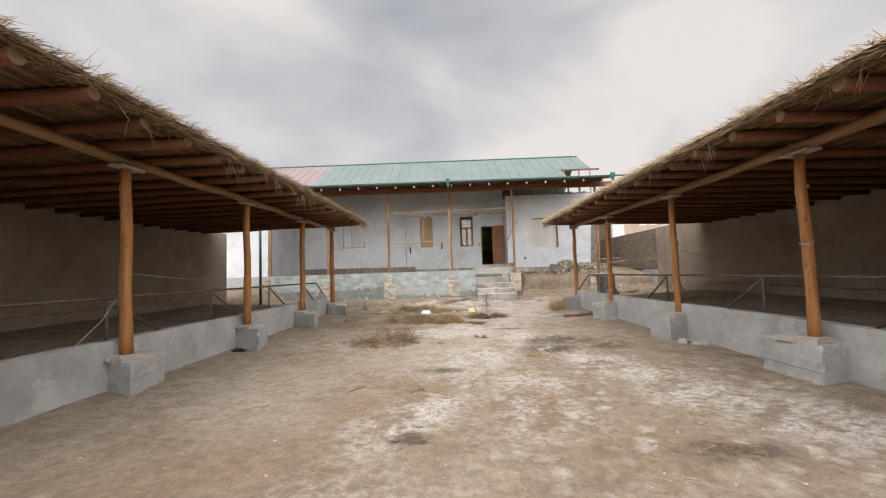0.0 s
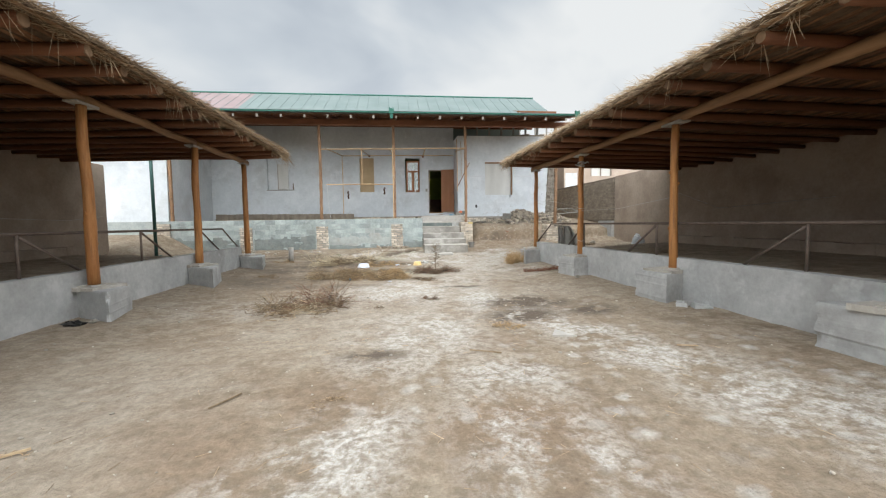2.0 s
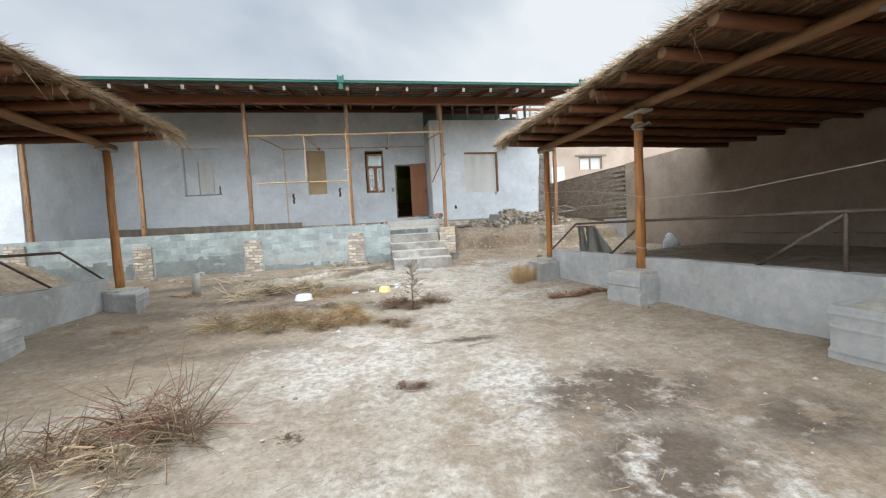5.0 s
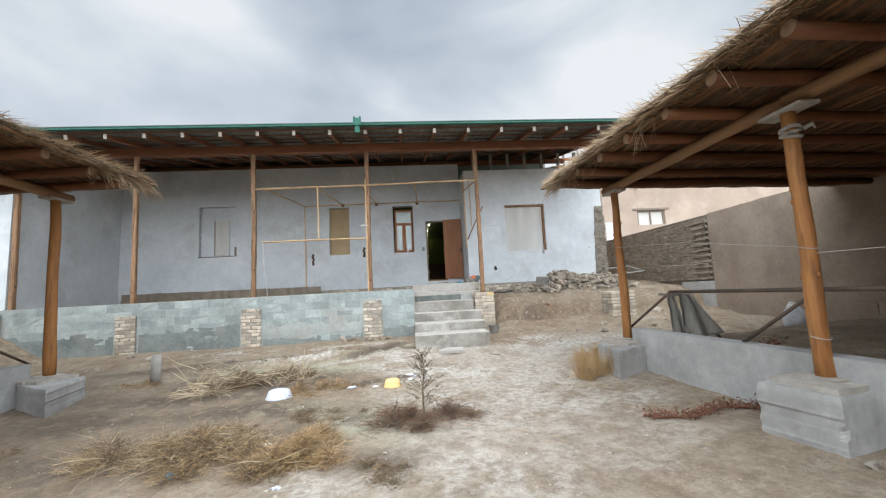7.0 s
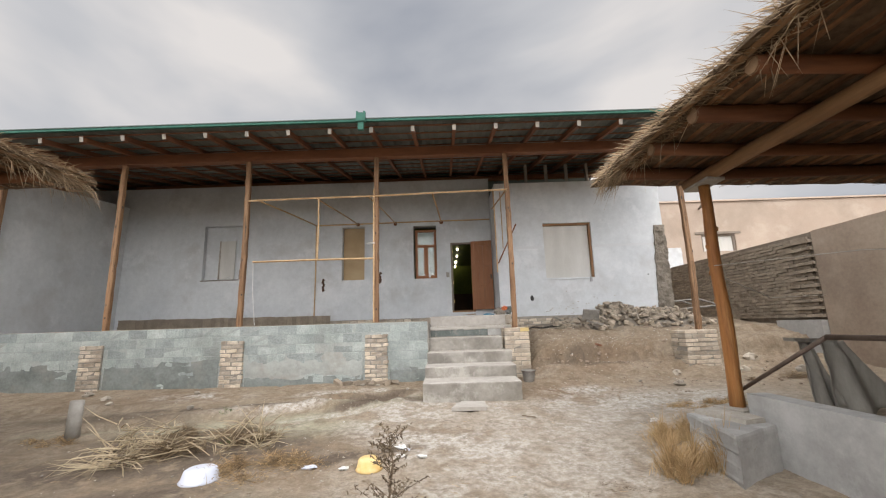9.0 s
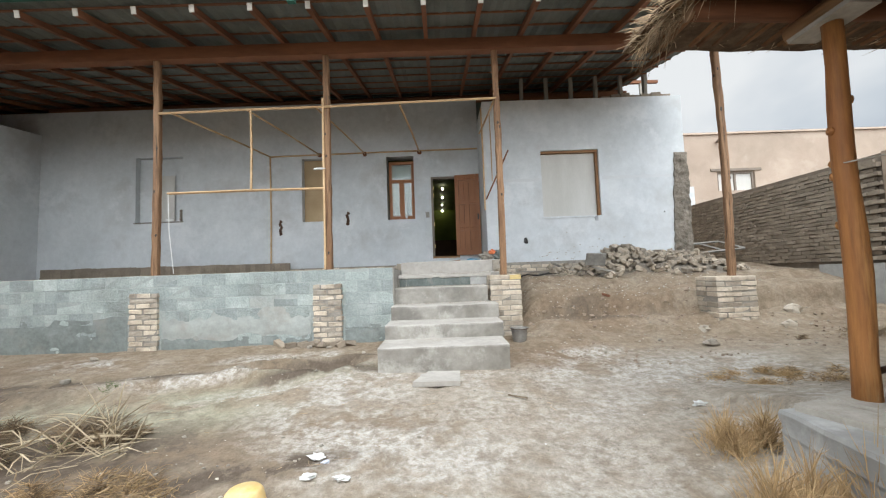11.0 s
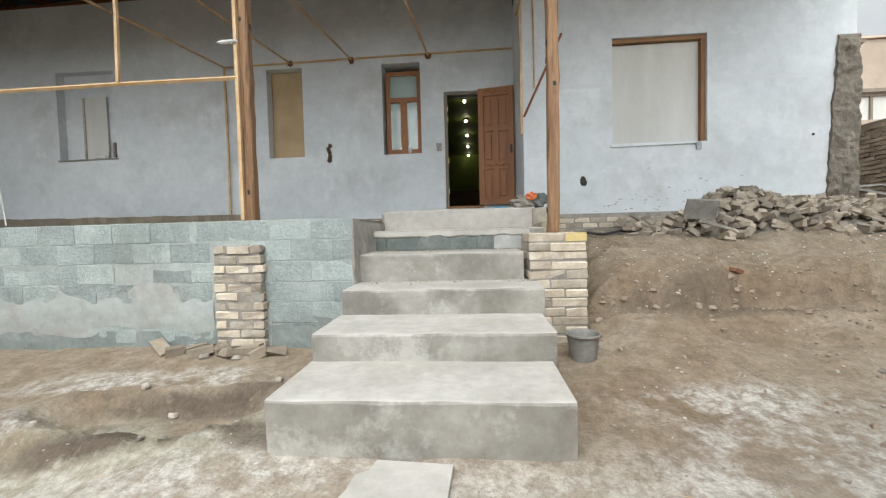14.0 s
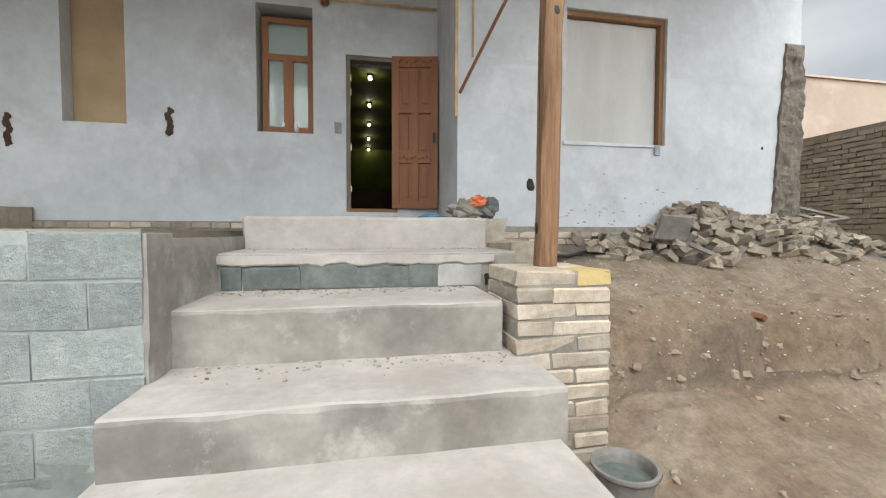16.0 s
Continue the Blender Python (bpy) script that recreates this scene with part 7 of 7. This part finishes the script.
# ---- pieces: blocks and bricks ----
rnd = random.Random(21)
BLOCKS = [lump(0.389, 0.05, 0.187, 0.004, "block") for _ in range(5)]
HALF = [lump(0.190, 0.05, 0.189, 0.005, "block") for _ in range(3)]
zrow = 1.55 - 0.0965
row = 0
while zrow > 0.25:
    x = 1.05
    first = row % 2 == 1
    while x > -9.0:
        w = 0.185 if first else 0.385
        first = False
        c = x - w / 2
        hid = any(p[0] - 0.02 < c < p[1] + 0.02 and zrow < p[5] - 0.03 for p in PILLARS)
        smear = noise.noise((c * 0.8, zrow * 1.4, 2.0)) + (0.46 if zrow < 0.85 else -0.1)
        if not hid:
            me = rnd.choice(HALF if w < 0.3 else BLOCKS)
            dy = 0.010 if smear > 0.40 else rnd.uniform(-0.003, 0.003)
            piece("block", me, plinth, pose(c, 19.190 + dy, zrow, rnd.gauss(0, 0.4), rnd.gauss(0, 0.4), rnd.gauss(0, 0.3)))
        x -= w + 0.013
    zrow -= 0.196
    row += 1

COURSE = {}
FACE = [lump(0.218, 0.07, 0.065, 0.008, "brick") for _ in range(7)]
FACE_H = [lump(0.102, 0.07, 0.064, 0.007, "brick") for _ in range(4)]
for ob, (x0, x1, y0, y1, z0, z1), free in pillars:
    z = z1 - 0.04
    k = 0
    while z > z0 - 0.08:
        if free:
            wx, wy = x1 - x0, y1 - y0
            cuts = [0.62, 0.38] if wx < 0.6 else [0.39, 0.39, 0.22]
            cuts = cuts if k % 2 == 0 else cuts[::-1]
            cx = x0
            for i, q in enumerate(cuts):
                for j in range(2):
                    key = (round(wx * q, 3), rnd.randrange(3), ob is pillars[4][0] and k == 0 and i == 1 and j == 0)
                    if key not in COURSE:
                        COURSE[key] = lump(wx * q - 0.012, wy / 2 - 0.012, 0.073, 0.006, "brick_yellow" if key[2] else "brick")
                    piece("brick", COURSE[key], ob, pose(cx + wx * q / 2 + rnd.gauss(0, 0.004), y0 + wy * (j + 0.5) / 2 + rnd.gauss(0, 0.004), z + rnd.gauss(0, 0.002), rnd.gauss(0, 0.8), rnd.gauss(0, 0.8), rnd.gauss(0, 1.0)))
                cx += wx * q
        else:
            lay = [(0.24, FACE), (0.24, FACE)] if k % 2 else [(0.12, FACE_H), (0.24, FACE), (0.12, FACE_H)]
            cx = x0
            for w, pool in lay:
                piece("brick", rnd.choice(pool), ob, pose(cx + w / 2 + rnd.gauss(0, 0.006), y0 + 0.039 + rnd.gauss(0, 0.004), z + rnd.gauss(0, 0.003), rnd.gauss(0, 1.0), rnd.gauss(0, 1.3), rnd.gauss(0, 1.0)))
                cx += w + 0.004
        z -= 0.0875 if not free else 0.086
        k += 1
LOOSE = [lump(0.22, 0.11, 0.075, 0.012, "mud_brick"), lump(0.14, 0.11, 0.08, 0.014, "mud_brick"), lump(0.17, 0.10, 0.07, 0.012, "mud_brick")]
# loose bricks fallen at the foot of the last pier
for k in range(9):
    bx, by = -0.75 + 0.14 * k + rnd.gauss(0, 0.02), 19.06 - 0.05 * (k % 2) + (0.0 if k < 5 else -0.02)
    if bx < 0.36:
        ob = new("brick", LOOSE[k % 3])
        ob.matrix_world = pose(bx, by - 0.03, ground_z(bx, by) + 0.03, rnd.gauss(0, 14), rnd.gauss(0, 14), rnd.uniform(-50, 50))
        tagged(ob, "loose buff brick lying beside the pier", "brick", "loose bricks by the pier")
# bricks of the wall feet
x = -2.2
while x < 2.9:
    piece("brick", rnd.choice(FACE), wall_foot, pose(x, HY - 0.02, 1.645, 0, rnd.gauss(0, 1), rnd.gauss(0, 1.5)))
    x += 0.243
for k in range(3):
    x = 3.15 + 0.12 * (k % 2)
    while x < 5.6:
        piece("brick", rnd.choice(FACE), annex_foot, pose(x, 21.985, 1.36 + k * 0.085, rnd.gauss(0, 1), rnd.gauss(0, 1), rnd.gauss(0, 2)))
        x += 0.243
# rubble bricks: set on the heap's surface
RUB = [lump(0.185, 0.095, 0.068, 0.014, "rubble") for _ in range(4)] + [lump(0.125, 0.09, 0.062, 0.016, "rubble") for _ in range(5)] + [lump(0.10, 0.08, 0.06, 0.014, "rubble") for _ in range(3)]
made = 0
while made < 298:
    x, y = rnd.uniform(4.3, 8.3), rnd.uniform(20.75, 21.95)
    if rnd.random() > (0.05 if x < 5.3 else 0.14) + 1.5 * heap_z(x, y):
        continue
    z = ground_z(x, y, False) + 0.80 * heap_z(x, y) + rnd.uniform(0.02, 0.11)
    piece("brick", rnd.choice(RUB), heap, pose(x, y, z, rnd.gauss(0, 22), rnd.gauss(0, 22), rnd.uniform(0, 180)))
    made += 1
under = Shape()
for _ in range(260):
    x, y = rnd.uniform(4.2, 8.4), rnd.uniform(20.7, 21.9)
    if rnd.random() < 0.12 + 1.3 * heap_z(x, y):
        q = rnd.uniform(0.7, 1.1)
        under.box(-0.09 * q, 0.09 * q, -0.055 * q, 0.055 * q, -0.04 * q, 0.04 * q, 0.012, m=pose(x, y, ground_z(x, y, False) + 0.80 * heap_z(x, y) + rnd.uniform(-0.01, 0.05), rnd.gauss(0, 22), rnd.gauss(0, 22), rnd.uniform(0, 180)))
part("rubble", under, "rubble", heap, kind="stuff")
# mud bricks of the bare wall: the nearest as pieces, the rest joined
MUDB = [lump(0.09, 0.205, 0.070, 0.008, "mud_brick") for _ in range(6)]
rest = Shape()
count = 0
for k in range(22):
    z = 1.42 + k * 0.083
    y = 19.42 + (0.107 if k % 2 else 0)
    while y < 29:
        top = 3.30 + 0.10 * smooth01(y, 20, 24) + 0.06 * noise.noise((y * 1.2, 0, 0))
        if z < top:
            toothed = y < 20.0 and k % 2 == 0
            m = pose(9.748 + rnd.gauss(0, 0.005) - (0.05 if toothed else 0), y + 0.105, z, rnd.gauss(0, 1), rnd.gauss(0, 1.5), rnd.gauss(0, 1.5))
            if count < 300 and y < 25.5 and z > 1.9:
                piece("brick", rnd.choice(MUDB), bare_wall, m)
                count += 1
            else:
                rest.box(-0.045, 0.045, -0.103, 0.103, -0.035, 0.035, 0.007, m=m)
        y += 0.214
part("far_bricks", rest, "mud_brick", bare_wall, kind="stuff")
